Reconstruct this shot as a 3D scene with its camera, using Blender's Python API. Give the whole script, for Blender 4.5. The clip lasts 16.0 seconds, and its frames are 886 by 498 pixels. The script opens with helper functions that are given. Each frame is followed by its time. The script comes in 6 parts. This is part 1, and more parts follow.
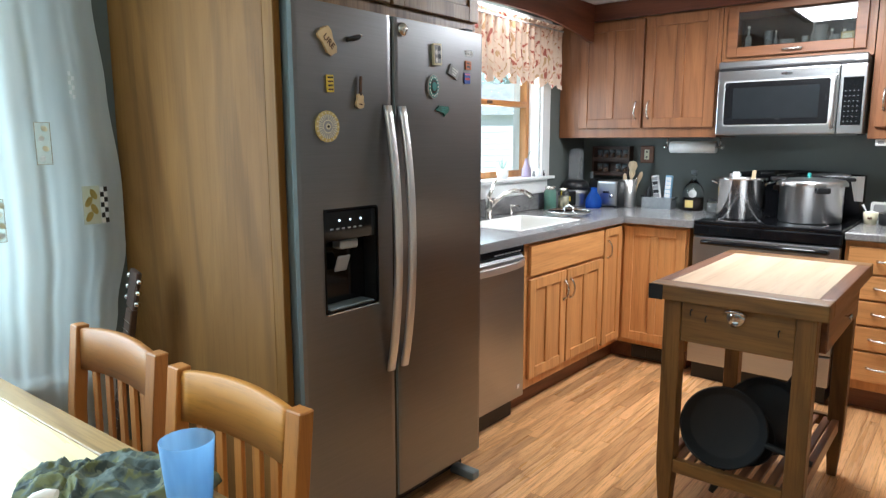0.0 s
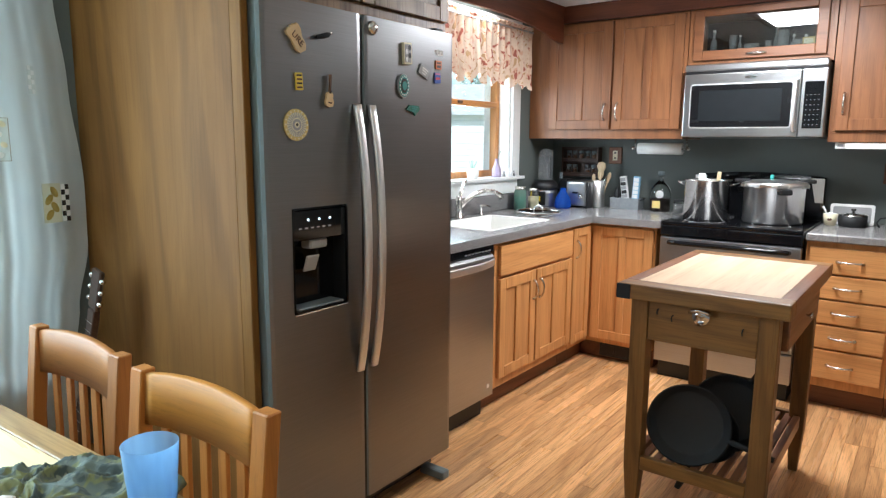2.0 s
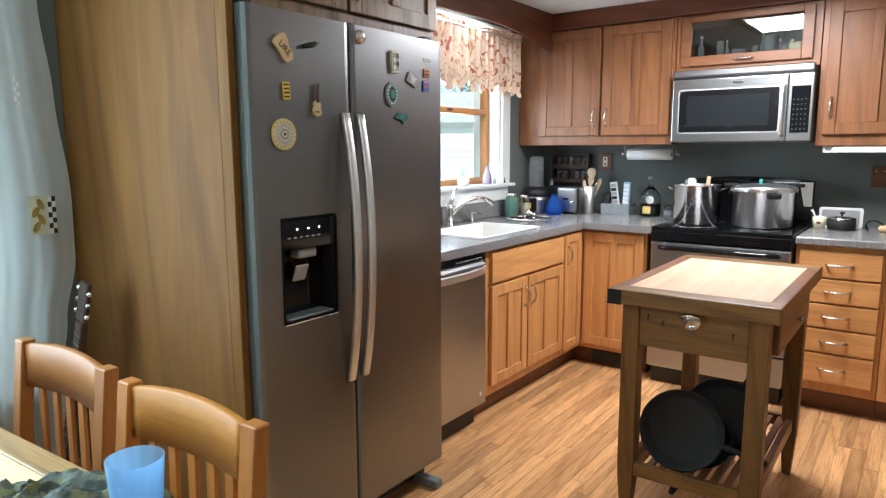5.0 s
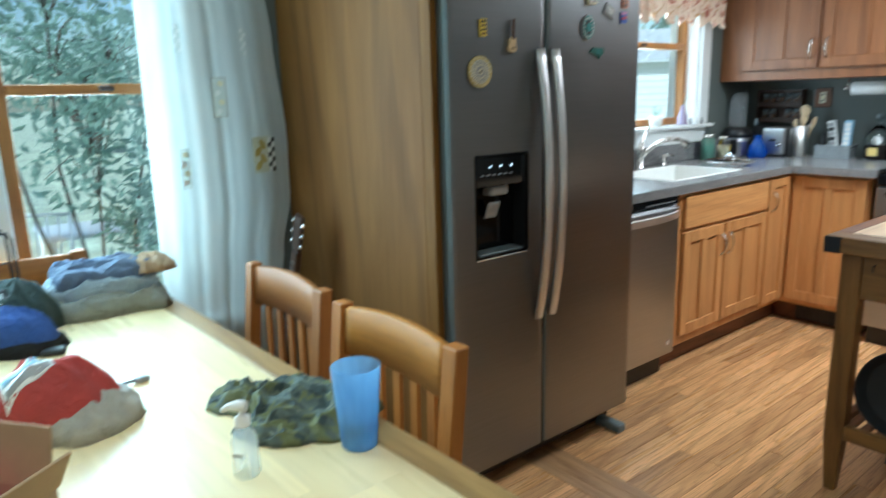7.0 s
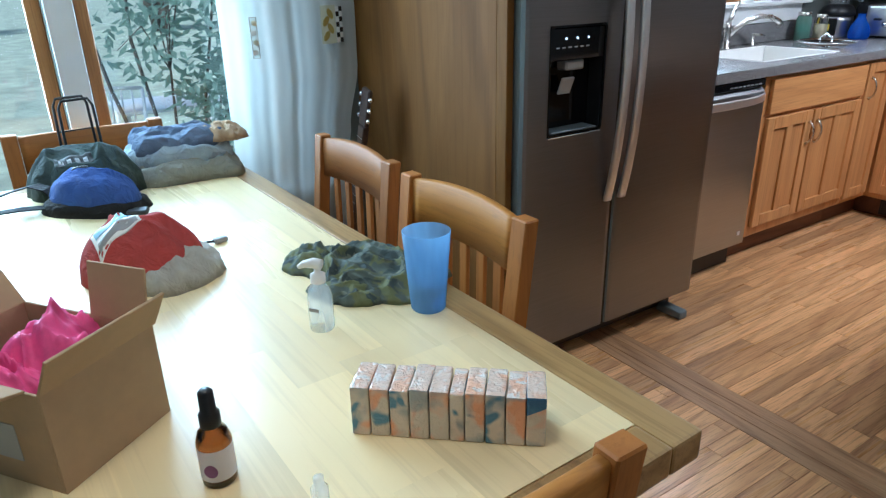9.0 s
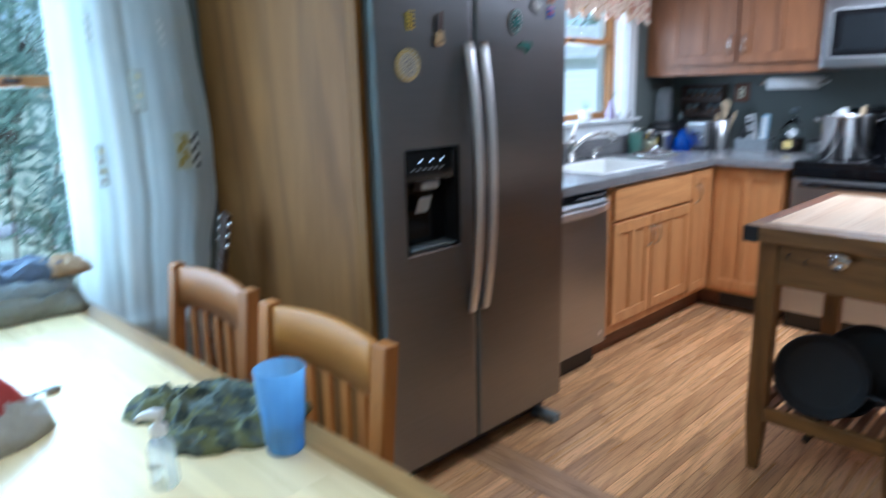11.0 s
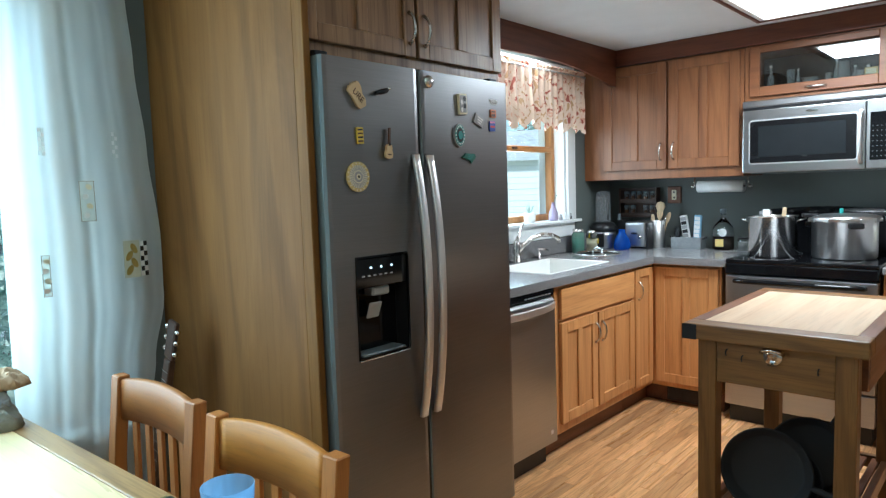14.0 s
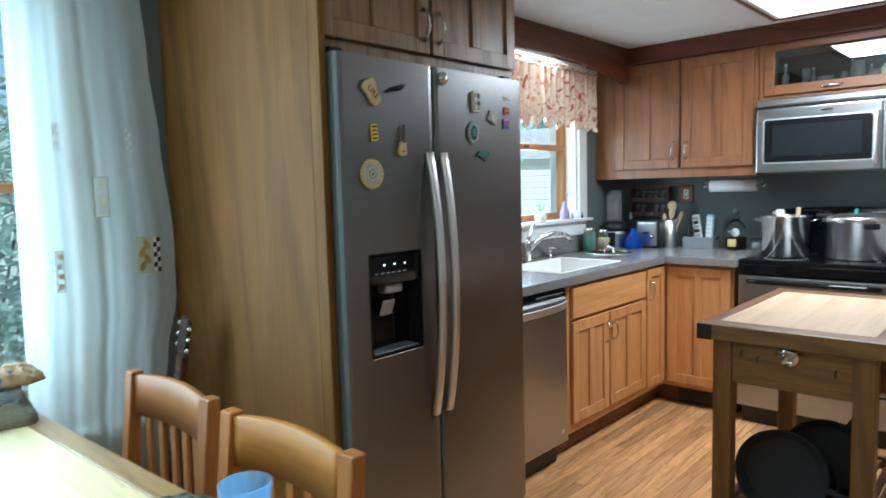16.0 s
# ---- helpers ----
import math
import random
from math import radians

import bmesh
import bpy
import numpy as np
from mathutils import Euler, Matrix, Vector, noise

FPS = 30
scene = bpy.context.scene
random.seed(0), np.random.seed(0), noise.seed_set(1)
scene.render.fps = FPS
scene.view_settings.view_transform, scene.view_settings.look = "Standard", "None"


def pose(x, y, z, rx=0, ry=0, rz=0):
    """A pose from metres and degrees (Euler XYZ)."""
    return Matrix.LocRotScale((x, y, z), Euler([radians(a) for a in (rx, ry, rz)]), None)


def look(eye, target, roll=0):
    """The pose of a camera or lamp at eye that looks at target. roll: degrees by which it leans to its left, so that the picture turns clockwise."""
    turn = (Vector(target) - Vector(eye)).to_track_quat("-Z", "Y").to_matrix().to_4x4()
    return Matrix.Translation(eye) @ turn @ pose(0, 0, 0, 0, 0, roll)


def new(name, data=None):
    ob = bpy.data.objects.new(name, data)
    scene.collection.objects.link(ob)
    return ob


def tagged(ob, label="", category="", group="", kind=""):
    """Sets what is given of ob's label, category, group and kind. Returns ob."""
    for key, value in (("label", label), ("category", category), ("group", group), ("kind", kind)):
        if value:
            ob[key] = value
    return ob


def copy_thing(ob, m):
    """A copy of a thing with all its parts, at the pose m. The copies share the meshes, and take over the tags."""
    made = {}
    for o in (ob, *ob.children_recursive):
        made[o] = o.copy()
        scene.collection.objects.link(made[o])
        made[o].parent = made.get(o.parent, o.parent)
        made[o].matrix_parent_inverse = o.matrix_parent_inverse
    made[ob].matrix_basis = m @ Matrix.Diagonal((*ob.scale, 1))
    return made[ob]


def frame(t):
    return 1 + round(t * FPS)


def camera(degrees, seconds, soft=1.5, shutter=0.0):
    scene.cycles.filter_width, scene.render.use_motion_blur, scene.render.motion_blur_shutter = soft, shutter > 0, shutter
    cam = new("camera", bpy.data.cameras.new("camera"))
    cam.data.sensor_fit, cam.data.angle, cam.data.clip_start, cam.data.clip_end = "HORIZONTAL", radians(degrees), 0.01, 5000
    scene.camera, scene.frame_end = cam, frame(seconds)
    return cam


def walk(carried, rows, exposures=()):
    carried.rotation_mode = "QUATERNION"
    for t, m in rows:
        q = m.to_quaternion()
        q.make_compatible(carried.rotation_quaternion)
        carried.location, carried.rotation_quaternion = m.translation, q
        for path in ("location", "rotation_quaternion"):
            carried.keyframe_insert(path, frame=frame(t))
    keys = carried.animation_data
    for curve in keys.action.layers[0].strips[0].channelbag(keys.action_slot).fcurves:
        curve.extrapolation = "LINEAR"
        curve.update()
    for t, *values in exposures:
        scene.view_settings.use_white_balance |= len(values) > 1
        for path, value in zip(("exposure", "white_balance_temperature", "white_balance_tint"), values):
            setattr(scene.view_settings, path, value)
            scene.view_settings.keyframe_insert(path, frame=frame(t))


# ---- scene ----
cam = camera(67.1, 16.0, 1.25, 0.8)
PATH = [
    (0, (2.349, -4.461, 1.366), (1.099, -2.933, 1.047), -0.1),
    (0.5, (2.349, -4.464, 1.372), (1.099, -2.93, 1.081), -0.0),
    (1, (2.356, -4.462, 1.372), (1.151, -2.892, 1.08), 0.3),
    (1.5, (2.354, -4.456, 1.369), (1.175, -2.871, 1.057), 0.5),
    (2, (2.349, -4.457, 1.366), (1.168, -2.875, 1.046), 0.4),
    (2.5, (2.351, -4.458, 1.366), (1.168, -2.875, 1.059), 0.2),
    (3, (2.356, -4.456, 1.366), (1.174, -2.875, 1.047), -0.1),
    (5.5, (2.353, -4.446, 1.366), (1.188, -2.847, 1.071), -0.2),
    (6, (2.349, -4.461, 1.359), (1.091, -2.943, 1.019), -0.5),
    (6.5, (2.326, -4.473, 1.35), (0.873, -3.156, 0.957), -1.7),
    (7, (2.329, -4.487, 1.339), (0.803, -3.272, 0.896), -1.6),
    (7.5, (2.322, -4.502, 1.323), (0.726, -3.471, 0.7), -2.0),
    (8, (2.321, -4.506, 1.302), (0.75, -3.521, 0.553), -1.8),
    (10.5, (2.313, -4.485, 1.318), (0.793, -3.38, 0.633), -1.3),
    (11, (2.33, -4.458, 1.335), (0.927, -3.109, 0.873), -1.5),
    (11.5, (2.346, -4.452, 1.349), (1.003, -3.018, 0.975), -1.7),
    (12, (2.356, -4.455, 1.356), (1.068, -2.954, 1.067), -1.6),
    (12.5, (2.364, -4.462, 1.361), (1.084, -2.942, 1.128), -1.7),
    (13, (2.365, -4.472, 1.361), (1.066, -2.966, 1.148), -1.2),
    (13.5, (2.365, -4.482, 1.364), (1.043, -2.992, 1.192), -1.6),
    (14, (2.363, -4.485, 1.365), (1.039, -2.997, 1.185), -1.8),
    (14.5, (2.35, -4.483, 1.367), (1.052, -2.975, 1.164), -1.2),
    (15, (2.349, -4.479, 1.362), (1.048, -2.973, 1.166), -1.2),
    (15.5, (2.348, -4.483, 1.367), (1.051, -2.968, 1.219), -1.1),
    (16, (2.341, -4.491, 1.363), (1.001, -3.018, 1.179), -1.5),
]
EXPOSURES = [(0.0, -0.08, 5750, 7), (1.0, -0.03, 5850, 8), (5.6, 0.0, 5850, 8), (6.5, -0.16, 5300, -4), (8.0, -0.54, 5300, 4), (10.5, -0.45, 4800, 9), (11.4, -0.30, 4850, 7), (12.5, -0.13, 5380, 4), (14.0, -0.29, 5350, 1), (16.0, -0.36, 5350, 2)]
walk(cam, [(t, look(eye, target, roll)) for t, eye, target, roll in PATH], EXPOSURES)

# ---- light ----
world = bpy.data.worlds.new("sky_world")
scene.world = world
world.use_nodes = True
wn = world.node_tree
sky = wn.nodes.new("ShaderNodeTexSky")
sky.sky_type, sky.sun_disc = "NISHITA", False
sky.sun_elevation, sky.sun_rotation = radians(45), radians(153)
wn.links.new(sky.outputs[0], wn.nodes["Background"].inputs[0])
wn.nodes["Background"].inputs[1].default_value = 0.15


def lamp(name, kind, m, energy, color, size=None, size_y=None, angle=None):
    data = bpy.data.lights.new(name, kind)
    data.energy, data.color = energy, color
    if size:
        data.size = size
        if size_y:
            data.shape, data.size_y = "RECTANGLE", size_y
    if angle:
        data.angle = angle
    ob = new(name, data)
    ob.matrix_world = m
    return ob


lamp("sun", "SUN", look((4, -8, 9), (0, 0, 0)), 5.0, (1, .98, .95), angle=radians(3))
# sky light in the window openings
lamp("dining_window_light", "AREA", look((-0.30, -4.46, 1.45), (3, -4.46, 1.2)), 120, (.72, .92, 1.0), 1.2, 1.35)
lamp("sink_window_light", "AREA", look((-0.14, -1.25, 1.6), (3, -1.25, 1.2)), 26, (.86, .95, 1.0), .85, .9)
# fluorescent ceiling panel and the strip behind the valance
lamp("ceiling_panel_light", "AREA", look((1.575, -1.105, 2.148), (1.575, -1.105, 0)), 47, (1.0, .965, .93), .50, .54)
lamp("valance_light", "AREA", look((.10, -1.3, 2.17), (.10, -1.3, 0)), 6, (1.0, .96, .92), .06, .8)

# warm fill light added over the table, from a lamp out of view
lamp("added_table_light", "AREA", look((1.75, -4.50, 2.13), (1.75, -4.50, 0)), 9.5, (1.0, .86, .66), .28)

# ---- mesh helpers ----


def box(bm, lo, hi, bevel=0.0, mi=0, seg=1):
    b = bmesh.new() if bevel else bm
    r = bmesh.ops.create_cube(b, size=1)
    lo, hi = Vector(lo), Vector(hi)
    for v in r["verts"]:
        v.co = Vector((lo[i] + (v.co[i] + .5) * (hi[i] - lo[i]) for i in range(3)))
    if bevel:
        bmesh.ops.bevel(b, geom=b.edges[:], offset=bevel, segments=seg, affect="EDGES", profile=.6)
        join(bm, b, mi=mi)
    elif mi:
        for f in {f for v in r["verts"] for f in v.link_faces}:
            f.material_index = mi
    return bm


def join(bm, b, m=None, mi=None):
    """Adds the bmesh b to bm, moved by m."""
    if m is not None:
        b.transform(m)
    vs = [bm.verts.new(v.co) for v in b.verts]
    b.verts.index_update()
    for f in b.faces:
        try:
            n = bm.faces.new([vs[v.index] for v in f.verts])
            n.smooth, n.material_index = f.smooth, f.material_index if mi is None else mi
        except ValueError:
            pass
    b.free()
    return bm


def lathe(bm, prof, n=28, at=(0, 0, 0), mi=0, m=None, smooth=True):
    """A turned shape: profile of (radius, height) from bottom to top."""
    rings = []
    for r, z in prof:
        if r < 1e-5:
            rings.append([bm.verts.new((0, 0, z))])
        else:
            rings.append([bm.verts.new((r * math.cos(2 * math.pi * k / n), r * math.sin(2 * math.pi * k / n), z)) for k in range(n)])
    for a, b in zip(rings, rings[1:]):
        for k in range(n):
            j = (k + 1) % n
            if len(a) == 1 and len(b) == 1:
                continue
            vs = [a[0], b[j], b[k]] if len(a) == 1 else [a[k], a[j], b[0]] if len(b) == 1 else [a[k], a[j], b[j], b[k]]
            f = bm.faces.new(vs)
            f.smooth, f.material_index = smooth, mi
    mm = Matrix.Translation(at) @ (m or Matrix())
    for ring in rings:
        for v in ring:
            v.co = mm @ v.co
    return bm


def tube(bm, pts, r, n=8, mi=0, cap=True):
    """A round bar along points; r one radius or one for each point."""
    pts = [Vector(p) for p in pts]
    rs = r if isinstance(r, (list, tuple)) else [r] * len(pts)
    rings, side = [], None
    for i, p in enumerate(pts):
        d = (pts[min(i + 1, len(pts) - 1)] - pts[max(i - 1, 0)]).normalized()
        if side is None:
            side = d.orthogonal().normalized()
        side = (side - d * side.dot(d)).normalized()
        up = d.cross(side)
        rings.append([bm.verts.new(p + rs[i] * (math.cos(2 * math.pi * k / n) * side + math.sin(2 * math.pi * k / n) * up)) for k in range(n)])
    for a, b in zip(rings, rings[1:]):
        for k in range(n):
            f = bm.faces.new([a[k], a[(k + 1) % n], b[(k + 1) % n], b[k]])
            f.smooth, f.material_index = True, mi
    if cap:
        for ring in (list(reversed(rings[0])), rings[-1]):
            bm.faces.new(ring).material_index = mi
    return bm


def prism(bm, outline, lo, hi, axis="z", mi=0, smooth=False):
    """An outline of 2D points pushed from lo to hi along an axis."""
    def p3(p, h):
        return {"z": (p[0], p[1], h), "y": (p[0], h, p[1]), "x": (h, p[0], p[1])}[axis]
    a = [bm.verts.new(p3(p, lo)) for p in outline]
    b = [bm.verts.new(p3(p, hi)) for p in outline]
    n = len(outline)
    fs = [bm.faces.new(a[::-1]), bm.faces.new(b)]
    for k in range(n):
        f = bm.faces.new([a[k], a[(k + 1) % n], b[(k + 1) % n], b[k]])
        f.smooth = smooth
        fs.append(f)
    for f in fs:
        f.material_index = mi
    bmesh.ops.recalc_face_normals(bm, faces=fs)
    return bm


def rounded(w, h, r, n=5, cx=0.0, cy=0.0):
    pts = []
    for sx, sy, a0 in ((1, 1, 0), (-1, 1, 90), (-1, -1, 180), (1, -1, 270)):
        for k in range(n + 1):
            a = radians(a0 + 90 * k / n)
            pts.append((cx + sx * (w / 2 - r) + r * math.cos(a), cy + sy * (h / 2 - r) + r * math.sin(a)))
    return pts


def part(name, bm, mat, parent=None, label="", m=None):
    for e in bm.edges:
        if len(e.link_faces) == 2 and e.calc_face_angle(0) > .6:
            e.smooth = False
    me = bpy.data.meshes.new(name)
    bm.to_mesh(me)
    bm.free()
    for x in (mat if isinstance(mat, (list, tuple)) else [mat]):
        me.materials.append(x)
    ob = new(name, me)
    if parent is not None:
        ob.parent = parent
    if m is not None:
        ob.matrix_basis = m
    if label:
        ob["label"] = label
    return ob


def thing(name, m, label, category, group="", kind=""):
    ob = new(name)
    ob.empty_display_size = .05
    ob.matrix_basis = m
    return tagged(ob, label, category, group, kind)


def solo(name, bm, mat, m, label, category, group="", kind=""):
    return tagged(part(name, bm, mat, None, "", m), label, category, group, kind)


B = bmesh.new

# ---- materials ----


def shader(name):
    m = bpy.data.materials.new(name)
    m.use_nodes = True
    nt = m.node_tree
    return m, nt, nt.nodes["Principled BSDF"]


def node(nt, kind, **kw):
    n = nt.nodes.new("ShaderNode" + kind)
    for k, v in kw.items():
        n.inputs[k.replace("_", " ")].default_value = v
    return n


def ramp(nt, fac, stops):
    r = nt.nodes.new("ShaderNodeValToRGB")
    while len(r.color_ramp.elements) < len(stops):
        r.color_ramp.elements.new(.5)
    for e, (p, c) in zip(r.color_ramp.elements, stops):
        e.position, e.color = p, (*c, 1) if len(c) == 3 else c
    nt.links.new(fac, r.inputs[0])
    return r.outputs[0]


def coords(nt, scale, spread=0.0):
    t = nt.nodes.new("ShaderNodeTexCoord")
    out = t.outputs["Object"]
    if spread:
        o = nt.nodes.new("ShaderNodeObjectInfo")
        v = nt.nodes.new("ShaderNodeVectorMath")
        v.operation = "MULTIPLY_ADD"
        nt.links.new(o.outputs["Random"], v.inputs[0])
        v.inputs[1].default_value = (spread, spread * 1.7, spread * .6)
        nt.links.new(out, v.inputs[2])
        out = v.outputs[0]
    mp = nt.nodes.new("ShaderNodeMapping")
    mp.inputs["Scale"].default_value = scale
    nt.links.new(out, mp.inputs["Vector"])
    return mp.outputs[0]


def mixc(nt, a, b, fac, mode="MIX"):
    n = nt.nodes.new("ShaderNodeMix")
    n.data_type, n.blend_type = "RGBA", mode
    for s, i in ((fac, 0), (a, 6), (b, 7)):
        if hasattr(s, "is_linked"):
            nt.links.new(s, n.inputs[i])
        else:
            n.inputs[i].default_value = s if i == 0 else (*s, 1)
    return n.outputs[2]


def bump(nt, bs, height, strength, dist=.002):
    b = nt.nodes.new("ShaderNodeBump")
    b.inputs["Strength"].default_value, b.inputs["Distance"].default_value = strength, dist
    nt.links.new(height, b.inputs["Height"])
    nt.links.new(b.outputs[0], bs.inputs["Normal"])


def wood(name, light, dark, axis="z", scale=1.0, rough=.42, figure=.55, vary=.25, coat=0.0, pore=.55, long=.07):
    """Oak-like wood: long figure, fine pores and a tone of its own for each piece."""
    m, nt, bs = shader(name)
    s = {"x": (long, 1, 1), "y": (1, long, 1), "z": (1, 1, long)}[axis]
    big = node(nt, "TexNoise", Scale=9 * scale, Detail=5, Roughness=.6, Distortion=1.6)
    nt.links.new(coords(nt, s, 7.3), big.inputs["Vector"])
    wave = nt.nodes.new("ShaderNodeTexWave")
    wave.wave_type, wave.bands_direction = "BANDS", "DIAGONAL"
    for k, v in (("Scale", 7 * scale), ("Distortion", 9.0), ("Detail", 3.0), ("Detail Scale", 1.2)):
        wave.inputs[k].default_value = v
    s2 = {"x": (.12, 1, 1), "y": (1, .12, 1), "z": (1, 1, .12)}[axis]
    nt.links.new(coords(nt, s2, 5.1), wave.inputs["Vector"])
    fine = node(nt, "TexNoise", Scale=170 * scale, Detail=3, Roughness=.7)
    s3 = {"x": (.03, 1, 1), "y": (1, .03, 1), "z": (1, 1, .03)}[axis]
    nt.links.new(coords(nt, s3, 3.0), fine.inputs["Vector"])
    c = ramp(nt, big.outputs["Fac"], ((.32, dark), (.52, tuple((a + b) / 2 for a, b in zip(light, dark))), (.68, light)))
    c2 = ramp(nt, wave.outputs["Fac"], ((.0, tuple(d * .8 for d in dark)), (.45, light), (1, light)))
    c = mixc(nt, c, c2, figure)
    pores = ramp(nt, fine.outputs["Fac"], ((.36, (.6, .55, .5)), (.5, (1, 1, 1))))
    c = mixc(nt, c, pores, pore, "MULTIPLY")
    info = nt.nodes.new("ShaderNodeObjectInfo")
    tone = ramp(nt, info.outputs["Random"], ((0, (1 - vary, 1 - vary * 1.1, 1 - vary * 1.2)), (1, (1 + vary * .5, 1 + vary * .45, 1 + vary * .35))))
    c = mixc(nt, c, tone, 1.0, "MULTIPLY")
    nt.links.new(c, bs.inputs["Base Color"])
    nt.links.new(ramp(nt, big.outputs["Fac"], ((.2, (rough + .1,) * 3), (.8, (rough - .06,) * 3))), bs.inputs["Roughness"])
    bs.inputs["Coat Weight"].default_value, bs.inputs["Coat Roughness"].default_value = coat, .15
    bump(nt, bs, fine.outputs["Fac"], .12, .0006)
    return m


def plain(name, color, rough=.5, metal=0.0, vary=.08, scale=12, bumps=.05, fine=180, coat=0.0, ior=1.45):
    """A painted or moulded surface: slight blotches, slight grain."""
    m, nt, bs = shader(name)
    a = node(nt, "TexNoise", Scale=scale, Detail=4, Roughness=.6)
    nt.links.new(coords(nt, (1, 1, 1), 3), a.inputs["Vector"])
    c = ramp(nt, a.outputs["Fac"], ((.3, tuple(x * (1 - vary) for x in color)), (.7, tuple(min(1, x * (1 + vary)) for x in color))))
    nt.links.new(c, bs.inputs["Base Color"])
    nt.links.new(ramp(nt, a.outputs["Fac"], ((.3, (max(.02, rough * .85),) * 3), (.7, (min(1, rough * 1.15),) * 3))), bs.inputs["Roughness"])
    bs.inputs["Metallic"].default_value, bs.inputs["Coat Weight"].default_value, bs.inputs["IOR"].default_value = metal, coat, ior
    f = node(nt, "TexNoise", Scale=fine, Detail=2)
    nt.links.new(coords(nt, (1, 1, 1)), f.inputs["Vector"])
    bump(nt, bs, f.outputs["Fac"], bumps, .001)
    return m


def brushed(name, color, rough, axis="y", stripe=.06, aniso=.0):
    m, nt, bs = shader(name)
    s = {"x": (.01, 1, 1), "y": (1, .01, 1), "z": (1, 1, .01)}[axis]
    f = node(nt, "TexNoise", Scale=420, Detail=3, Roughness=.7)
    nt.links.new(coords(nt, s), f.inputs["Vector"])
    b = node(nt, "TexNoise", Scale=3.2, Detail=4)
    nt.links.new(coords(nt, (1, 1, 1)), b.inputs["Vector"])
    c = ramp(nt, f.outputs["Fac"], ((.3, tuple(x * (1 - stripe) for x in color)), (.7, tuple(min(1, x * (1 + stripe)) for x in color))))
    nt.links.new(c, bs.inputs["Base Color"])
    nt.links.new(ramp(nt, b.outputs["Fac"], ((.3, (rough * .9,) * 3), (.7, (rough * 1.12,) * 3))), bs.inputs["Roughness"])
    bs.inputs["Metallic"].default_value = 1
    bump(nt, bs, f.outputs["Fac"], .02, .0003)
    return m


def speckled(name, base, chips, rough=.3, scale=260):
    m, nt, bs = shader(name)
    v = node(nt, "TexVoronoi", Scale=scale)
    nt.links.new(coords(nt, (1, 1, 1)), v.inputs["Vector"])
    c = ramp(nt, v.outputs["Color"], ((.15, chips[0]), (.3, base), (.62, base), (.8, chips[1])))
    n = node(nt, "TexNoise", Scale=6, Detail=3)
    nt.links.new(coords(nt, (1, 1, 1)), n.inputs["Vector"])
    c = mixc(nt, c, ramp(nt, n.outputs["Fac"], ((.3, (.88, .88, .88)), (.7, (1, 1, 1)))), 1.0, "MULTIPLY")
    nt.links.new(c, bs.inputs["Base Color"])
    bs.inputs["Roughness"].default_value = rough
    return m


def glass(name, color=(1, 1, 1), rough=0.0, ior=1.45, thin=False):
    """Clear glass; thin panes let light straight through with a weak reflection."""
    m, nt, bs = shader(name)
    if thin:
        nt.nodes.remove(bs)
        t, g, mx = node(nt, "BsdfTransparent"), node(nt, "BsdfGlossy"), node(nt, "MixShader")
        t.inputs[0].default_value, g.inputs["Roughness"].default_value, mx.inputs[0].default_value = (*color, 1), rough, ior - 1.40
        nt.links.new(t.outputs[0], mx.inputs[1])
        nt.links.new(g.outputs[0], mx.inputs[2])
        nt.links.new(mx.outputs[0], nt.nodes["Material Output"].inputs[0])
        return m
    bs.inputs["Base Color"].default_value = (*color, 1)
    bs.inputs["Roughness"].default_value, bs.inputs["Transmission Weight"].default_value, bs.inputs["IOR"].default_value = rough, 1, ior
    return m


def glow(name, color, strength):
    m, nt, bs = shader(name)
    bs.inputs["Emission Color"].default_value, bs.inputs["Emission Strength"].default_value = (*color, 1), strength
    bs.inputs["Base Color"].default_value = (*color, 1)
    return m


OAK_L, OAK_D = (.68, .345, .125), (.53, .235, .072)
M_oak = wood("honey_oak", OAK_L, OAK_D, "z", .8, .42, .22, .08, 0, .38, .09)
M_oak_x = wood("honey_oak_level", OAK_L, OAK_D, "x", .8, .42, .22, .08, 0, .38, .09)
# reddish upper oak, also darkened in colour for the ceiling panel's grazing light
M_oak_up = wood("reddish_oak_dimmed", (.275, .115, .043), (.180, .068, .024), "z", .8, .42, .28, .10, 0, .4, .09)
M_oak_up_x = wood("reddish_oak_dimmed_level", (.23, .090, .033), (.15, .054, .018), "x", .8, .42, .3, .10, 0, .4)
M_oak_dk = wood("dark_red_oak_doors", (.34, .20, .098), (.19, .10, .046), "z", .7, .38, .5, .08, 0, .7, .1)
M_fascia = wood("dark_red_oak", (.16, .05, .022), (.095, .027, .012), "x", 1.0, .4, .3, .06)
M_fascia_y = wood("dark_red_oak_along", (.16, .05, .022), (.095, .027, .012), "y", 1.0, .4, .3, .06)
M_panel = wood("oak_plywood", (.215, .100, .024), (.125, .053, .0115), "z", .42, .62, .34, .02, 0, .25, .22)
M_strip = wood("oak_edging", (.21, .098, .021), (.14, .062, .013), "z", 1.0, .6, .2, .02, 0, .3, .1)
M_panel.node_tree.nodes["Principled BSDF"].inputs["Specular IOR Level"].default_value = .18
M_strip.node_tree.nodes["Principled BSDF"].inputs["Specular IOR Level"].default_value = .15
# cabinet oak given a darker colour for the recessed toe kicks
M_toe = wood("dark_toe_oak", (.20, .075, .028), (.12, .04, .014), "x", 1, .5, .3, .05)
M_floor = wood("strip_oak_floor", (.83, .485, .225), (.58, .285, .110), "y", 1.3, .28, .42, .34, .3, .9, .05)
M_floor_x = wood("threshold_oak", (.60, .36, .18), (.40, .20, .085), "x", 1.2, .34, .5, .25, .2, .8)
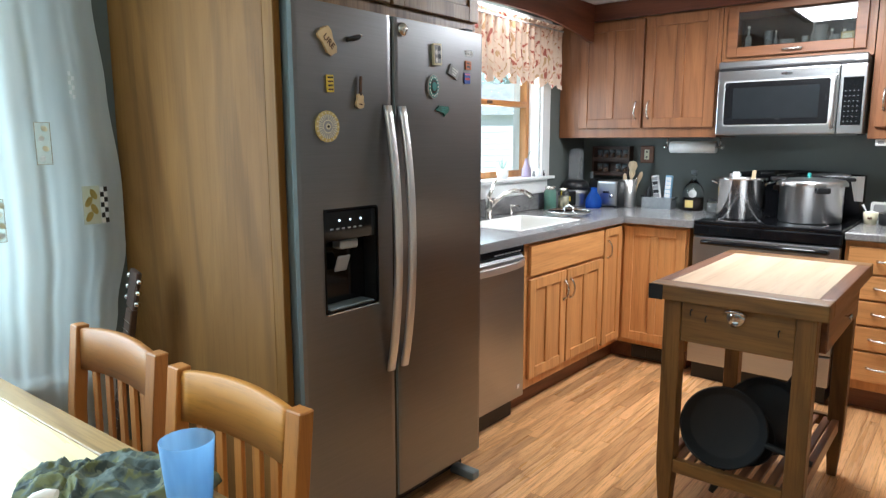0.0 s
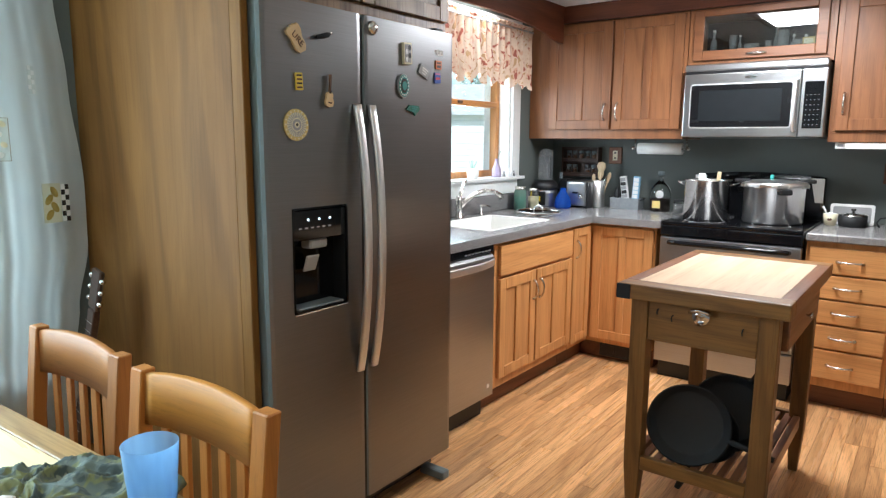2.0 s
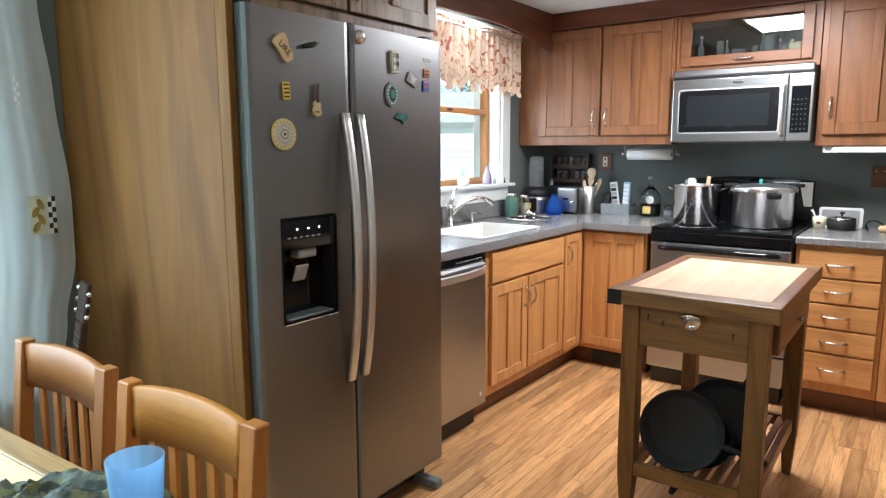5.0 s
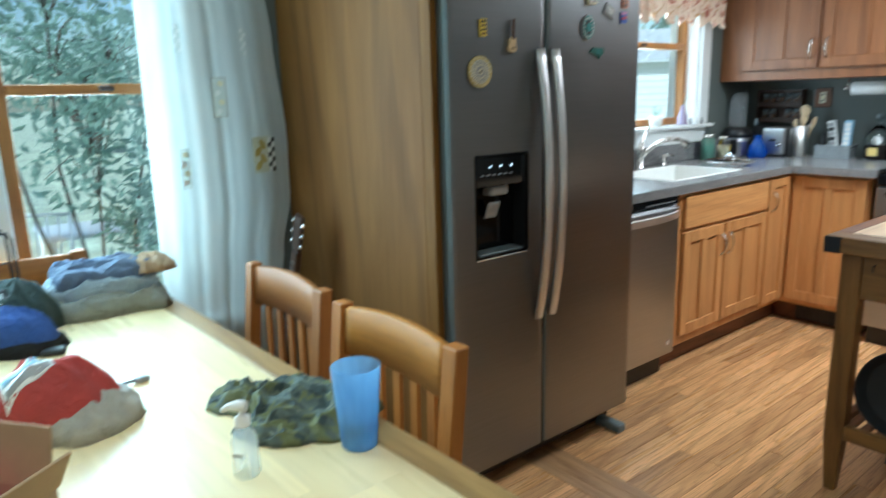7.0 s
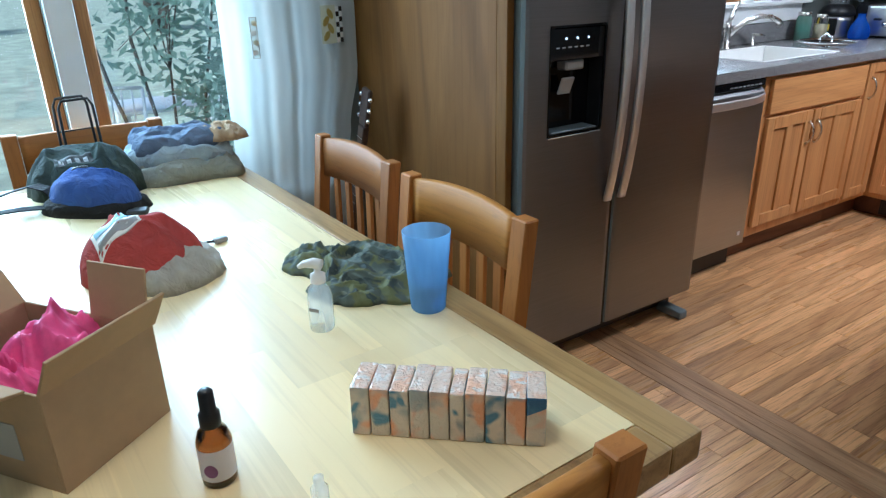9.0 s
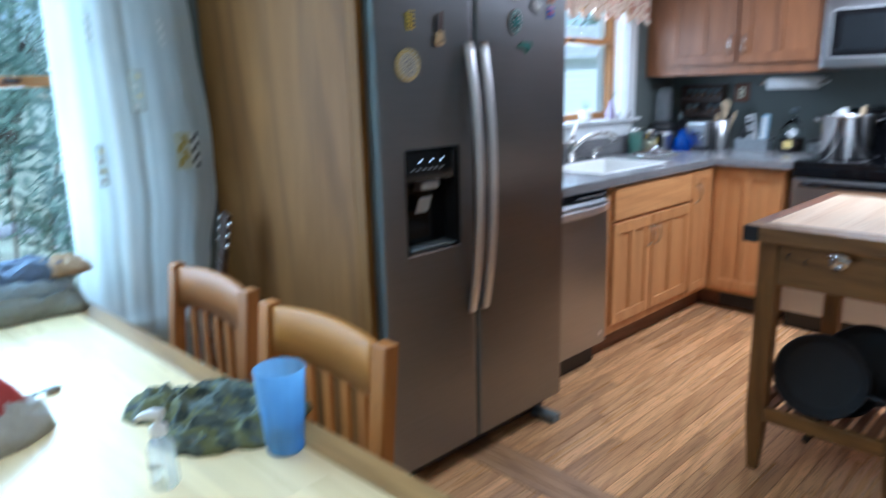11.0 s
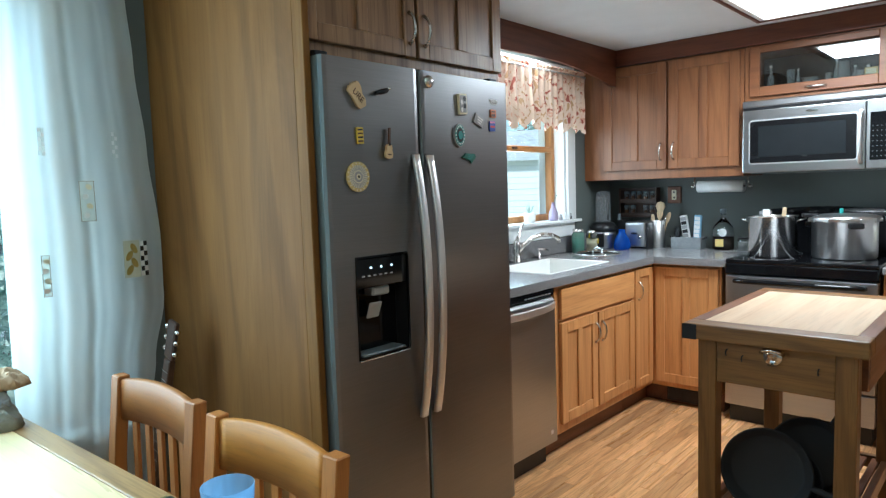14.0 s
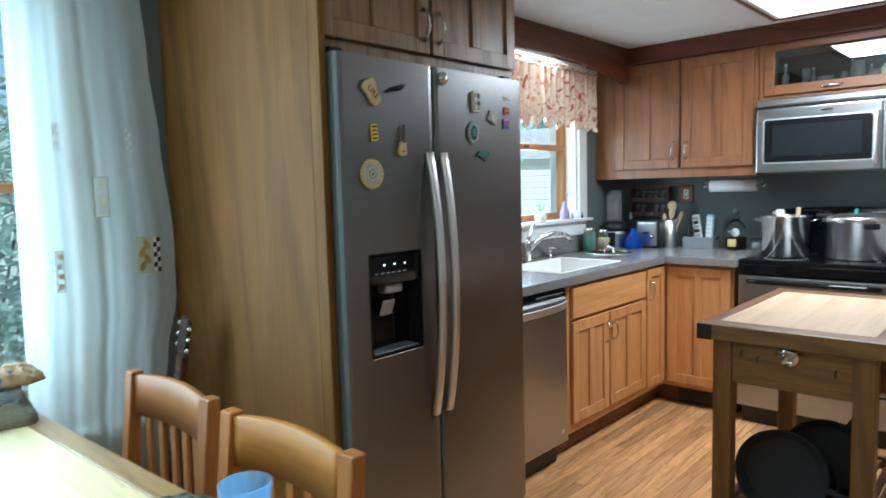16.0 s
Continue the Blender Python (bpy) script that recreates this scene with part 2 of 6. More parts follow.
M_table = wood("pale_maple_top", (.92, .765, .45), (.87, .70, .385), "x", .4, .27, .02, .15, .12, .2)
M_table_edge = wood("oak_table_border", (.42, .26, .095), (.27, .15, .048), "x", 1, .4, .45, .08, .1)
M_chair = wood("amber_chair_wood", (.47, .185, .026), (.37, .130, .017), "z", .7, .56, .24, .08, 0, .42)
M_chair_x = wood("amber_chair_rail", (.52, .225, .028), (.42, .165, .019), "x", .7, .56, .24, .08, 0, .42)
# darker chair wood; for the window chair it stands for backlit shade
M_chair_dk = wood("darker_chair_wood", (.37, .145, .026), (.28, .100, .016), "z", .7, .56, .24, .06, 0, .42)
M_chair_dk_x = wood("darker_chair_rail", (.38, .150, .026), (.29, .103, .016), "x", .7, .56, .24, .06, 0, .42)
M_cart = wood("cart_brown_pine", (.25, .116, .027), (.12, .052, .012), "z", 1.0, .45, .35, .06, 0, .55, .16)
M_cart_x = wood("cart_brown_pine_level", (.27, .128, .029), (.13, .056, .012), "x", 1.0, .45, .35, .06, 0, .55, .16)
M_cart_y = wood("cart_border_wood", (.24, .10, .042), (.14, .05, .02), "y", 1.0, .4, .35, .06)
M_block = wood("butcher_block", (.86, .66, .46), (.76, .52, .33), "y", .7, .34, .15, .10, 0, .3)
M_winwood = wood("window_pine", (.50, .24, .075), (.36, .15, .042), "z", 1.2, .4, .3, .06)
M_steel = brushed("fridge_steel", (.26, .257, .259), .33, "y")
M_steel_x = brushed("brushed_steel", (.42, .425, .435), .34, "x")
M_chrome = plain("chrome", (.80, .80, .80), .10, 1.0, .03, 12, .0)
M_nickel = plain("brushed_nickel", (.66, .64, .60), .26, 1.0, .05, 30, .03)
M_pot = brushed("pot_aluminium", (.92, .915, .91), .30, "z")
M_polished = plain("polished_pot_steel", (.80, .79, .77), .20, 1.0, .06, 9, .02)
M_black = plain("black_plastic", (.012, .012, .013), .35, 0, .1)
M_mw_steel = brushed("microwave_steel", (.50, .50, .505), .30, "x")
M_blackgloss = plain("black_glass", (.006, .006, .007), .07, 0, .05, 5, 0)
M_iron = plain("cast_iron", (.014, .014, .015), .6, 0, .25, 40, .2)
M_greyside = plain("fridge_grey_side", (.16, .19, .20), .42, 0, .05)
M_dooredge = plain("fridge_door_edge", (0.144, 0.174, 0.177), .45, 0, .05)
M_wall = plain("sage_grey_wall", (.125, .14, .128), .65, 0, .05, 3, .12, 90)
# unseen rear and side walls: greys chosen for bounce light and steel reflections
M_wall_d = plain("rear_wall_bounce_grey", (.27, .28, .255), .7, 0, .04, 3, .12, 90)
M_wall_e = plain("side_wall_reflect_grey", (.36, .36, .33), .7, 0, .04, 3, .12, 90)
M_white = plain("white_trim_paint", (.80, .81, .80), .38, 0, .03, 5, .04)
M_ceiling = plain("ceiling_paint", (.78, .79, .785), .8, 0, .04, 4, .25, 60)
M_counter = speckled("speckled_counter", (.215, .208, .205), ((.10, .095, .095), (.36, .35, .345)), .24, 380)
M_sink = plain("cream_sink", (.84, .83, .79), .22, 0, .03)
M_pane = glass("window_pane", (.97, 1, .99), 0, 1.45, True)
M_cabglass = glass("cabinet_pane", (.80, .83, .83), .0, 1.5, True)
M_clear = glass("clear_glass", (.95, .98, .97))
M_panel_glow = glow("lit_diffuser", (1.0, .97, .94), 5.0)

M_steel_z = brushed("crock_steel", (.68, .67, .66), .36, "z")
M_galv = plain("galvanised_metal", (.34, .36, .37), .45, .7, .12, 60)
M_spoon = wood("pale_spoon_wood", (.72, .56, .36), (.58, .42, .24), "z", 1.5, .55, .2, .05)
M_tube_glow = glow("lit_tube", (1.0, .96, .9), 2.2)
M_water = glass("water", (.75, .88, 1.0), 0, 1.33)

M_amber = glass("amber_glass", (.30, .10, .02), .05)
M_card = plain("corrugated_card", (.40, .27, .15), .8, 0, .08, 25, .15, 300)


def translucent(name, color, clear, rough=.3, through_color=None):
    """Thin coloured plastic or sheer cloth: part of the light passes straight, part is spread."""
    m, nt, bs = shader(name)
    bs.inputs["Base Color"].default_value, bs.inputs["Roughness"].default_value = (*color, 1), rough
    tl, tr, m1, m2 = node(nt, "BsdfTranslucent"), node(nt, "BsdfTransparent"), node(nt, "MixShader"), node(nt, "MixShader")
    tl.inputs[0].default_value = (*(through_color or color), 1)
    tr.inputs[0].default_value = (*[c ** .5 for c in color], 1)
    n = node(nt, "TexNoise", Scale=30, Detail=3)
    nt.links.new(coords(nt, (1, 1, .2)), n.inputs["Vector"])
    v = ramp(nt, n.outputs["Fac"], ((.3, (clear * .85,) * 3), (.7, (min(1, clear * 1.15),) * 3)))
    m1.inputs[0].default_value = .55
    nt.links.new(bs.outputs[0], m1.inputs[1])
    nt.links.new(tl.outputs[0], m1.inputs[2])
    nt.links.new(v, m2.inputs[0])
    nt.links.new(m1.outputs[0], m2.inputs[1])
    nt.links.new(tr.outputs[0], m2.inputs[2])
    nt.links.new(m2.outputs[0], nt.nodes["Material Output"].inputs[0])
    return m


M_bluecup_ = translucent("blue_plastic", (.45, .69, .94), .54, .25)
M_sheer = translucent("sheer_curtain_cloth", (.82, .85, .83), .17, .8, (.76, .79, .76))
M_frost = translucent("clear_plastic", (.86, .88, .88), .72, .15)
M_glassware = translucent("cabinet_glassware", (.88, .91, .92), .60, .06)
M_cup = translucent("clear_cup", (.90, .92, .93), .84, .04)
M_pink = plain("pink_tissue", (.72, .08, .26), .6, 0, .2, 30, .3, 120)


def cloth(name, color, vary=.15, scale=20, weave=500):
    """Woven cloth: blotches, weave and soft creases."""
    m = plain(name, color, .9, 0, vary, scale, .25, weave)
    nt = m.node_tree
    bs = nt.nodes["Principled BSDF"]
    f = node(nt, "TexNoise", Scale=26, Detail=3, Roughness=.55, Distortion=1.2)
    nt.links.new(coords(nt, (1, 1.5, 1), 3), f.inputs["Vector"])
    bump(nt, bs, f.outputs["Fac"], .8, .012)
    return m


M_redcloth = cloth("red_nylon", (.36, .048, .040))
M_greycloth = cloth("grey_nylon", (.38, .36, .31))
M_bluecloth = cloth("blue_nylon", (.038, .085, .29))
M_webbing = cloth("black_webbing", (.012, .012, .013))
M_greencloth = cloth("dark_green_nylon", (.045, .066, .060))
CLOTH = dict(M_khaki=cloth("khaki_cotton", (.27, .275, .235)), M_denim=cloth("faded_denim", (.31, .37, .41)), M_denimd=cloth("blue_denim", (.13, .17, .25)), M_tan=cloth("tan_cotton", (.42, .29, .17)))


def blotched(name, colors, scale, rough=.85, stretch=(1, 1, 1), dist=1.5, detail=2):
    m, nt, bs = shader(name)
    n = node(nt, "TexNoise", Scale=scale, Detail=detail, Distortion=dist)
    nt.links.new(coords(nt, stretch, 4.0), n.inputs["Vector"])
    k = len(colors)
    c = ramp(nt, n.outputs["Fac"], [(.33 + .34 * i / k, col) for i, col in enumerate(colors)])
    nt.nodes[-1].color_ramp.interpolation = "CONSTANT" if rough > .5 else "LINEAR"
    nt.links.new(c, bs.inputs["Base Color"])
    bs.inputs["Roughness"].default_value = rough
    f = node(nt, "TexNoise", Scale=160, Detail=2)
    bump(nt, bs, f.outputs["Fac"], .2, .001)
    return m




def layered(name, base, patches, rough, crease=.5, coat=0.0, fine=60):
    """A base colour with independent soft-edged patches (colour, scale, from, to, seed) over it."""
    m, nt, bs = shader(name)
    c = base
    for col, scale, lo, hi, seed in patches:
        n = node(nt, "TexNoise", Scale=scale, Detail=2.5, Roughness=.55, Distortion=.6)
        n.noise_dimensions = "4D"
        n.inputs["W"].default_value = seed
        nt.links.new(coords(nt, (1, 1, 1), 4.0), n.inputs["Vector"])
        k = ramp(nt, n.outputs["Fac"], ((lo, (0, 0, 0)), (hi, (1, 1, 1))))
        c = mixc(nt, c, col, k)
    nt.links.new(c, bs.inputs["Base Color"])
    bs.inputs["Roughness"].default_value = rough
    bs.inputs["Coat Weight"].default_value, bs.inputs["Coat Roughness"].default_value = coat, .1
    f = node(nt, "TexNoise", Scale=fine, Detail=3, Distortion=1)
    nt.links.new(coords(nt, (1, 1, 1), 3), f.inputs["Vector"])
    bump(nt, bs, f.outputs["Fac"], crease, .008)
    return m


M_camo = layered("camouflage_cloth", (.085, .105, .085), (((.135, .145, .060), 22, .48, .54, 1.0), ((.040, .055, .050), 26, .55, .60, 5.0), ((.15, .165, .12), 30, .60, .64, 9.0)), .88, .8, 0, 24)
M_soap = layered("marbled_soap", (.60, .53, .44), (((.70, .33, .18), 17, .50, .60, 2.0), ((.30, .33, .34), 18, .50, .62, 6.0), ((.06, .19, .30), 17, .58, .63, 11.0), ((.64, .55, .46), 26, .60, .70, 15.0)), .30, .35, .5, 110)
# film-wrapped soap tops; the film's glints are painted in as pale speckles
M_soap_top = layered("soap_top_film_glints", (.80, .64, .53), (((.82, .50, .34), 22, .50, .62, 3.0), ((.80, .74, .68), 60, .55, .62, 7.0)), .16, .9, .9, 90)
M_soap_blue = layered("blue_soap", (.02, .12, .27), (((.05, .20, .34), 30, .5, .6, 2.0),), .3, .3, .4, 110)
M_floral = blotched("floral_cotton", ((.42, .12, .08), (.74, .46, .32), (.82, .64, .50), (.84, .68, .54), (.83, .66, .52), (.82, .64, .50), (.60, .38, .20)), 17, .9, (1, 1, 1), 1.0)

# leaf and lawn colours raised past natural to stand in for outdoor glare
M_leaf = translucent("leaf_green", (.34, .48, .40), .05, .4)
M_bark = plain("bark", (.13, .11, .09), .9, 0, .3, 30, .6, 60)
M_lawn = plain("lawn_grass", (.50, .56, .42), .9, 0, .3, 2, .4, 40)
M_strip_glow = glow("lit_strip", (1.0, .93, .85), 6.0)

# ---- large structure ----
CEIL = 2.235
WX = -0.2       # inner face of the dining window wall


def wall_boxes(bm, boxes):
    for lo, hi in boxes:
        box(bm, lo, hi)
    return bm


def structure(name, bm, mat, label, category):
    return tagged(part(name, bm, mat), label, category, "", "structure")


structure("wall_stove", wall_boxes(B(), [((-.2, .05, 0), (4.0, .19, 2.5))]), M_wall, "sage grey painted kitchen wall behind the stove", "wall")
# sink wall with its window opening
SW0, SW1, SWZ0, SWZ1 = -1.56, -.56, 1.115, 2.06
structure("wall_sink", wall_boxes(B(), [((-.2, -3.249, 0), (0, SW0, 2.5)), ((-.2, SW1, 0), (0, .05, 2.5)), ((-.2, SW0, 0), (0, SW1, SWZ0)), ((-.2, SW0, SWZ1), (0, SW1, 2.5))]),
          M_wall, "sage grey painted wall with the sink window", "wall")
# dining wall with two tall windows
DZ0, DZ1 = .54, 2.08
wb = [((WX - .16, -6.4, 0), (WX, -5.10, 2.5)), ((WX - .16, -3.56, 0), (WX, -3.249, 2.5)), ((WX - .16, -5.10, 0), (WX, -3.56, DZ0)), ((WX - .16, -5.10, DZ1), (WX, -3.56, 2.5)),
      ((WX - .16, -4.335, DZ0), (WX, -4.245, DZ1))]
structure("wall_dining", wall_boxes(B(), wb), M_wall, "sage grey painted dining wall with a pair of windows", "wall")
structure("wall_rear", wall_boxes(B(), [((-.36, -6.54, 0), (4.0, -6.4, 2.5))]), M_wall_d, "plain unseen rear wall, grey-green set for bounce light", "wall")
structure("wall_east", wall_boxes(B(), [((4.0, -6.54, 0), (4.14, .19, 2.5))]), M_wall_e, "plain unseen side wall, light grey set for reflections", "wall")
structure("ceiling", box(B(), (-.36, -6.54, CEIL), (4.14, .19, CEIL + .1)), M_ceiling, "white painted ceiling", "ceiling")
structure("floor", box(B(), (-.36, -6.54, -.06), (4.14, .19, -.004)), M_floor, "worn oak strip floor of the kitchen and dining area", "floor")

# ---- kitchen units ----


def pull(parent, at, length, upright=True, out=.028, m=None):
    """An arched bar pull whose feet stand on the face y = at.y, arching towards -y."""
    bm = B()
    pts = []
    for k in range(13):
        u = k / 12 * 2 - 1
        o = out * (1 - u * u) ** .6 if abs(u) < 1 else 0
        pts.append((0, -o, u * length / 2) if upright else (u * length / 2, -o, 0))
    tube(bm, pts, [.0052 if 0 < k < 12 else .008 for k in range(13)], 8)
    return part("handle", bm, M_nickel, parent, "arched nickel pull", Matrix.Translation(at))


def door(parent, x0, x1, z0, z1, mats, mullion=True, hand=None, hz=None, stile=.055, t=.02):
    """A framed door on the face y = 0 with one or two recessed panels; hand: x of its pull."""
    w, h = x1 - x0, z1 - z0
    d = part("door", box(B(), (.004, -t + .010, .004), (w - .004, -.001, h - .004)), mats, parent, "", Matrix.Translation((x0, 0, z0)))
    for nm, lo, hi in (("stile", (0, -t, 0), (stile, 0, h)), ("stile", (w - stile, -t, 0), (w, 0, h)), ("rail", (stile, -t, 0), (w - stile, 0, stile)), ("rail", (stile, -t, h - stile), (w - stile, 0, h))):
        part(nm, box(B(), lo, hi, .0025), mats, d)
    if mullion:
        part("mullion", box(B(), (w / 2 - stile * .42, -t, stile), (w / 2 + stile * .42, 0, h - stile), .0025), mats, d)
    if hand is not None:
        pull(d, (hand - x0, -t, (hz if hz is not None else z1 - .13) - z0), .105)
    return d


def drawer(parent, x0, x1, z0, z1, mat, handle=True, t=.02):
    bm = box(B(), (0, -t, 0), (x1 - x0, 0, z1 - z0), .004, 0, 2)
    d = part("drawer_front", bm, mat, parent, "", Matrix.Translation((x0, 0, z0)))
    if handle:
        pull(d, ((x1 - x0) / 2, -t, (z1 - z0) / 2), .115, False)
    return d


CT = .915      # counter top height


def base_body(parent, w, d=.60, h=CT - .04, mat=None):
    bm = box(B(), (0, 0, .115), (w, d, h), .002)
    part("body", bm, mat or M_oak, parent)
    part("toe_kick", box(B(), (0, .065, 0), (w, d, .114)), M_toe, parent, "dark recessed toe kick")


def at_sink(y, x=.61, z=0):
    return pose(x, y, z, 0, 0, 90)


def at_stove(x, y=-.61, z=0):
    return pose(x, y, z)


c = thing("sink_cabinet", at_sink(-1.705), "honey oak sink base cabinet with two framed doors", "cabinet")
base_body(c, .842, .60, .70)
part("top_frame", box(B(), (0, 0, .7005), (.842, .045, CT - .0405), .001), M_oak_x, c)
drawer(c, .035, .835, .70, .852, M_oak_x, False)
door(c, .035, .397, .165, .682, M_oak, True, .372, .575)
door(c, .412, .835, .165, .682, M_oak, True, .440, .575)
c = thing("corner_cabinet", at_sink(-.861), "honey oak corner base cabinet with folding doors", "cabinet")
bm = prism(B(), [(0, 0), (.268, 0), (.268, -.42), (.878, -.42), (.878, .60), (0, .60)], .115, CT - .04)
part("body", bm, M_oak, c)
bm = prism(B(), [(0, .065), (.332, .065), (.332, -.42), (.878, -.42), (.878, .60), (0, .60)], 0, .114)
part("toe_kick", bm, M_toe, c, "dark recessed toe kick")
door(c, .012, .242, .145, .855, M_oak, False, .045, .73, .05)
d2 = door(c, 0, .375, .145, .855, M_oak, True)
d2.matrix_basis = Matrix.Translation((.268, -.032, .145)) @ pose(0, 0, 0, 0, 0, -90)
# floor vent in the corner toe kick
v = thing("toe_vent", pose(.69, -.548, .02), "dark metal heating vent set in the toe kick", "vent")
part("vent_frame", box(B(), (0, -.006, 0), (.30, 0, .085), .002), M_iron, v)
for k in range(3):
    part("slat", box(B(), (.01 + k * .097, -.010, .012), (.096 + k * .097, -.0065, .073), .001), M_black, v)
c = thing("drawer_cabinet", at_stove(1.815), "honey oak base cabinet with five drawers", "cabinet")
base_body(c, .40)
for z0, z1 in ((.715, .845), (.585, .705), (.455, .575), (.325, .445), (.165, .315)):
    drawer(c, .02, .38, z0, z1, M_oak_x)
c = thing("end_cabinet", at_stove(2.218), "honey oak base cabinet with a framed door", "cabinet")
base_body(c, .70)
door(c, .02, .68, .165, .845, M_oak, True, .06, .72)

# continuous worktops
SX0, SX1, SY0, SY1 = .12, .53, -1.62, -.98
bm = B()
gx, gy = (.002, SX0, SX1, .645, 1.065), (-2.30, SY0, SY1, -.645, .048)
gv = {}
for i in range(4):
    for j in range(4):
        if (i, j) == (1, 1) or (i == 3 and j < 3):
            continue
        vs = []
        for p in ((i, j), (i + 1, j), (i + 1, j + 1), (i, j + 1)):
            if p not in gv:
                gv[p] = bm.verts.new((gx[p[0]], gy[p[1]], CT - .04))
            vs.append(gv[p])
        bm.faces.new(vs)
r = bmesh.ops.extrude_face_region(bm, geom=bm.faces[:])
for v in r["geom"]:
    if isinstance(v, bmesh.types.BMVert):
        v.co.z = CT
bmesh.ops.recalc_face_normals(bm, faces=bm.faces)
bmesh.ops.bevel(bm, geom=[e for e in bm.edges if e.is_manifold and e.calc_face_angle(0) > 1 and abs(e.verts[0].co.z - e.verts[1].co.z) < .001 and e.verts[0].co.z > CT - .001], offset=.006, segments=2, affect="EDGES")
solo("worktop", bm, M_counter, Matrix(), "grey speckled solid worktop round the corner", "countertop")
solo("worktop", box(B(), (1.812, -.645, CT - .04), (2.95, .048, CT), .006), M_counter, Matrix(), "grey speckled solid worktop beside the stove", "countertop")
solo("backsplash", box(B(), (.002, -2.30, CT), (.022, -.04, CT + .105), .004), M_counter, Matrix(), "grey speckled low backsplash along the sink wall", "backsplash")

# sink
c = thing("sink", pose(SX0, SY0, CT), "cream single bowl sink set in the worktop", "sink")
w, l = SX1 - SX0, SY1 - SY0
bm = B()
box(bm, (0, 0, -.19), (w, l, -.175))
for lo, hi in (((0, 0), (.014, l)), ((w - .014, 0), (w, l)), ((.014, 0), (w - .014, .014)), ((.014, l - .014), (w - .014, l))):
    box(bm, (*lo, -.175), (*hi, .002), .003)
part("basin", bm, M_sink, c)

# upper cabinets
UZ0, UZ1 = 1.385, 2.125
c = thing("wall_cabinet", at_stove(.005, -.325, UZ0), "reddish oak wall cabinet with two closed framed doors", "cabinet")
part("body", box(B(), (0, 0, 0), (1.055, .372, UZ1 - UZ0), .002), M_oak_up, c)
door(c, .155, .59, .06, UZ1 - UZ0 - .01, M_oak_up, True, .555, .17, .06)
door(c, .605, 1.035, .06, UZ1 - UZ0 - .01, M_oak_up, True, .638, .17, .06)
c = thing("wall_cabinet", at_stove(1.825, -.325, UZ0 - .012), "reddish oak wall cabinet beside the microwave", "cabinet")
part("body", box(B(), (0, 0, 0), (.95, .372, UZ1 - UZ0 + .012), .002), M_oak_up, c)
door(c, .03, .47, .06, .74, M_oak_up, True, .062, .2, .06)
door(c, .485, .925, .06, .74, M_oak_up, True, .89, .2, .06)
# glass-fronted cabinet over the microwave
c = thing("glass_cabinet", at_stove(1.065, -.325, 1.80), "reddish oak cabinet with a glass flap door over the microwave", "cabinet")
bm = B()
for lo, hi in (((0, .0, 0), (.018, .372, .325)), ((.737, 0, 0), (.755, .372, .325)), ((.018, 0, 0), (.737, .372, .06)), ((.018, 0, .29), (.737, .372, .325)), ((.018, .30, .06), (.737, .372, .29))):
    box(bm, lo, hi)
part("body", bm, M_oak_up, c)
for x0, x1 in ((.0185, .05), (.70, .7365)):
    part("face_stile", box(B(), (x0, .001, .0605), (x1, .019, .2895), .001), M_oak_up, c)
# black sheet before the oak back makes the inside dark
part("back_lining", box(B(), (.02, .29, .061), (.735, .298, .289)), M_black, c, "black sheet in front of the oak back")
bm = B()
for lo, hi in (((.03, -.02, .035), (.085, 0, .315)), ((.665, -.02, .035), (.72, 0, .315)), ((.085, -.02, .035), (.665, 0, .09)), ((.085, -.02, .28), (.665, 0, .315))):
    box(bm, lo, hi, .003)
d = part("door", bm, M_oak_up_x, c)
part("pane", box(B(), (.08, -.012, .086), (.67, -.008, .284)), M_cabglass, d, "clear glass pane")
pull(d, (.375, -.02, .06), .10, False, .02)
# fascia boards up to the ceiling
structure("trim_fascia_stove", box(B(), (.25, -.345, UZ1 + .003), (2.9, -.322, CEIL - .002), .003), M_fascia, "dark red oak fascia above the wall cabinets", "trim")
bm = B()
ol = [(-2.29, CEIL - .002), (-2.29, 2.06)]
for k in range(25):
    u = k / 24
    y = -2.24 + u * 1.84
    ol.append((y, 2.0 + .085 * (1 - abs(2 * u - 1) ** 2.4)))
ol += [(-.347, 2.0), (-.347, CEIL - .002)]
prism(bm, ol, .235, .255, "x")
structure("trim_valance_board", bm, M_fascia_y, "dark red oak valance board over the sink window", "trim")

# ---- refrigerator and its enclosure ----
c = thing("refrigerator", pose(.02, -3.244, 0), "stainless steel side-by-side refrigerator with water dispenser", "refrigerator")
part("body", box(B(), (.0, .012, .03), (.70, .894, 1.735), .006), M_greyside, c, "grey painted cabinet")
FX = .79     # front face of the doors
SEAM = .408


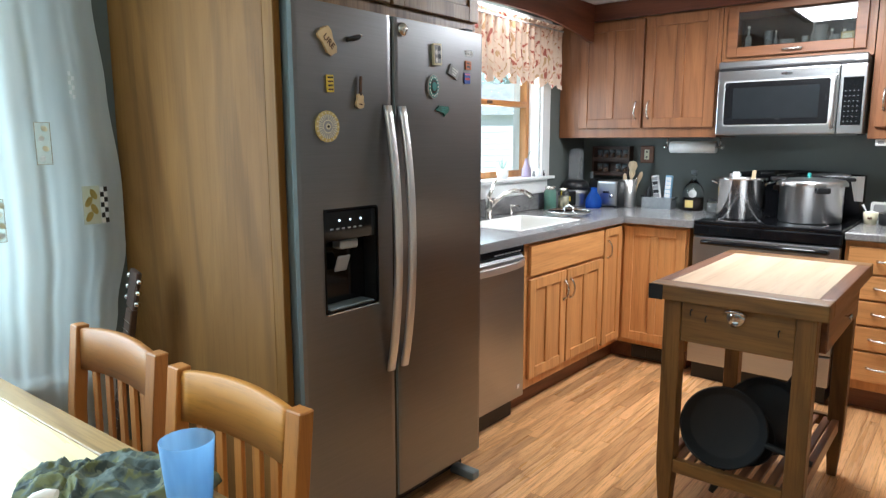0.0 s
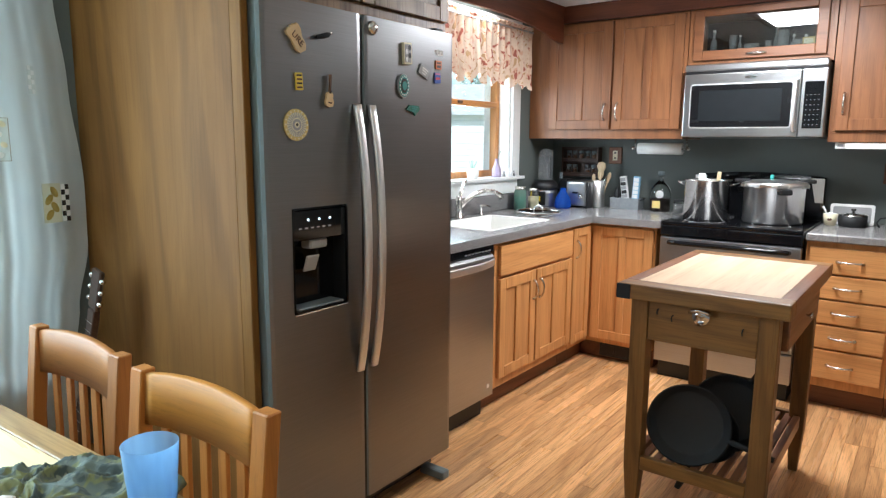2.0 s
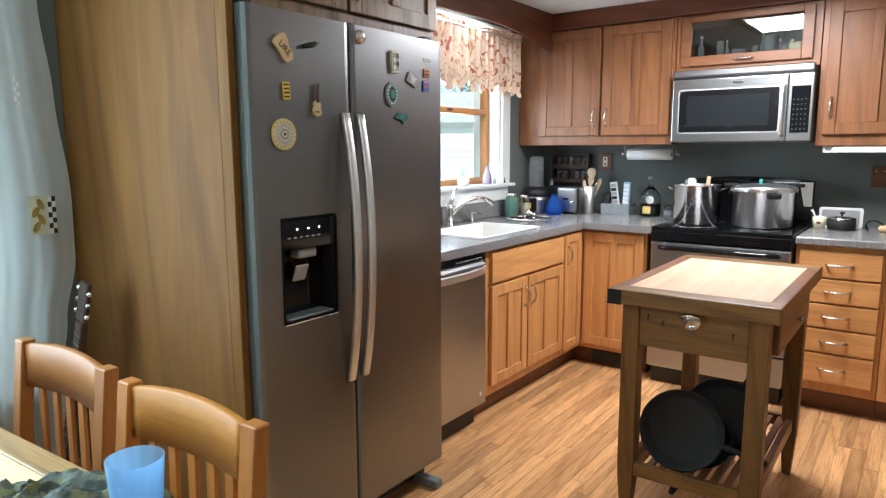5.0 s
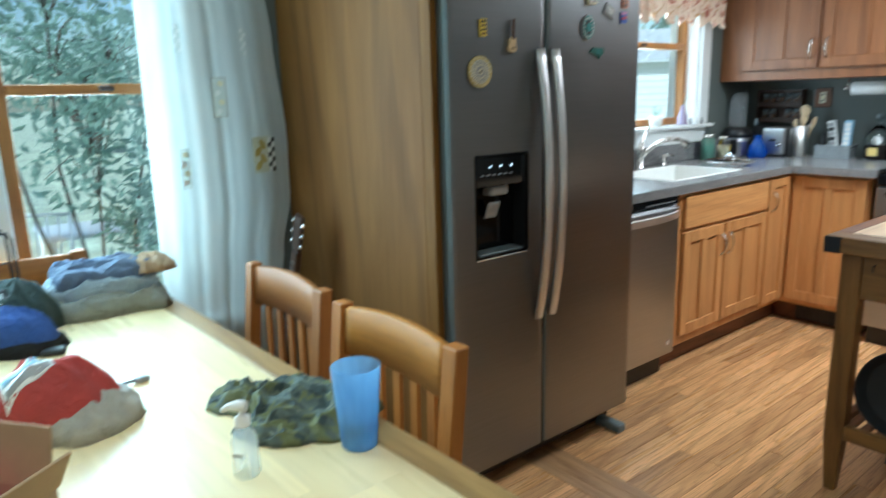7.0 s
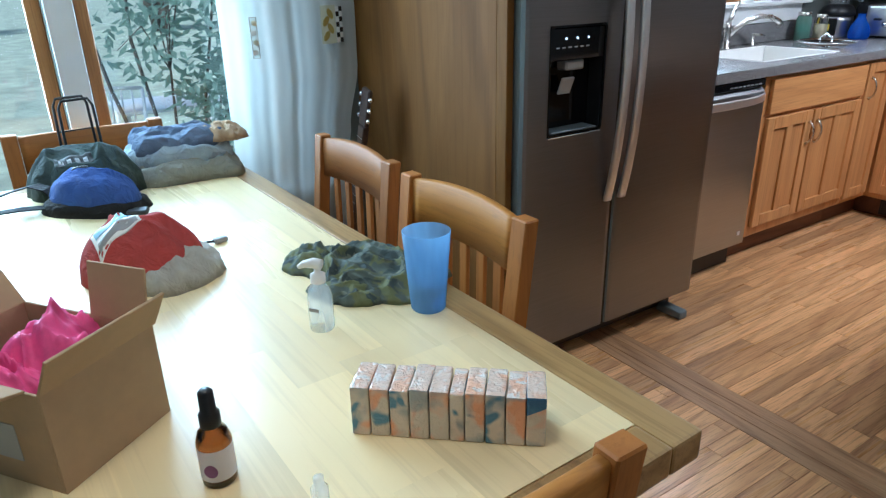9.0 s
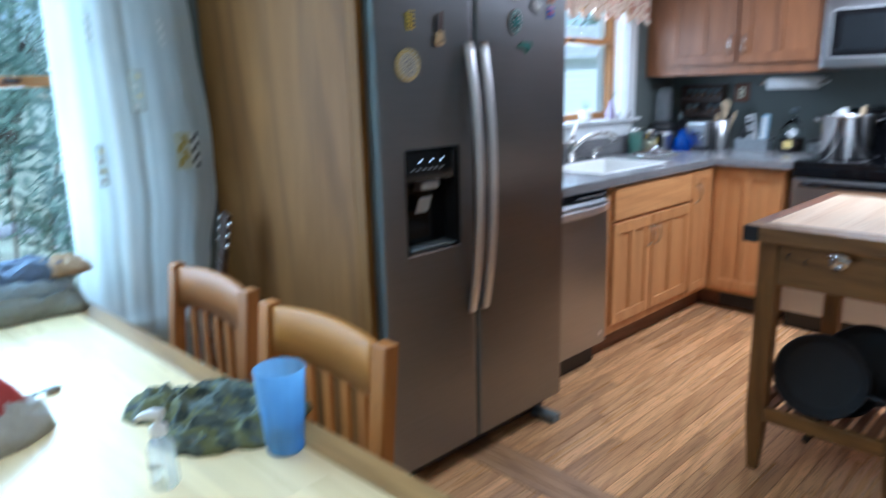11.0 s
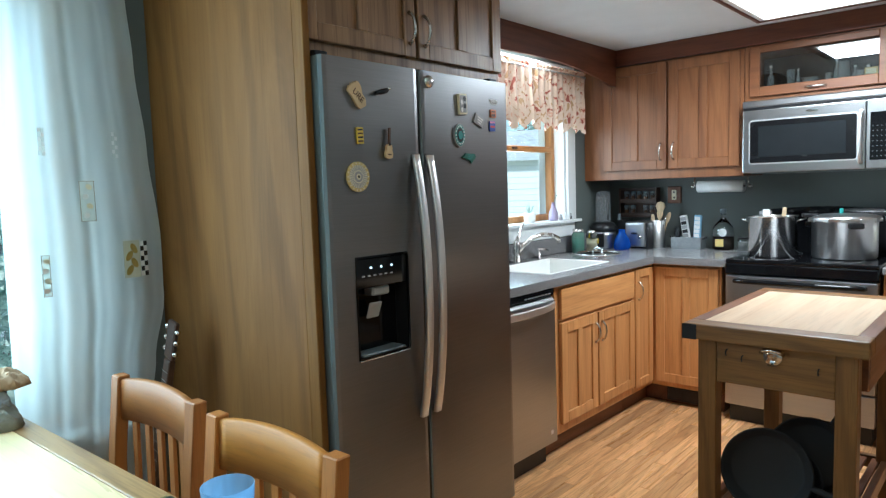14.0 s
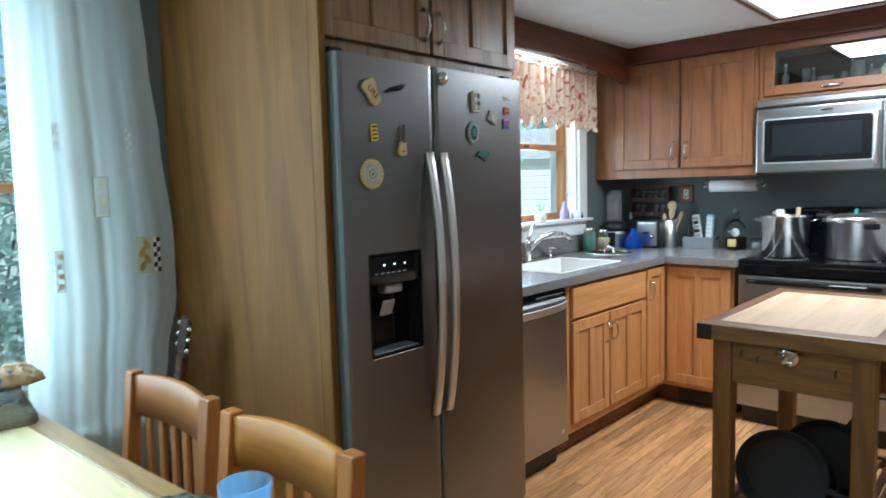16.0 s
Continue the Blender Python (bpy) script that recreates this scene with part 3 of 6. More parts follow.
def fridge_door(name, y0, y1, cut=None):
    bm = B()
    prof = [(.712, y0 + .004), (FX - .012, y0), (FX - .002, y0 + .006), (FX, y0 + .02), (FX, y1 - .02), (FX - .002, y1 - .006), (FX - .012, y1), (.712, y1 - .004)]
    if cut:
        (cy0, cy1, cz0, cz1) = cut
        for a, b, z0, z1 in ((None, None, .105, cz0), (None, None, cz1, 1.762)):
            prism(bm, prof, z0, z1)
        prism(bm, [p for p in prof if p[1] < cy0] + [(FX, cy0), (.712, cy0)], cz0, cz1)
        prism(bm, [(.712, cy1), (FX, cy1)] + [p for p in prof if p[1] > cy1], cz0, cz1)
        box(bm, (.712, cy0, cz0), (.722, cy1, cz1))
    else:
        prism(bm, prof, .105, 1.762)
    bmesh.ops.remove_doubles(bm, verts=bm.verts, dist=.0004)
    bmesh.ops.recalc_face_normals(bm, faces=bm.faces)
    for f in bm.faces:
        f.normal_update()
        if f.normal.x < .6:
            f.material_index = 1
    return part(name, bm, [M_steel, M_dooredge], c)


DY0, DY1, DZ0_, DZ1_ = .098, .327, .836, 1.163
fd = fridge_door("freezer_door", 0, SEAM - .004, (DY0, DY1, DZ0_, DZ1_))
rd = fridge_door("fridge_door", SEAM + .004, .906)
part("grille", box(B(), (.66, .02, .02), (.71, .886, .10), .004), M_black, c, "black base grille")
part("foot", box(B(), (.70, .815, .0), (.822, .862, .036), .010, 0, 2), M_greyside, c, "grey hinge foot")
for y in (.008, .84):
    part("hinge_cover", box(B(), (.60, y, 1.7355), (.755, y + .05, 1.782), .008, 0, 2), M_black, c, "black hinge cover")


def bar_handle(parent, y):
    bm = B()
    prev = None
    for k in range(25):
        u = k / 24 * 2 - 1
        z = 1.035 + u * .445
        x = FX + .004 + .042 * (1 - abs(u) ** 2.2)
        ring = [bm.verts.new((x + dx, y + dy, z)) for dx, dy in ((0, -.016), (.010, -.015), (.013, -.010), (.013, .010), (.010, .015), (0, .016), (-.006, .010), (-.006, -.010))]
        if prev:
            for j in range(8):
                f = bm.faces.new([prev[j], prev[(j + 1) % 8], ring[(j + 1) % 8], ring[j]])
                f.smooth = True
        else:
            bm.faces.new(ring[::-1])
        prev = ring
    bm.faces.new(prev)
    for z in (.61, 1.46):
        box(bm, (FX - .001, y - .010, z - .018), (FX + .012, y + .010, z + .012), .003)
    return part("handle", bm, M_handle, parent, "bowed brushed steel bar handle")


M_bright = plain("bright_trim", (.82, .82, .82), .42, .85, .03)
M_handle = brushed("handle_steel", (.84, .83, .825), .38, "z")
bar_handle(fd, .372)
bar_handle(rd, .440)
# black strip set between the doors to stand for the seam's shade
part("gasket", box(B(), (.705, SEAM - .0065, .106), (FX - .008, SEAM + .0065, 1.754)), M_black, c, "black strip standing for the seam's shade")
# water and ice dispenser in the freezer door
M_greyplastic = plain("grey_plastic", (.42, .42, .41), .45)
disp = part("dispenser", box(B(), (.7225, DY0 + .001, DZ0_ + .001), (.726, DY1 - .001, DZ1_ - .001)), M_blackgloss, fd, "black water and ice dispenser")
bm = B()
outer, inner = rounded(DY1 - DY0, DZ1_ - DZ0_, .014, 5, (DY0 + DY1) / 2, (DZ0_ + DZ1_) / 2), rounded(DY1 - DY0 - .012, DZ1_ - DZ0_ - .012, .010, 5, (DY0 + DY1) / 2, (DZ0_ + DZ1_) / 2)
loops = [[bm.verts.new((xx, *p)) for p in ol] for xx, ol in ((FX - .004, outer), (FX + .002, outer), (FX + .002, inner), (FX - .004, inner))]
for a, b in zip(loops, loops[1:] + loops[:1]):
    for k in range(len(a)):
        j = (k + 1) % len(a)
        bm.faces.new([a[k], a[j], b[j], b[k]])
bmesh.ops.recalc_face_normals(bm, faces=bm.faces)
part("rim", bm, M_blackgloss, disp, "gloss black rim")
part("control_panel", box(B(), (.727, DY0 + .007, 1.062), (FX - .002, DY1 - .007, DZ1_ - .007), .003), M_blackgloss, disp, "gloss black control panel")
for lo, hi in (((.727, DY0 + .0005, DZ0_ + .0005), (FX - .004, DY0 + .004, DZ1_ - .0005)), ((.727, DY1 - .004, DZ0_ + .0005), (FX - .004, DY1 - .0005, DZ1_ - .0005)), ((.727, DY0 + .0045, DZ0_ + .0005), (FX - .004, DY1 - .0045, DZ0_ + .004))):
    part("liner", box(B(), lo, hi), M_black, disp, "black recess liner")
part("drip_tray", box(B(), (.727, DY0 + .02, DZ0_ + .009), (FX + .001, DY1 - .02, DZ0_ + .016), .003), M_greyside, disp, "dark drip tray")
part("tray_lip", box(B(), (FX - .002, DY0 + .004, DZ0_ - .004), (FX + .004, DY1 - .004, DZ0_ + .001), .002), M_chrome, disp, "bright lower lip")
part("ice_chute", box(B(), (.727, .181, 1.03), (.775, .256, 1.0605), .006), M_greyplastic, disp, "grey ice chute")
bm = box(B(), (-.004, -.026, -.028), (.004, .026, .028), .003)
part("paddle", bm, M_greyplastic, disp, "grey water paddle", pose(.757, .198, .983, 0, 22, 0))
M_led = glow("indicator", (.75, .9, 1.0), 3.0)
M_greyprint = plain("grey_print", (.42, .43, .44), .5)
for k, y in enumerate((.160, .205, .250)):
    part("indicator", box(B(), (FX - .0025, y, 1.122), (FX - .001, y + .006, 1.128)), M_led, disp, "small white indicator")
for k in range(6):
    part("button_mark", box(B(), (FX - .0025, .125 + k * .024, 1.098), (FX - .0013, .137 + k * .024, 1.102)), M_greyprint, disp)

# tall panel and the cabinet above
panel = thing("plywood_partition", pose(0, 0, 0), "tall oak plywood partition beside the refrigerator", "partition")
part("sheet", box(B(), (WX + .002, -3.272, 0), (.722, -3.250, CEIL - .002), .002), M_panel, panel)
part("edge_strip", box(B(), (.7225, -3.274, 0), (.774, -3.249, CEIL - .002), .003), M_strip, panel, "solid oak edging strip")
c = thing("over_fridge_cabinet", pose(.715, -3.248, 1.785, 0, 0, 90), "dark oak cabinet over the refrigerator with two doors", "cabinet")
part("body", box(B(), (0, 0, 0), (.985, .70, CEIL - 1.787), .002), M_oak_dk, c)
door(c, .005, .485, .035, .43, M_oak_dk, True, .455, .13, .055)
door(c, .50, .98, .035, .43, M_oak_dk, True, .53, .13, .055)

# ---- things on the refrigerator doors ----
MX = .8105
P = {k: plain("paint_" + k, v, .45) for k, v in dict(tan=(.62, .45, .24), brown=(.10, .045, .02), yellow=(.75, .55, .06), black=(.015, .015, .015), cream=(.78, .72, .52), green=(.015, .13, .095), teal=(.03, .23, .21),
     white=(.8, .8, .78), orange=(.62, .16, .04), red=(.5, .04, .05), blue=(.04, .09, .42), grey=(.33, .33, .33), gold=(.60, .46, .16), pink=(.65, .2, .35), lightblue=(.28, .50, .68), liquor=(.02, .008, .004), label=(.66, .62, .66), purple=(.22, .08, .20), lavender=(.36, .30, .42), keygrey=(.11, .115, .12)).items()}


def magnet(name, y, z, rx, label, cat="fridge magnet"):
    return thing(name, pose(MX, y, z, rx, 0, 0), label, cat, "magnets on the refrigerator")


def flat(outline, t0, t1):
    return prism(B(), outline, t0, t1, "x")


def disc(r, ry=None, n=28):
    return [(r * math.cos(2 * math.pi * k / n), (ry or r) * math.sin(2 * math.pi * k / n)) for k in range(n)]


def letters(text, size, parent, mat, m, label=""):
    cu = bpy.data.curves.new("lettering", "FONT")
    cu.body, cu.size, cu.extrude, cu.align_x, cu.align_y = text, size, .0006, "CENTER", "CENTER"
    tmp = bpy.data.objects.new("lettering_source", cu)
    scene.collection.objects.link(tmp)
    me = bpy.data.meshes.new_from_object(tmp.evaluated_get(bpy.context.evaluated_depsgraph_get()))
    bpy.data.objects.remove(tmp)
    me.materials.append(mat)
    ob = new("lettering", me)
    ob.parent, ob.matrix_basis = parent, m
    if label:
        ob["label"] = label
    return ob


FACE_X = pose(0, 0, 0, 90, 0, 90)   # text that reads from +x
g = magnet("foot_magnet", -3.112, 1.655, 32, "tan wooden foot-shaped magnet with dark letters")
ol = [(-.014, -.040), (.010, -.042), (.020, -.028), (.018, -.005), (.026, .018), (.024, .032), (.018, .038), (.012, .034), (.007, .041), (.001, .036), (-.004, .042), (-.010, .036), (-.016, .040), (-.022, .034), (-.026, .036), (-.028, .026), (-.022, .006), (-.022, -.025)]
part("plaque", flat(ol, 0, .007), P["tan"], g)
letters("URE", .027, g, P["brown"], Matrix.Translation((.0078, -.001, -.002)) @ pose(0, 0, 0, -74, 0, 0) @ FACE_X, "burnt dark letters")
g = magnet("clip_magnet", -3.010, 1.673, 0, "small dark metal clip magnet")
part("clip", tube(B(), [(.006, -.026, -.006), (.010, -.005, -.001), (.011, .012, .004), (.008, .026, .010)], [.005, .008, .008, .004], 8), M_iron, g)
part("tip", tube(B(), [(.009, .022, .009), (.010, .030, .012)], [.005, .004], 8), M_chrome, g, "bright metal tip")
g = magnet("label_magnet", -3.107, 1.534, 3, "small yellow and black label magnet")
part("card", flat(rounded(.026, .05, .002), 0, .004), P["yellow"], g)
for k in range(4):
    part("bar", flat(rounded(.020, .005, .001, 2, 0, -.017 + k * .0115), .0045, .005), P["black" if k % 2 else "brown"], g)
g = magnet("guitar_magnet", -2.990, 1.510, -4, "miniature acoustic guitar magnet")
ol = [(.0, -.045), (.013, -.042), (.017, -.030), (.012, -.018), (.013, -.008), (.007, .0), (-.007, .0), (-.013, -.008), (-.012, -.018), (-.017, -.030), (-.013, -.042)]
part("body", flat(ol, .001, .010), P["tan"], g)
part("sound_hole", flat(disc(.005), .0102, .0108), P["black"], g)
part("bridge", flat(rounded(.014, .004, .001, 2, 0, -.032), .0102, .0115), P["brown"], g)
part("neck", flat(rounded(.006, .058, .002, 2, 0, .024), .004, .0108), P["brown"], g, "dark slim neck")
g = magnet("sun_disc_magnet", -3.122, 1.409, 0, "round cream and gold sun pattern magnet")
part("disc", flat(disc(.046), 0, .004), P["gold"], g)
part("ring", flat(disc(.036), .0042, .0048), P["cream"], g)
for k in range(18):
    part("dot", flat(disc(.0026, None, 10), .0042, .0050), P["cream"], g, "", Matrix.Translation((0, .041 * math.cos(k * math.pi / 9), .041 * math.sin(k * math.pi / 9))))
for k in range(28):
    a = 2 * math.pi * k / 28
    part("ray", box(B(), (0, -.0016, .020), (.0008, .0016, .036)), P["grey"], g, "", Matrix.Translation((.005, 0, 0)) @ pose(0, 0, 0, math.degrees(a), 0, 0))
part("core", flat(disc(.017), .0052, .0060), P["grey"], g)
part("centre", flat(disc(.009), .0062, .0068), P["cream"], g)
part("eye", flat(disc(.0045), .0070, .0075), P["black"], g)
g = magnet("dome_magnet", -2.789, 1.726, 0, "round silvery dome magnet")
part("dome", lathe(B(), [(.022, 0), (.022, .004), (.018, .010), (.009, .0145), (0, .016)], 24, (0, 0, 0), 0, pose(0, 0, 0, 0, 90, 0)), M_nickel, g)
g = magnet("photo_magnet", -2.619, 1.663, 3, "small grey framed picture magnet")
part("frame", flat(rounded(.042, .072, .002), 0, .010), P["cream"], g)
part("picture", flat(rounded(.034, .060, .001), .0102, .0108), P["grey"], g)
for k in range(4):
    part("shape", flat(disc(.006 + .002 * (k % 2), .009), .0110, .0114), P["black" if k % 2 else "white"], g, "", Matrix.Translation((0, -.008 + .016 * (k % 2), -.02 + .013 * k)))
g = magnet("card_magnet", -2.522, 1.611, -24, "small tilted grey card magnet")
part("card", flat(rounded(.055, .036, .002), 0, .005), P["grey"], g)
for k in range(3):
    part("bar", flat(rounded(.034 - .006 * k, .005, .001, 2, .002, .009 - k * .009), .0053, .0058), P["white"], g)
g = magnet("oval_magnet", -2.636, 1.553, 0, "oval green and silver medallion magnet")
part("rim", flat(disc(.030, .041), 0, .006), P["grey"], g)
part("band", flat(disc(.027, .038), .0062, .0068), P["teal"], g)
part("field", flat(disc(.017, .025), .0070, .0078), P["black"], g)
part("boss", flat(disc(.012, .015), .0080, .0095), P["teal"], g)
for k in range(16):
    a = 2 * math.pi * k / 16
    part("mark", box(B(), (0, -.002, -.003), (.0007, .002, .003)), P["white"], g, "", Matrix.Translation((.007, .0222 * math.cos(a), .0318 * math.sin(a))))
g = magnet("badge", -2.428, 1.688, 0, "pale maker's badge on the door", "badge")
for k in range(6):
    part("bar", box(B(), (0, -.024 + k * .008, -.004 - .003 * (k % 2)), (.0015, -.018 + k * .008, .006)), P["white"], g)
part("underline", box(B(), (0, -.020, -.012), (.0012, .022, -.009)), P["white"], g)
g = magnet("orange_label_magnet", -2.435, 1.641, 0, "small orange and brown label magnet")
part("card", flat(rounded(.034, .030, .002), 0, .004), P["orange"], g)
part("bar", flat(rounded(.024, .006, .001, 2, 0, .007), .0043, .0048), P["brown"], g)
part("picture", flat(rounded(.022, .010, .002, 2, 0, -.006), .0043, .0048), P["brown"], g)
g = magnet("blue_label_magnet", -2.441, 1.594, 2, "small blue and red label magnet")
part("card", flat(rounded(.034, .038, .002), 0, .004), P["blue"], g)
part("bar", flat(rounded(.030, .006, .001, 2, 0, .014), .0043, .0048), P["pink"], g)
part("picture", flat(rounded(.026, .008, .002, 2, 0, -.002), .0043, .0048), P["red"], g)
g = magnet("state_magnet", -2.584, 1.476, -3, "dark green state-shaped magnet")
ol = [(-.040, -.004), (-.030, .002), (-.022, .012), (.030, .014), (.036, .004), (.030, -.006), (.020, -.012), (.012, -.022), (.004, -.012), (-.016, -.008), (-.028, -.006)]
part("plate", flat(ol, 0, .005), P["green"], g)
for k in range(3):
    part("bar", flat(rounded(.036 - .008 * k, .004, .001, 2, .006 - .002 * k, .008 - k * .007), .0053, .0058), P["teal"], g)

# ---- dishwasher ----
c = thing("dishwasher", at_sink(-2.305, .645), "stainless steel dishwasher under the worktop", "dishwasher")
part("tub", box(B(), (.0, .035, .1), (.55, .60, CT - .042), .002), M_black, c)
bm = prism(B(), [(-.004, .12), (.0, .815), (.022, .835), (.03, .835), (.03, .12)], .004, .546, "x")
dd = part("door", bm, M_steel_x, c)
part("control_strip", box(B(), (.004, .004, .838), (.546, .034, CT - .043), .003), M_blackgloss, c, "black control strip")
for k in range(8):
    part("key", box(B(), (.30 + k * .028, .001, .848), (.318 + k * .028, .0035, .853)), P["grey"], c)
bm = B()
pts = []
for k in range(17):
    u = k / 16 * 2 - 1
    pts.append((.275 + u * .255, -.006 - .040 * (1 - abs(u) ** 3.0), .795))
a = [[bm.verts.new((x, y + dy, z + dz)) for dy, dz in ((0, -.018), (-.008, -.014), (-.008, .014), (0, .018), (.008, .0))] for x, y, z in pts]
for r0, r1 in zip(a, a[1:]):
    for j in range(5):
        f = bm.faces.new([r0[j], r0[(j + 1) % 5], r1[(j + 1) % 5], r1[j]])
        f.smooth = True
bm.faces.new(a[0]), bm.faces.new(a[-1][::-1])
bmesh.ops.recalc_face_normals(bm, faces=bm.faces)
part("handle", bm, M_handle, dd, "bowed steel bar handle")
part("toe_panel", box(B(), (.01, .06, .0), (.54, .09, .118), .002), M_black, c, "black toe panel")
part("badge", box(B(), (.49, -.006, .165), (.51, -.0045, .185), .0005), P["white"], dd)

# ---- stove and microwave ----
c = thing("stove", at_stove(1.072, -.645), "black glass-top electric range with steel front", "stove")
SWD = .733
part("body", box(B(), (.004, .03, .09), (SWD - .004, .63, CT - .012), .003), M_black, c)
part("cooktop", box(B(), (0, -.015, CT - .012), (SWD, .585, CT + .008), .005, 0, 2), M_blackgloss, c, "black glass cooktop")
part("front_rail", box(B(), (0, -.02, CT - .075), (SWD, .028, CT - .0125), .008, 0, 2), M_blackgloss, c, "gloss black front rail")
od = part("oven_door", box(B(), (.004, -.022, .27), (SWD - .004, .028, CT - .08), .006, 0, 2), M_steel_x, c, "stainless oven door")
part("oven_window", box(B(), (.12, -.025, .40), (SWD - .12, -.0225, .66), .001), M_blackgloss, od, "dark oven window")
part("oven_handle", tube(B(), [(.06, -.022, .805), (.065, -.06, .81), (.12, -.068, .81), (SWD - .12, -.068, .81), (SWD - .065, -.06, .81), (SWD - .06, -.022, .805)], .013, 10), M_blackgloss, od, "black oven bar handle")
part("storage_drawer", box(B(), (.004, -.02, .10), (SWD - .004, .028, .262), .006, 0, 2), M_steel_x, c, "stainless storage drawer")
part("plinth", box(B(), (.02, .02, 0), (SWD - .02, .60, .089)), M_black, c, "black plinth")
bm = B()
ol = [(.0, CT + .008)] + [(0, CT + .255)] + [(SWD * k / 12, CT + .255 + .022 * math.sin(math.pi * k / 12)) for k in range(1, 12)] + [(SWD, CT + .255), (SWD, CT + .008)]
prism(bm, ol, .586, .640, "y")
bg = part("backguard", bm, M_blackgloss, c, "black curved control backguard")
for x0, x1, s in ((.004, .075, 1), (SWD - .075, SWD - .004, -1)):
    w = x1 - x0
    ol = [(x0, CT + .11), (x1 - (.03 if s > 0 else 0), CT + .11), (x1, CT + .25), (x0, CT + .25)] if s > 0 else [(x0 + .03, CT + .11), (x1, CT + .11), (x1, CT + .25), (x0, CT + .25)]
    part("end_cap", prism(B(), ol, .580, .585, "y"), M_handle, bg, "silver end cap")
for k in range(4):
    part("knob", lathe(B(), [(.019, 0), (.019, .012), (.014, .018), (0, .018)], 20, (.13 + .045 * k if k < 2 else .50 + .045 * (k - 2), .5855, CT + .16), 0, pose(0, 0, 0, 90, 0, 0)), M_black, bg)
for x, y, r in ((.20, .14, .105), (.55, .14, .09), (.20, .42, .085), (.55, .42, .105)):
    part("burner_ring", lathe(B(), [(r, 0), (r + .002, .0004), (r + .004, 0)], 40, (x, y, CT + .0083)), P["grey"], c)

c = thing("microwave", pose(1.076, -.40, 1.399), "stainless over-the-range microwave with black window", "microwave")
MW_W, MW_H = .735, .408
part("body", box(B(), (0, .03, 0), (MW_W, .39, MW_H - .012), .004), M_greyside, c)
part("top_vent", box(B(), (0, -.008, MW_H - .038), (MW_W, .03, MW_H), .006), M_steel_x, c, "steel vent strip")
# shadow below the vent strip, put in as a black bar
part("vent_shadow", box(B(), (.003, .0, MW_H - .052), (MW_W - .003, .03, MW_H - .0385), .001), M_black, c, "black strip for the vent slot's shadow")
md = part("door", box(B(), (0, 0, 0), (.612, .03, MW_H - .053), .005, 0, 2), M_mw_steel, c)
bm = prism(B(), rounded(.545, .252, .018, 5, .308, .173), -.004, -.0003, "y")
part("window_trim", bm, M_bright, md, "bright window trim")
part("window_frame", prism(B(), rounded(.529, .236, .012, 5, .308, .173), -.006, -.0042, "y"), plain("black_surround", (.006, .006, .007), .25), md, "black glass surround")
part("window", box(B(), (.088, -.0072, .088), (.525, -.0061, .260), .0004), plain("dark_mesh_window", (.014, .016, .018), .22), md, "dark screened window")
part("handle", tube(B(), [(.592, 0, .035), (.592, -.028, .045), (.592, -.034, .09), (.592, -.034, .255), (.592, -.028, .29), (.592, 0, .30)], .012, 10), M_handle, md, "upright steel handle")
part("emblem", prism(B(), disc(.030, .007), -.0035, -.0003, "y"), M_chrome, md, "small oval emblem", Matrix.Translation((.36, 0, .327)))
cp = part("control_panel", box(B(), (.615, 0, 0), (MW_W, .03, MW_H - .053), .005, 0, 2), M_steel_x, c, "steel control panel")
part("keypad", box(B(), (.632, -.0025, .045), (.722, -.0003, .29), .002), M_blackgloss, cp, "black keypad")
for r in range(7):
    for k in range(4):
        part("key", box(B(), (.642 + k * .019, -.0036, .062 + r * .026), (.648 + k * .019, -.0027, .066 + r * .026)), P["keygrey"], cp)
part("display", box(B(), (.640, -.004, .252), (.714, -.0027, .280)), M_blackgloss, cp)
part("grease_filter", box(B(), (.03, .05, -.006), (MW_W - .03, .36, -.0005)), M_greyside, c, "grey underside filter")

# ---- dining table and chairs ----
TZ = .755
TM = pose(1.905, -3.845, 0, 0, 0, 2.0)
TL, TW = 1.86, 1.0


def on_table(x, y, rz=0, z=TZ):
    return pose(x, y, z, 0, 0, rz)


c = thing("dining_table", TM, "dining table with pale maple top and oak border", "table")
tt = part("tabletop", box(B(), (-TL + .06, -TW + .06, TZ - .028), (-.06, -.06, TZ - .003)), M_table_edge, c)
rng = random.Random(4)
k = 0
for r in range(11):
    y0 = -TW + .061 + r * .0798
    x = -TL + .061 - rng.uniform(0, .2)
    while x < -.062:
        ln = rng.uniform(.25, .55)
        a, b = max(x, -TL + .061), min(x + ln, -.061)
        if b - a > .02:
            part("stave", box(B(), (a, y0, TZ - .0028), (b, y0 + .0798, TZ)), M_table, tt)
        x += ln
for lo, hi in (((-TL, -.06), (0, 0)), ((-TL, -TW), (0, -TW + .06))):
    part("border", box(B(), (*lo, TZ - .045), (*hi, TZ + .001), .005, 0, 2), M_table_edge, c, "oak border board")
for lo, hi in (((-TL, -TW + .0605), (-TL + .06, -.0605)), ((-.06, -TW + .0605), (0, -.0605))):
    part("border", box(B(), (*lo, TZ - .045), (*hi, TZ + .001), .005, 0, 2), M_table_edge, c, "oak border board")
for lo, hi in (((-TL + .09, -.11), (-.09, -.09)), ((-TL + .09, -TW + .09), (-.09, -TW + .11)), ((-TL + .09, -TW + .11), (-TL + .11, -.11)), ((-.11, -TW + .11), (-.09, -.11))):
    part("apron", box(B(), (*lo, TZ - .13), (*hi, TZ - .0285), .002), M_table_edge, c)
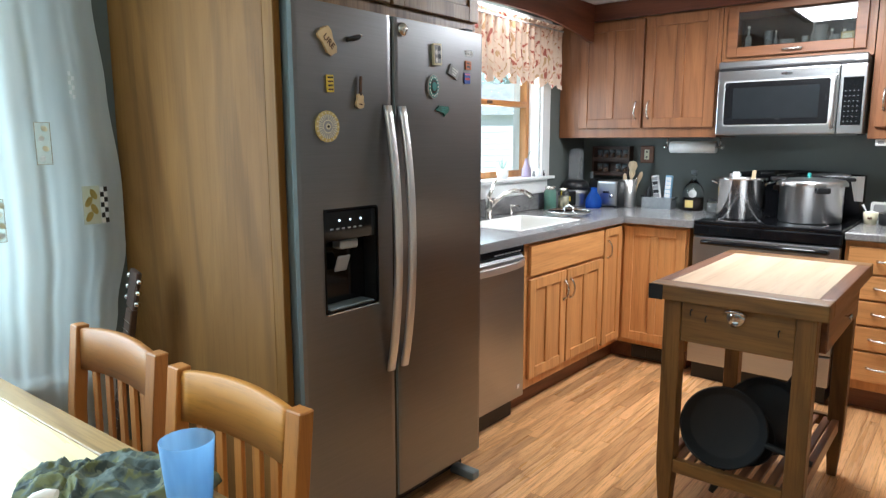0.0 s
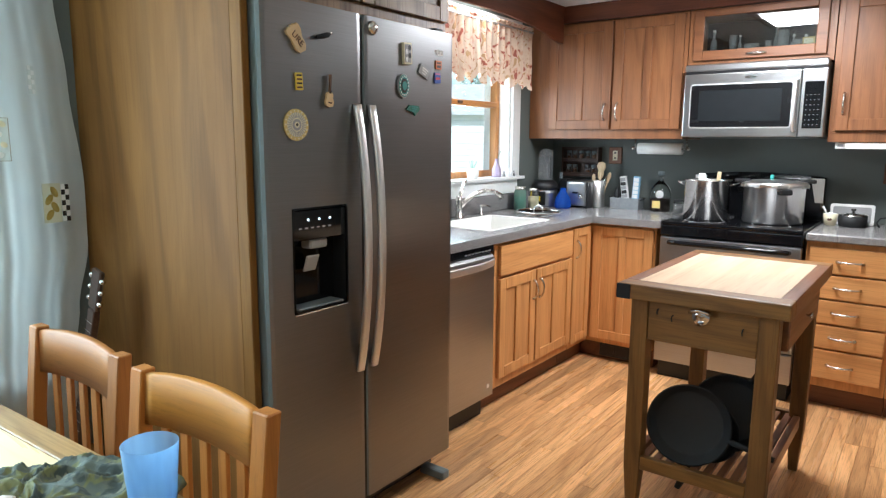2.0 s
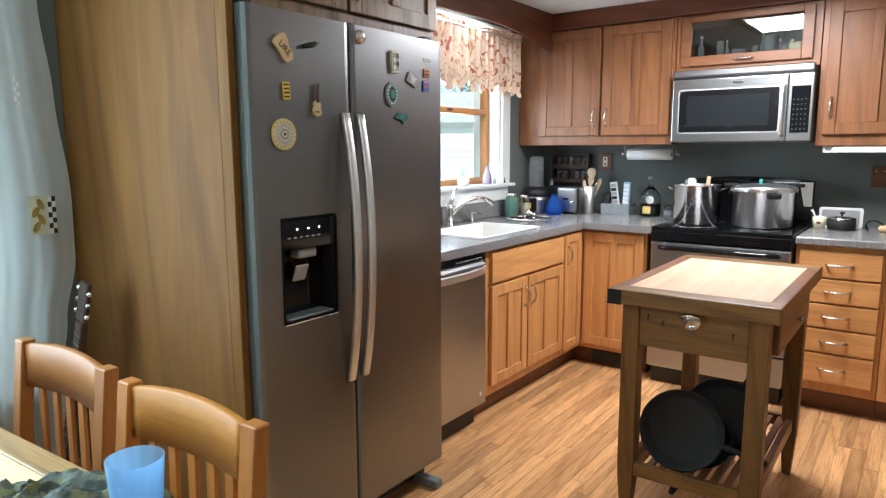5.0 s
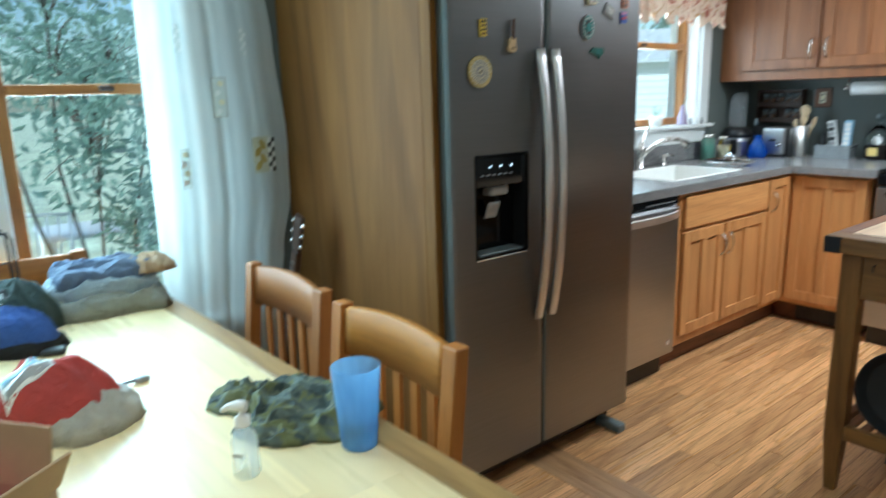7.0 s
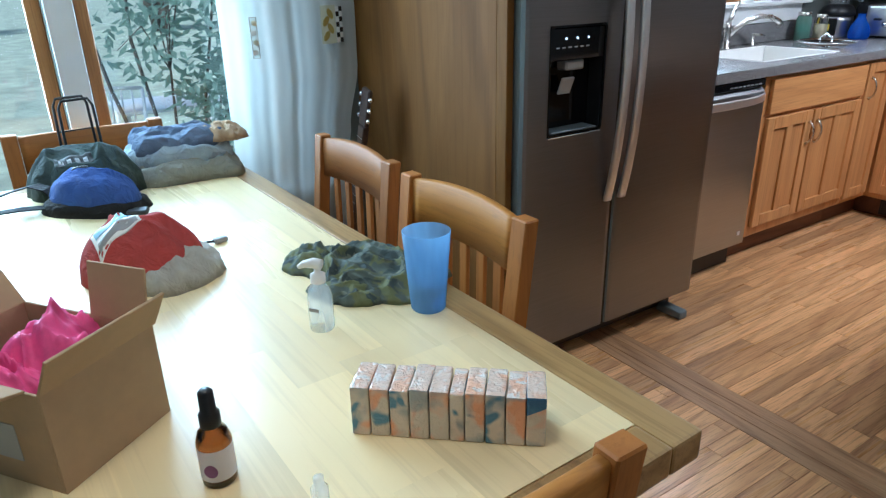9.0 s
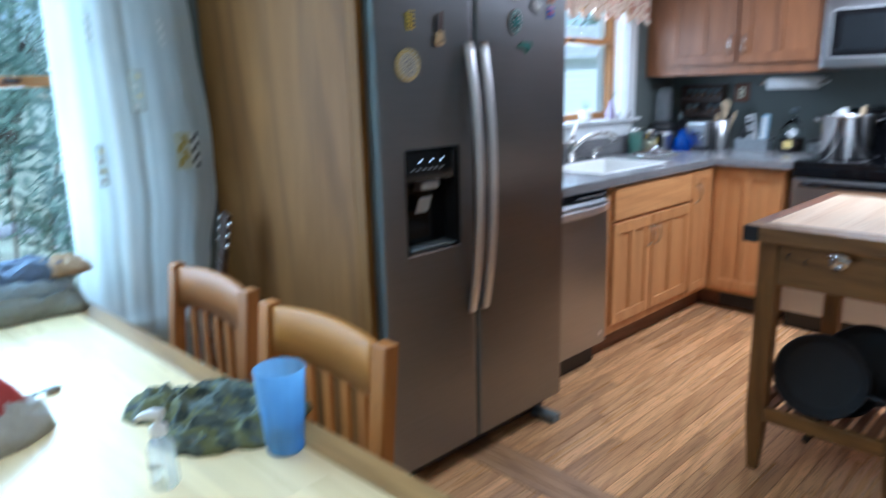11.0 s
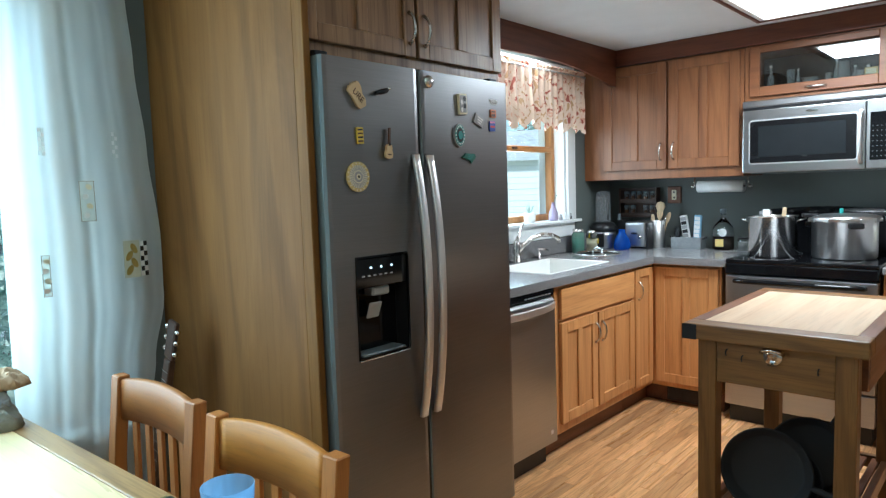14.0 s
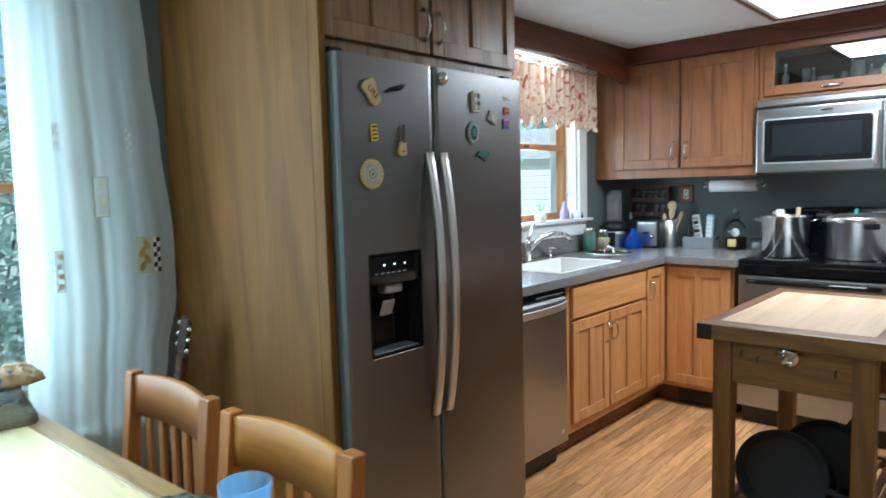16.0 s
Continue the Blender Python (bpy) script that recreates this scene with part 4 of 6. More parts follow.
for x in (-TL + .10, -.10):
    for y in (-TW + .10, -.10):
        bm = B()
        prism(bm, rounded(.07, .07, .01, 2, x, y), .0, TZ - .046)
        for v in bm.verts:
            if v.co.z < .01:
                v.co.x, v.co.y = x + (v.co.x - x) * .65, y + (v.co.y - y) * .65
        part("leg", bm, M_table_edge, c)


def chair(m, h, label, arch=1.0, post=M_chair, rail=M_chair_x):
    """A slat-back dining chair; local -y is its front, the back stands at y = 0."""
    c = thing("dining_chair", m, label, "chair", "chairs round the table")
    W = .468
    for s in (-1, 1):
        bm = B()
        x = s * (W / 2 - .0225)
        prev = None
        for z, y in ((0, .045), (.25, .012), (.44, -.012), (.62, -.006), (h - .004, .02)):
            ring = [bm.verts.new((x + dx, y + dy, z)) for dx, dy in ((-.0225, -.018), (.0225, -.018), (.0225, .018), (-.0225, .018))]
            if prev:
                for j in range(4):
                    bm.faces.new([prev[j], prev[(j + 1) % 4], ring[(j + 1) % 4], ring[j]])
            else:
                bm.faces.new(ring[::-1])
            prev = ring
        bm.faces.new(prev)
        bmesh.ops.bevel(bm, geom=[e for e in bm.edges], offset=.003, segments=1, affect="EDGES")
        part("back_post", bm, post, c)
    # arched crest rail, bowed backwards
    bm = B()
    prev = None
    n = 14
    for k in range(n + 1):
        u = k / n * 2 - 1
        x = u * (W / 2 - .046)
        bow = .016 * (1 - u * u)
        top = h - .012 + .013 * arch * (1 - u * u)
        bot = h - .128 + .006 * arch * (1 - u * u)
        ring = [bm.verts.new(p) for p in ((x, .002 + bow, bot), (x, .008 + bow, top - .004), (x, .012 + bow, top), (x, .026 + bow, top), (x, .030 + bow, top - .004), (x, .024 + bow, bot))]
        if prev:
            for j in range(6):
                f = bm.faces.new([prev[j], prev[(j + 1) % 6], ring[(j + 1) % 6], ring[j]])
                f.smooth = True
        else:
            bm.faces.new(ring[::-1])
        prev = ring
    bm.faces.new(prev)
    part("crest_rail", bm, rail, c)
    for k in range(5):
        u = (k - 2) / 2 * .68
        x = u * (W / 2 - .04)
        bow = .016 * (1 - u * u)
        bm = box(B(), (-.014, -.005, 0), (.014, .006, h - .122 + .005 * arch * (1 - u * u) - .505), .002)
        for v in bm.verts:
            v.co.y += .006 * v.co.z / .3
        part("slat", bm, post, c, "", Matrix.Translation((x, .006 + bow * .9, .505)))
    part("lower_rail", box(B(), (-W / 2 + .046, -.012, .46), (W / 2 - .046, .012, .508), .003), rail, c)
    part("seat", box(B(), (-W / 2 + .005, -.44, .43), (W / 2 - .005, -.022, .455), .008, 0, 2), rail, c)
    for s in (-1, 1):
        bm = prism(B(), rounded(.042, .042, .006, 2, s * (W / 2 - .03), -.41), 0, .429)
        part("front_leg", bm, post, c)
        part("side_rail", box(B(), (s * (W / 2 - .03) - .011, -.388, .36), (s * (W / 2 - .03) + .011, -.03, .428), .002), rail, c)
    part("front_rail", box(B(), (-W / 2 + .052, -.421, .36), (W / 2 - .052, -.399, .428), .002), rail, c)
    return c


chair(pose(.592, -3.705, 0, 0, 0, 1), .858, "darker-toned wooden slat-back dining chair with arched crest", 1.0, M_chair_dk, M_chair_dk_x)
chair(pose(1.146, -3.712, 0, 0, 0, 1.5), .858, "amber wooden slat-back dining chair with arched crest")
chair(pose(1.925, -4.262, 0, 0, 0, -90), .858, "amber wooden slat-back dining chair at the table's end")
# backlit chair: its shade is put into the darker wood colour
chair(pose(-.085, -4.30, 0, 0, 0, 90), .885, "wooden slat-back dining chair with straight crest by the window, darkened for backlight", 0.0, M_chair_dk, M_chair_dk_x)

# ---- kitchen cart ----
c = thing("kitchen_cart", pose(1.477, -2.272, 0), "brown wooden kitchen cart with butcher block top", "cart")
CW, CL, CH = .545, .905, .885
part("butcher_block", box(B(), (.045, .085, CH - .045), (CW - .045, CL - .085, CH), .001), M_block, c, "pale butcher block inset")
for lo, hi, mt in (((0, 0), (CW, .0845), M_cart_x), ((0, CL - .0845), (CW, CL), M_cart_x)):
    part("end_border", box(B(), (*lo, CH - .052), (*hi, CH + .001), .005, 0, 2), mt, c, "dark end border")
for x in (0, CW - .0445):
    part("side_border", box(B(), (x, .085, CH - .052), (x + .0445, CL - .085, CH + .001), .004, 0, 2), M_cart_y, c, "red-brown side border")
LEG = ((.035, .045), (CW - .095, .045), (.035, CL - .105), (CW - .095, CL - .105))
for x, y in LEG:
    bm = B()
    prev = None
    cx, cy = x + .03, y + .03
    for z, s in ((0, .55), (.19, .95), (.25, 1), (CH - .0525, 1)):
        ring = [bm.verts.new((cx + sx * .03 * s, cy + sy * .03 * s, z)) for sx, sy in ((-1, -1), (1, -1), (1, 1), (-1, 1))]
        if prev:
            for j in range(4):
                bm.faces.new([prev[j], prev[(j + 1) % 4], ring[(j + 1) % 4], ring[j]])
        else:
            bm.faces.new(ring[::-1])
        prev = ring
    bm.faces.new(prev)
    bmesh.ops.bevel(bm, geom=bm.edges[:], offset=.003, segments=1, affect="EDGES")
    part("leg", bm, M_cart, c)
# thin dark plate stands for the blackened end of the border board
part("corner_cap", box(B(), (-.003, -.003, CH - .053), (.046, -.0005, CH - .001), .001), M_iron, c, "thin dark plate for the blackened border corner")
ep = part("end_panel", box(B(), (.0955, .052, CH - .20), (CW - .0955, .075, CH - .0525), .002), M_cart_x, c)
part("end_panel", box(B(), (.0955, CL - .075, CH - .22), (CW - .0955, CL - .052, CH - .0525), .002), M_cart_x, c)
part("side_panel", box(B(), (.045, .1055, CH - .20), (.065, CL - .1055, CH - .0525), .002), M_cart_y, c)
part("side_panel", box(B(), (CW - .085, .1055, CH - .20), (CW - .065, CL - .1055, CH - .0525), .002), M_cart_y, c)
sd = part("drawer_front", box(B(), (CW - .064, .14, CH - .185), (CW - .020, CL - .15, CH - .07), .004), M_cart_y, c, "drawer front")
part("drawer_knob", lathe(B(), [(.004, 0), (.004, .01), (.012, .016), (.012, .02), (0, .023)], 14, (CW - .02, CL / 2, CH - .125), 0, pose(0, 0, 0, 0, 90, 0)), M_nickel, sd)
# bottle opener
bo = part("bottle_opener", lathe(B(), [(.030, 0), (.030, .004), (.026, .009), (.012, .012), (0, .012)], 22, (CW / 2, .052, CH - .09), 0, pose(0, 0, 0, 90, 0, 0)), M_chrome, c, "chrome wall bottle opener")
part("opener_hood", tube(B(), [(CW / 2 - .034, .038, CH - .078), (CW / 2 - .02, .022, CH - .066), (CW / 2, .016, CH - .062), (CW / 2 + .02, .022, CH - .066), (CW / 2 + .034, .038, CH - .078)], .006, 8), M_chrome, bo)
part("opener_tooth", box(B(), (CW / 2 - .012, .022, CH - .115), (CW / 2 + .012, .042, CH - .108), .003), M_chrome, bo)
for x, z in ((.13, CH - .085), (.18, CH - .10), (CW - .14, CH - .11)):
    part("hook", tube(B(), [(x, .052, z), (x, .040, z), (x, .034, z - .008), (x, .040, z - .018)], .0022, 6), M_iron, c)
for lo, hi, nm, mt in (((.0455, .047, .200), (CW - .0455, .072, .250), "shelf_rail", M_cart_x), ((.0455, CL - .072, .200), (CW - .0455, CL - .047, .250), "shelf_rail", M_cart_x)):
    part(nm, box(B(), (lo[0] + .05, lo[1], lo[2]), (hi[0] - .05, hi[1], hi[2]), .002), mt, c)
for x in (.052, CW - .077):
    part("shelf_rail", box(B(), (x, .1055, .200), (x + .025, CL - .1055, .250), .002), M_cart_y, c)
for k in range(9):
    x = .085 + k * .0435
    part("shelf_slat", box(B(), (x, .0725, .227), (x + .026, CL - .0725, .241), .002), M_cart_y, c)


def skillet(m, r, label):
    c = thing("skillet", m, label, "skillet", "pans on the cart")
    part("pan", lathe(B(), [(0, 0), (r * .80, 0), (r * .86, .004), (r, .048), (r + .004, .050), (r - .004, .047), (r * .84, .009), (r * .78, .006), (0, .006)], 40), M_iron, c)
    bm = tube(B(), [(r * .98, 0, .040), (r + .05, 0, .046), (r + .12, 0, .050), (r + .145, 0, .050)], [.011, .010, .013, .010], 10)
    part("handle", bm, M_iron, c)
    return c


skillet(Matrix.Translation((1.704, -2.105, .372)) @ pose(0, 0, 0, 0, 0, 12) @ pose(0, 0, 0, 78, 0, 0) @ pose(0, 0, 0, 0, 0, -14), .139, "large black cast iron skillet leaning in the cart")
skillet(Matrix.Translation((1.80, -1.93, .384)) @ pose(0, 0, 0, 0, 0, 8) @ pose(0, 0, 0, 78, 0, 0) @ pose(0, 0, 0, 0, 0, 62), .135, "black cast iron skillet behind another in the cart")
skillet(Matrix.Translation((1.775, -2.02, .326)) @ pose(0, 0, 0, 0, 0, -8) @ pose(0, 0, 0, 75, 0, 0) @ pose(0, 0, 0, 0, 0, 250), .100, "small black cast iron skillet in the cart")

# ---- things on the stove ----
c = thing("stock_pot", pose(1.240, -.375, CT + .0095), "tall stainless stock pot with loop handles", "pot")
part("pot", lathe(B(), [(0, 0), (.124, 0), (.130, .006), (.130, .222), (.136, .226), (.130, .229), (.126, .222), (.126, .006), (0, .006)], 48), M_polished, c)
for s in (-1, 1):
    part("handle", tube(B(), [(s * .128, -.04, .195), (s * .158, -.035, .21), (s * .170, 0, .214), (s * .158, .035, .21), (s * .128, .04, .195)], .005, 8), M_chrome, c, "wire loop handle")
part("paddle", box(B(), (-.011, -.005, .008), (.011, .005, .275), .003), M_spoon, c, "pale wooden paddle", Matrix.Translation((.02, .07, 0)) @ pose(0, 0, 0, 4, 6, 0))
part("ladle", box(B(), (-.02, -.002, .008), (.02, .002, .26), .001), P["white"], c, "pale blue-white scraper", Matrix.Translation((-.06, .085, 0)))
c = thing("pressure_canner", pose(1.592, -.345, CT + .0095), "large aluminium pressure canner with black side handles", "pressure canner")
part("pot", lathe(B(), [(0, 0), (.150, 0), (.157, .008), (.157, .195), (.165, .20), (.165, .212), (.157, .214)], 52), M_pot, c)
lid = part("lid", lathe(B(), [(.168, .206), (.170, .214), (.168, .222), (.160, .228), (.12, .236), (.06, .240), (0, .241)], 52), M_pot, c, "domed aluminium lid")
for a in (20, 200):
    m = pose(0, 0, 0, 0, 0, a)
    part("lid_handle", box(B(), (.125, -.03, .222), (.205, .03, .243), .008, 0, 2), M_black, lid, "black lid handle", m)
for a in (-62, 170):
    part("side_handle", box(B(), (.150, -.034, .165), (.195, .034, .195), .009, 0, 2), M_black, c, "black side handle", pose(0, 0, 0, 0, 0, a))
part("weight", lathe(B(), [(.010, .238), (.010, .262), (.006, .266), (0, .266)], 14, (-.02, .02, 0)), P["teal"], lid)
for k in range(12):
    a = radians(30 * k + 10)
    part("lug", box(B(), (.160, -.016, .196), (.174, .016, .216), .003), M_pot, lid, "", pose(0, 0, 0, 0, 0, 30 * k + 10))

# ---- faucet and the corner counter ----
c = thing("faucet", pose(.085, -1.27, CT), "brushed nickel arched kitchen faucet", "faucet")
part("base", lathe(B(), [(.028, 0), (.028, .008), (.021, .014), (.020, .10), (.017, .13), (0, .132)], 22), M_nickel, c)
part("spout", tube(B(), [(0, 0, .055), (.02, .035, .10), (.045, .09, .14), (.07, .16, .158), (.09, .23, .152), (.105, .28, .128), (.108, .295, .108)], [.014, .014, .0135, .013, .013, .015, .016], 12), M_nickel, c)
part("lever", tube(B(), [(0, 0, .125), (.0, .02, .155), (-.005, .055, .205), (-.005, .08, .225)], [.015, .012, .008, .007], 10), M_nickel, c)
c = thing("soap_pump", pose(.075, -1.02, CT), "nickel soap pump set beside the faucet", "soap pump")
part("base", lathe(B(), [(.014, 0), (.014, .006), (.008, .012), (.008, .05), (0, .052)], 16), M_nickel, c)
part("nozzle", tube(B(), [(0, -.008, .056), (.02, .03, .056), (.03, .06, .048)], [.008, .006, .004], 8), M_nickel, c)

c = thing("pan_lid", pose(.375, -.835, CT + .001), "upturned glass pan lid with steel rim", "lid")
part("dome", lathe(B(), [(0, .006), (.05, .007), (.10, .014), (.135, .026)], 40), M_clear, c)
part("rim", lathe(B(), [(.132, .022), (.140, .024), (.142, .030), (.136, .032), (.131, .027)], 44), M_chrome, c, "steel rim")
part("hub", lathe(B(), [(.018, 0), (.018, .012), (.01, .016), (0, .016)], 18), M_black, c)
tube_pts = [(-.03, 0, .016), (-.028, 0, .05), (0, 0, .066), (.028, 0, .05), (.03, 0, .016)]
part("handle", tube(B(), tube_pts, .006, 8), M_chrome, c, "bent chrome handle")


def jar(m, r, h, label, mat, lid_mat, cat="jar", fill=None):
    c = thing("jar", m, label, cat)
    part("glass", lathe(B(), [(0, 0), (r * .92, 0), (r, .006), (r, h * .78), (r * .82, h * .86), (r * .82, h * .9)], 22), mat, c)
    part("lid", lathe(B(), [(r * .86, h * .87), (r * .88, h * .88), (r * .88, h), (0, h)], 22), lid_mat, c)
    if fill:
        part("contents", lathe(B(), [(0, .004), (r * .88, .004), (r * .9, h * .6), (0, h * .6)], 20), fill, c)
    return c


M_greenglass = translucent("green_glass", (.40, .60, .50), .5, .1)
M_blueglass = translucent("blue_glass", (.06, .22, .80), .5, .08)
M_spice = plain("ground_spice", (.16, .07, .03), .9)
M_rack = wood("dark_rack_wood", (.075, .036, .020), (.04, .018, .010), "x", 1, .5, .3, .05)
jar(pose(.105, -.60, CT + .001), .040, .155, "green-tinted glass jar with a pale label", M_greenglass, M_nickel, "jar", P["teal"])
jar(pose(.15, -.50, CT + .001), .036, .140, "clear glass jar with a metal lid", M_clear, M_nickel, "jar", P["cream"])

c = thing("blender", pose(.105, -.255, CT), "personal blender with steel base and clear cup", "blender")
part("base", lathe(B(), [(0, 0), (.078, 0), (.080, .012), (.084, .09), (.086, .118), (0, .12)], 30), M_steel_x, c)
part("base_panel", box(B(), (-.034, -.088, .015), (.034, -.074, .11), .004), M_black, c, "black front panel", pose(0, 0, 0, 0, 0, 8))
part("collar", lathe(B(), [(.088, .1205), (.096, .126), (.092, .150), (.074, .176), (.054, .184), (0, .185)], 30), M_black, c, "black domed collar")
part("cup", lathe(B(), [(.046, .185), (.050, .20), (.050, .35), (.044, .385), (.022, .398), (0, .40)], 28), M_cup, c, "upturned clear cup")
part("cup", lathe(B(), [(.030, .186), (.034, .20), (.034, .33), (.028, .355), (0, .362)], 24, (-.052, .052, -.001)), M_cup, c, "upturned clear cup")
part("rib", tube(B(), [(.0475, -.02, .20), (.0475, -.02, .34)], .004, 6), M_clear, c)
part("spec_label", box(B(), (-.012, -.0915, .04), (.012, -.0885, .075), .001), P["yellow"], c, "yellow round label")
c = thing("coffee_grinder", pose(.195, -.085, CT), "black countertop appliance with sloping sides", "small appliance")
bm = prism(B(), [(-.05, 0), (.05, 0), (.045, .15), (.02, .19), (-.035, .19), (-.05, .14)], -.06, .06, "y")
bmesh.ops.bevel(bm, geom=bm.edges[:], offset=.008, segments=2, affect="EDGES")
part("body", bm, M_black, c)
part("lever", box(B(), (-.045, -.05, .19), (-.025, -.03, .235), .004), M_greyside, c)
c = thing("blue_bottle", pose(.268, -.30, CT), "squat cobalt blue glass bottle", "bottle")
part("glass", lathe(B(), [(0, 0), (.046, 0), (.055, .012), (.056, .040), (.048, .072), (.030, .100), (.021, .118), (.020, .134), (.024, .137)], 26), M_blueglass, c)
c = thing("toaster", pose(.325, -.105, CT), "steel-faced toaster on the worktop", "toaster")
bm = box(B(), (-.075, -.12, .012), (.075, .12, .185), .02, 0, 3)
part("shell", bm, M_steel_x, c)
part("slot", box(B(), (-.045, -.10, .1855), (-.02, .10, .187)), M_black, c)
part("slot", box(B(), (.02, -.10, .1855), (.045, .10, .187)), M_black, c)
part("dial", lathe(B(), [(.014, 0), (.014, .010), (0, .012)], 16, (.04, -.121, .08), 0, pose(0, 0, 0, 90, 0, 0)), M_chrome, c)
part("lever", box(B(), (-.02, -.138, .10), (.02, -.121, .112), .003), M_black, c)
part("side_panel", box(B(), (.076, -.118, .0), (.09, .118, .18), .004), M_black, c, "black end panel")
for x in (-.06, .06):
    part("foot", box(B(), (x - .01, -.10, 0), (x + .01, .10, .0115)), M_black, c)

c = thing("spice_rack", pose(.108, .048, 1.122), "dark wooden two-tier wall spice rack full of jars", "spice rack")
for lo, hi, nm in (((0, -.07, 0), (.012, 0, .205), "side"), ((.268, -.07, 0), (.28, 0, .205), "side"), ((.0125, -.07, .0), (.2675, -.004, .012), "shelf"), ((.0125, -.07, .098), (.2675, -.004, .110), "shelf"), ((.0125, -.07, .193), (.2675, -.004, .205), "shelf"), ((.0125, -.004, 0), (.2675, 0, .205), "back"),
                   ((.0125, -.07, .0125), (.2675, -.064, .03), "rail"), ((.0125, -.07, .1105), (.2675, -.064, .128), "rail")):
    part(nm, box(B(), lo, hi, .001), M_rack, c)
for row, z in ((0, .0125), (1, .1105)):
    for k in range(5):
        if row == 0 and k == 2:
            continue
        j = thing("spice_jar", pose(.108 + .045 + k * .048, .012, 1.122 + z), "small glass spice jar with a grey lid", "jar", "spice jars")
        part("glass", lathe(B(), [(0, 0), (.019, 0), (.019, .05), (.015, .056)], 16), M_frost, j)
        part("spice", lathe(B(), [(0, .002), (.017, .002), (.017, .034 + .006 * (k % 3)), (0, .034 + .006 * (k % 3))], 14), M_spice, j)
        part("lid", lathe(B(), [(.017, .053), (.018, .055), (.018, .070), (0, .070)], 16), M_greyside, j)

c = thing("wall_outlet", pose(.490, .049, 1.272), "wooden outlet plate with a cream socket", "outlet")
part("plate", box(B(), (-.048, -.010, -.058), (.048, 0, .058), .004), M_toe, c)
part("socket", box(B(), (-.017, -.014, -.034), (.017, -.0105, .034), .003), P["cream"], c)
for z in (-.018, .018):
    part("slot", box(B(), (-.006, -.0155, z - .006), (.006, -.0142, z + .006)), P["black"], c)
c = thing("wall_outlet", pose(2.115, .049, 1.20), "brown outlet plate with cream screws", "outlet")
part("plate", box(B(), (-.040, -.010, -.058), (.040, 0, .058), .004), M_toe, c)
for x in (-.02, .02):
    part("screw", box(B(), (x - .003, -.0125, .028), (x + .003, -.0102, .034)), P["cream"], c)

c = thing("utensil_crock", pose(.423, -.085, CT), "brushed steel crock of wooden utensils", "utensil crock")
part("crock", lathe(B(), [(0, 0), (.048, 0), (.049, .004), (.049, .186), (.046, .188), (.044, .183), (.044, .006), (0, .006)], 32), M_steel_z, c)
for k, (dx, dy, tx, ty, h, w) in enumerate(((.004, .0, 5, 3, .318, .034), (-.015, .01, 9, 4, .27, .024), (.012, .015, 14, -5, .25, .016), (-.005, -.015, -9, -8, .235, .014))):
    bm = tube(B(), [(0, 0, .01), (0, 0, h - .075)], .005, 8)
    lathe(bm, [(.006, 0), (w * .7, .02), (w, .045), (w * .75, .07), (0, .08)], 14, (0, 0, h - .078), 0, Matrix.Diagonal((1, .25, 1, 1)))
    part("wooden_spoon", bm, M_spoon, c, "pale wooden spoon", Matrix.Translation((dx, dy, 0)) @ pose(0, 0, 0, ty, tx, 0))
for k in (0, 1):
    part("spatula", tube(B(), [(.03, -.01 + .02 * k, .05), (.055, -.012 + .02 * k, .19), (.062, -.012, .215)], .003, 6), M_chrome, c, "thin steel handle")

c = thing("caddy", pose(.522, -.095, CT), "grey metal counter caddy", "caddy")
bm = B()
for lo, hi in (((0, 0, 0), (.20, .10, .006)), ((0, 0, .006), (.20, .004, .075)), ((0, .096, .006), (.20, .10, .075)), ((0, .004, .006), (.004, .096, .075)), ((.196, .004, .006), (.20, .096, .075))):
    box(bm, lo, hi, .001)
part("tray", bm, M_galv, c)
for s in (0, 1):
    part("side_loop", tube(B(), [(.20 * s, .03, .06), (.20 * s + (.02 if s else -.02), .03, .078), (.20 * s + (.02 if s else -.02), .07, .078), (.20 * s, .07, .06)], .003, 6), M_iron, c)
for x, lab, col in ((.100, "white pill organiser standing in the caddy", "white"), (.156, "pale blue pill organiser standing in the caddy", "lightblue")):
    g = thing("pill_organiser", pose(.522 + x, -.045, CT + .0075, 0, -9 if col == "white" else 3, 0), lab, "pill box", "pill organisers")
    part("case", box(B(), (-.023, -.012, 0), (.023, .012, .215), .003), P[col], g)
    for k in range(7):
        part("flap", box(B(), (-.018, -.0155, .012 + k * .028), (.018, -.0125, .036 + k * .028), .001), P["black" if k % 2 else "grey"] if col == "white" else P["white"], g)
c = thing("bottle_cap_jar", pose(.554, -.055, CT + .0075), "small dark bottle in the caddy", "bottle")
part("glass", lathe(B(), [(0, 0), (.016, 0), (.018, .09), (.010, .11), (.010, .135), (0, .135)], 16), M_black, c)

c = thing("liquor_bottle", pose(.857, -.065, CT), "round-shouldered clear bottle half full of dark liquor", "bottle")
part("glass", lathe(B(), [(0, 0), (.060, 0), (.066, .008), (.066, .11), (.058, .15), (.036, .18), (.016, .20), (.014, .235), (.018, .238)], 30), M_clear, c)
part("liquor", lathe(B(), [(0, .004), (.062, .004), (.063, .085), (0, .086)], 28), P["liquor"], c, "dark brown liquor")
part("stopper", lathe(B(), [(.012, .236), (.020, .240), (.020, .262), (0, .265)], 16), M_greyside, c, "grey stopper")
part("paper_label", box(B(), (-.028, -.068, .025), (.024, -.0655, .072), .001), P["gold"], c, "cream and gold paper label")
part("round_seal", prism(B(), disc(.026), -.0675, -.066, "y"), P["white"], c, "round white seal", Matrix.Translation((.016, .006, .115)))
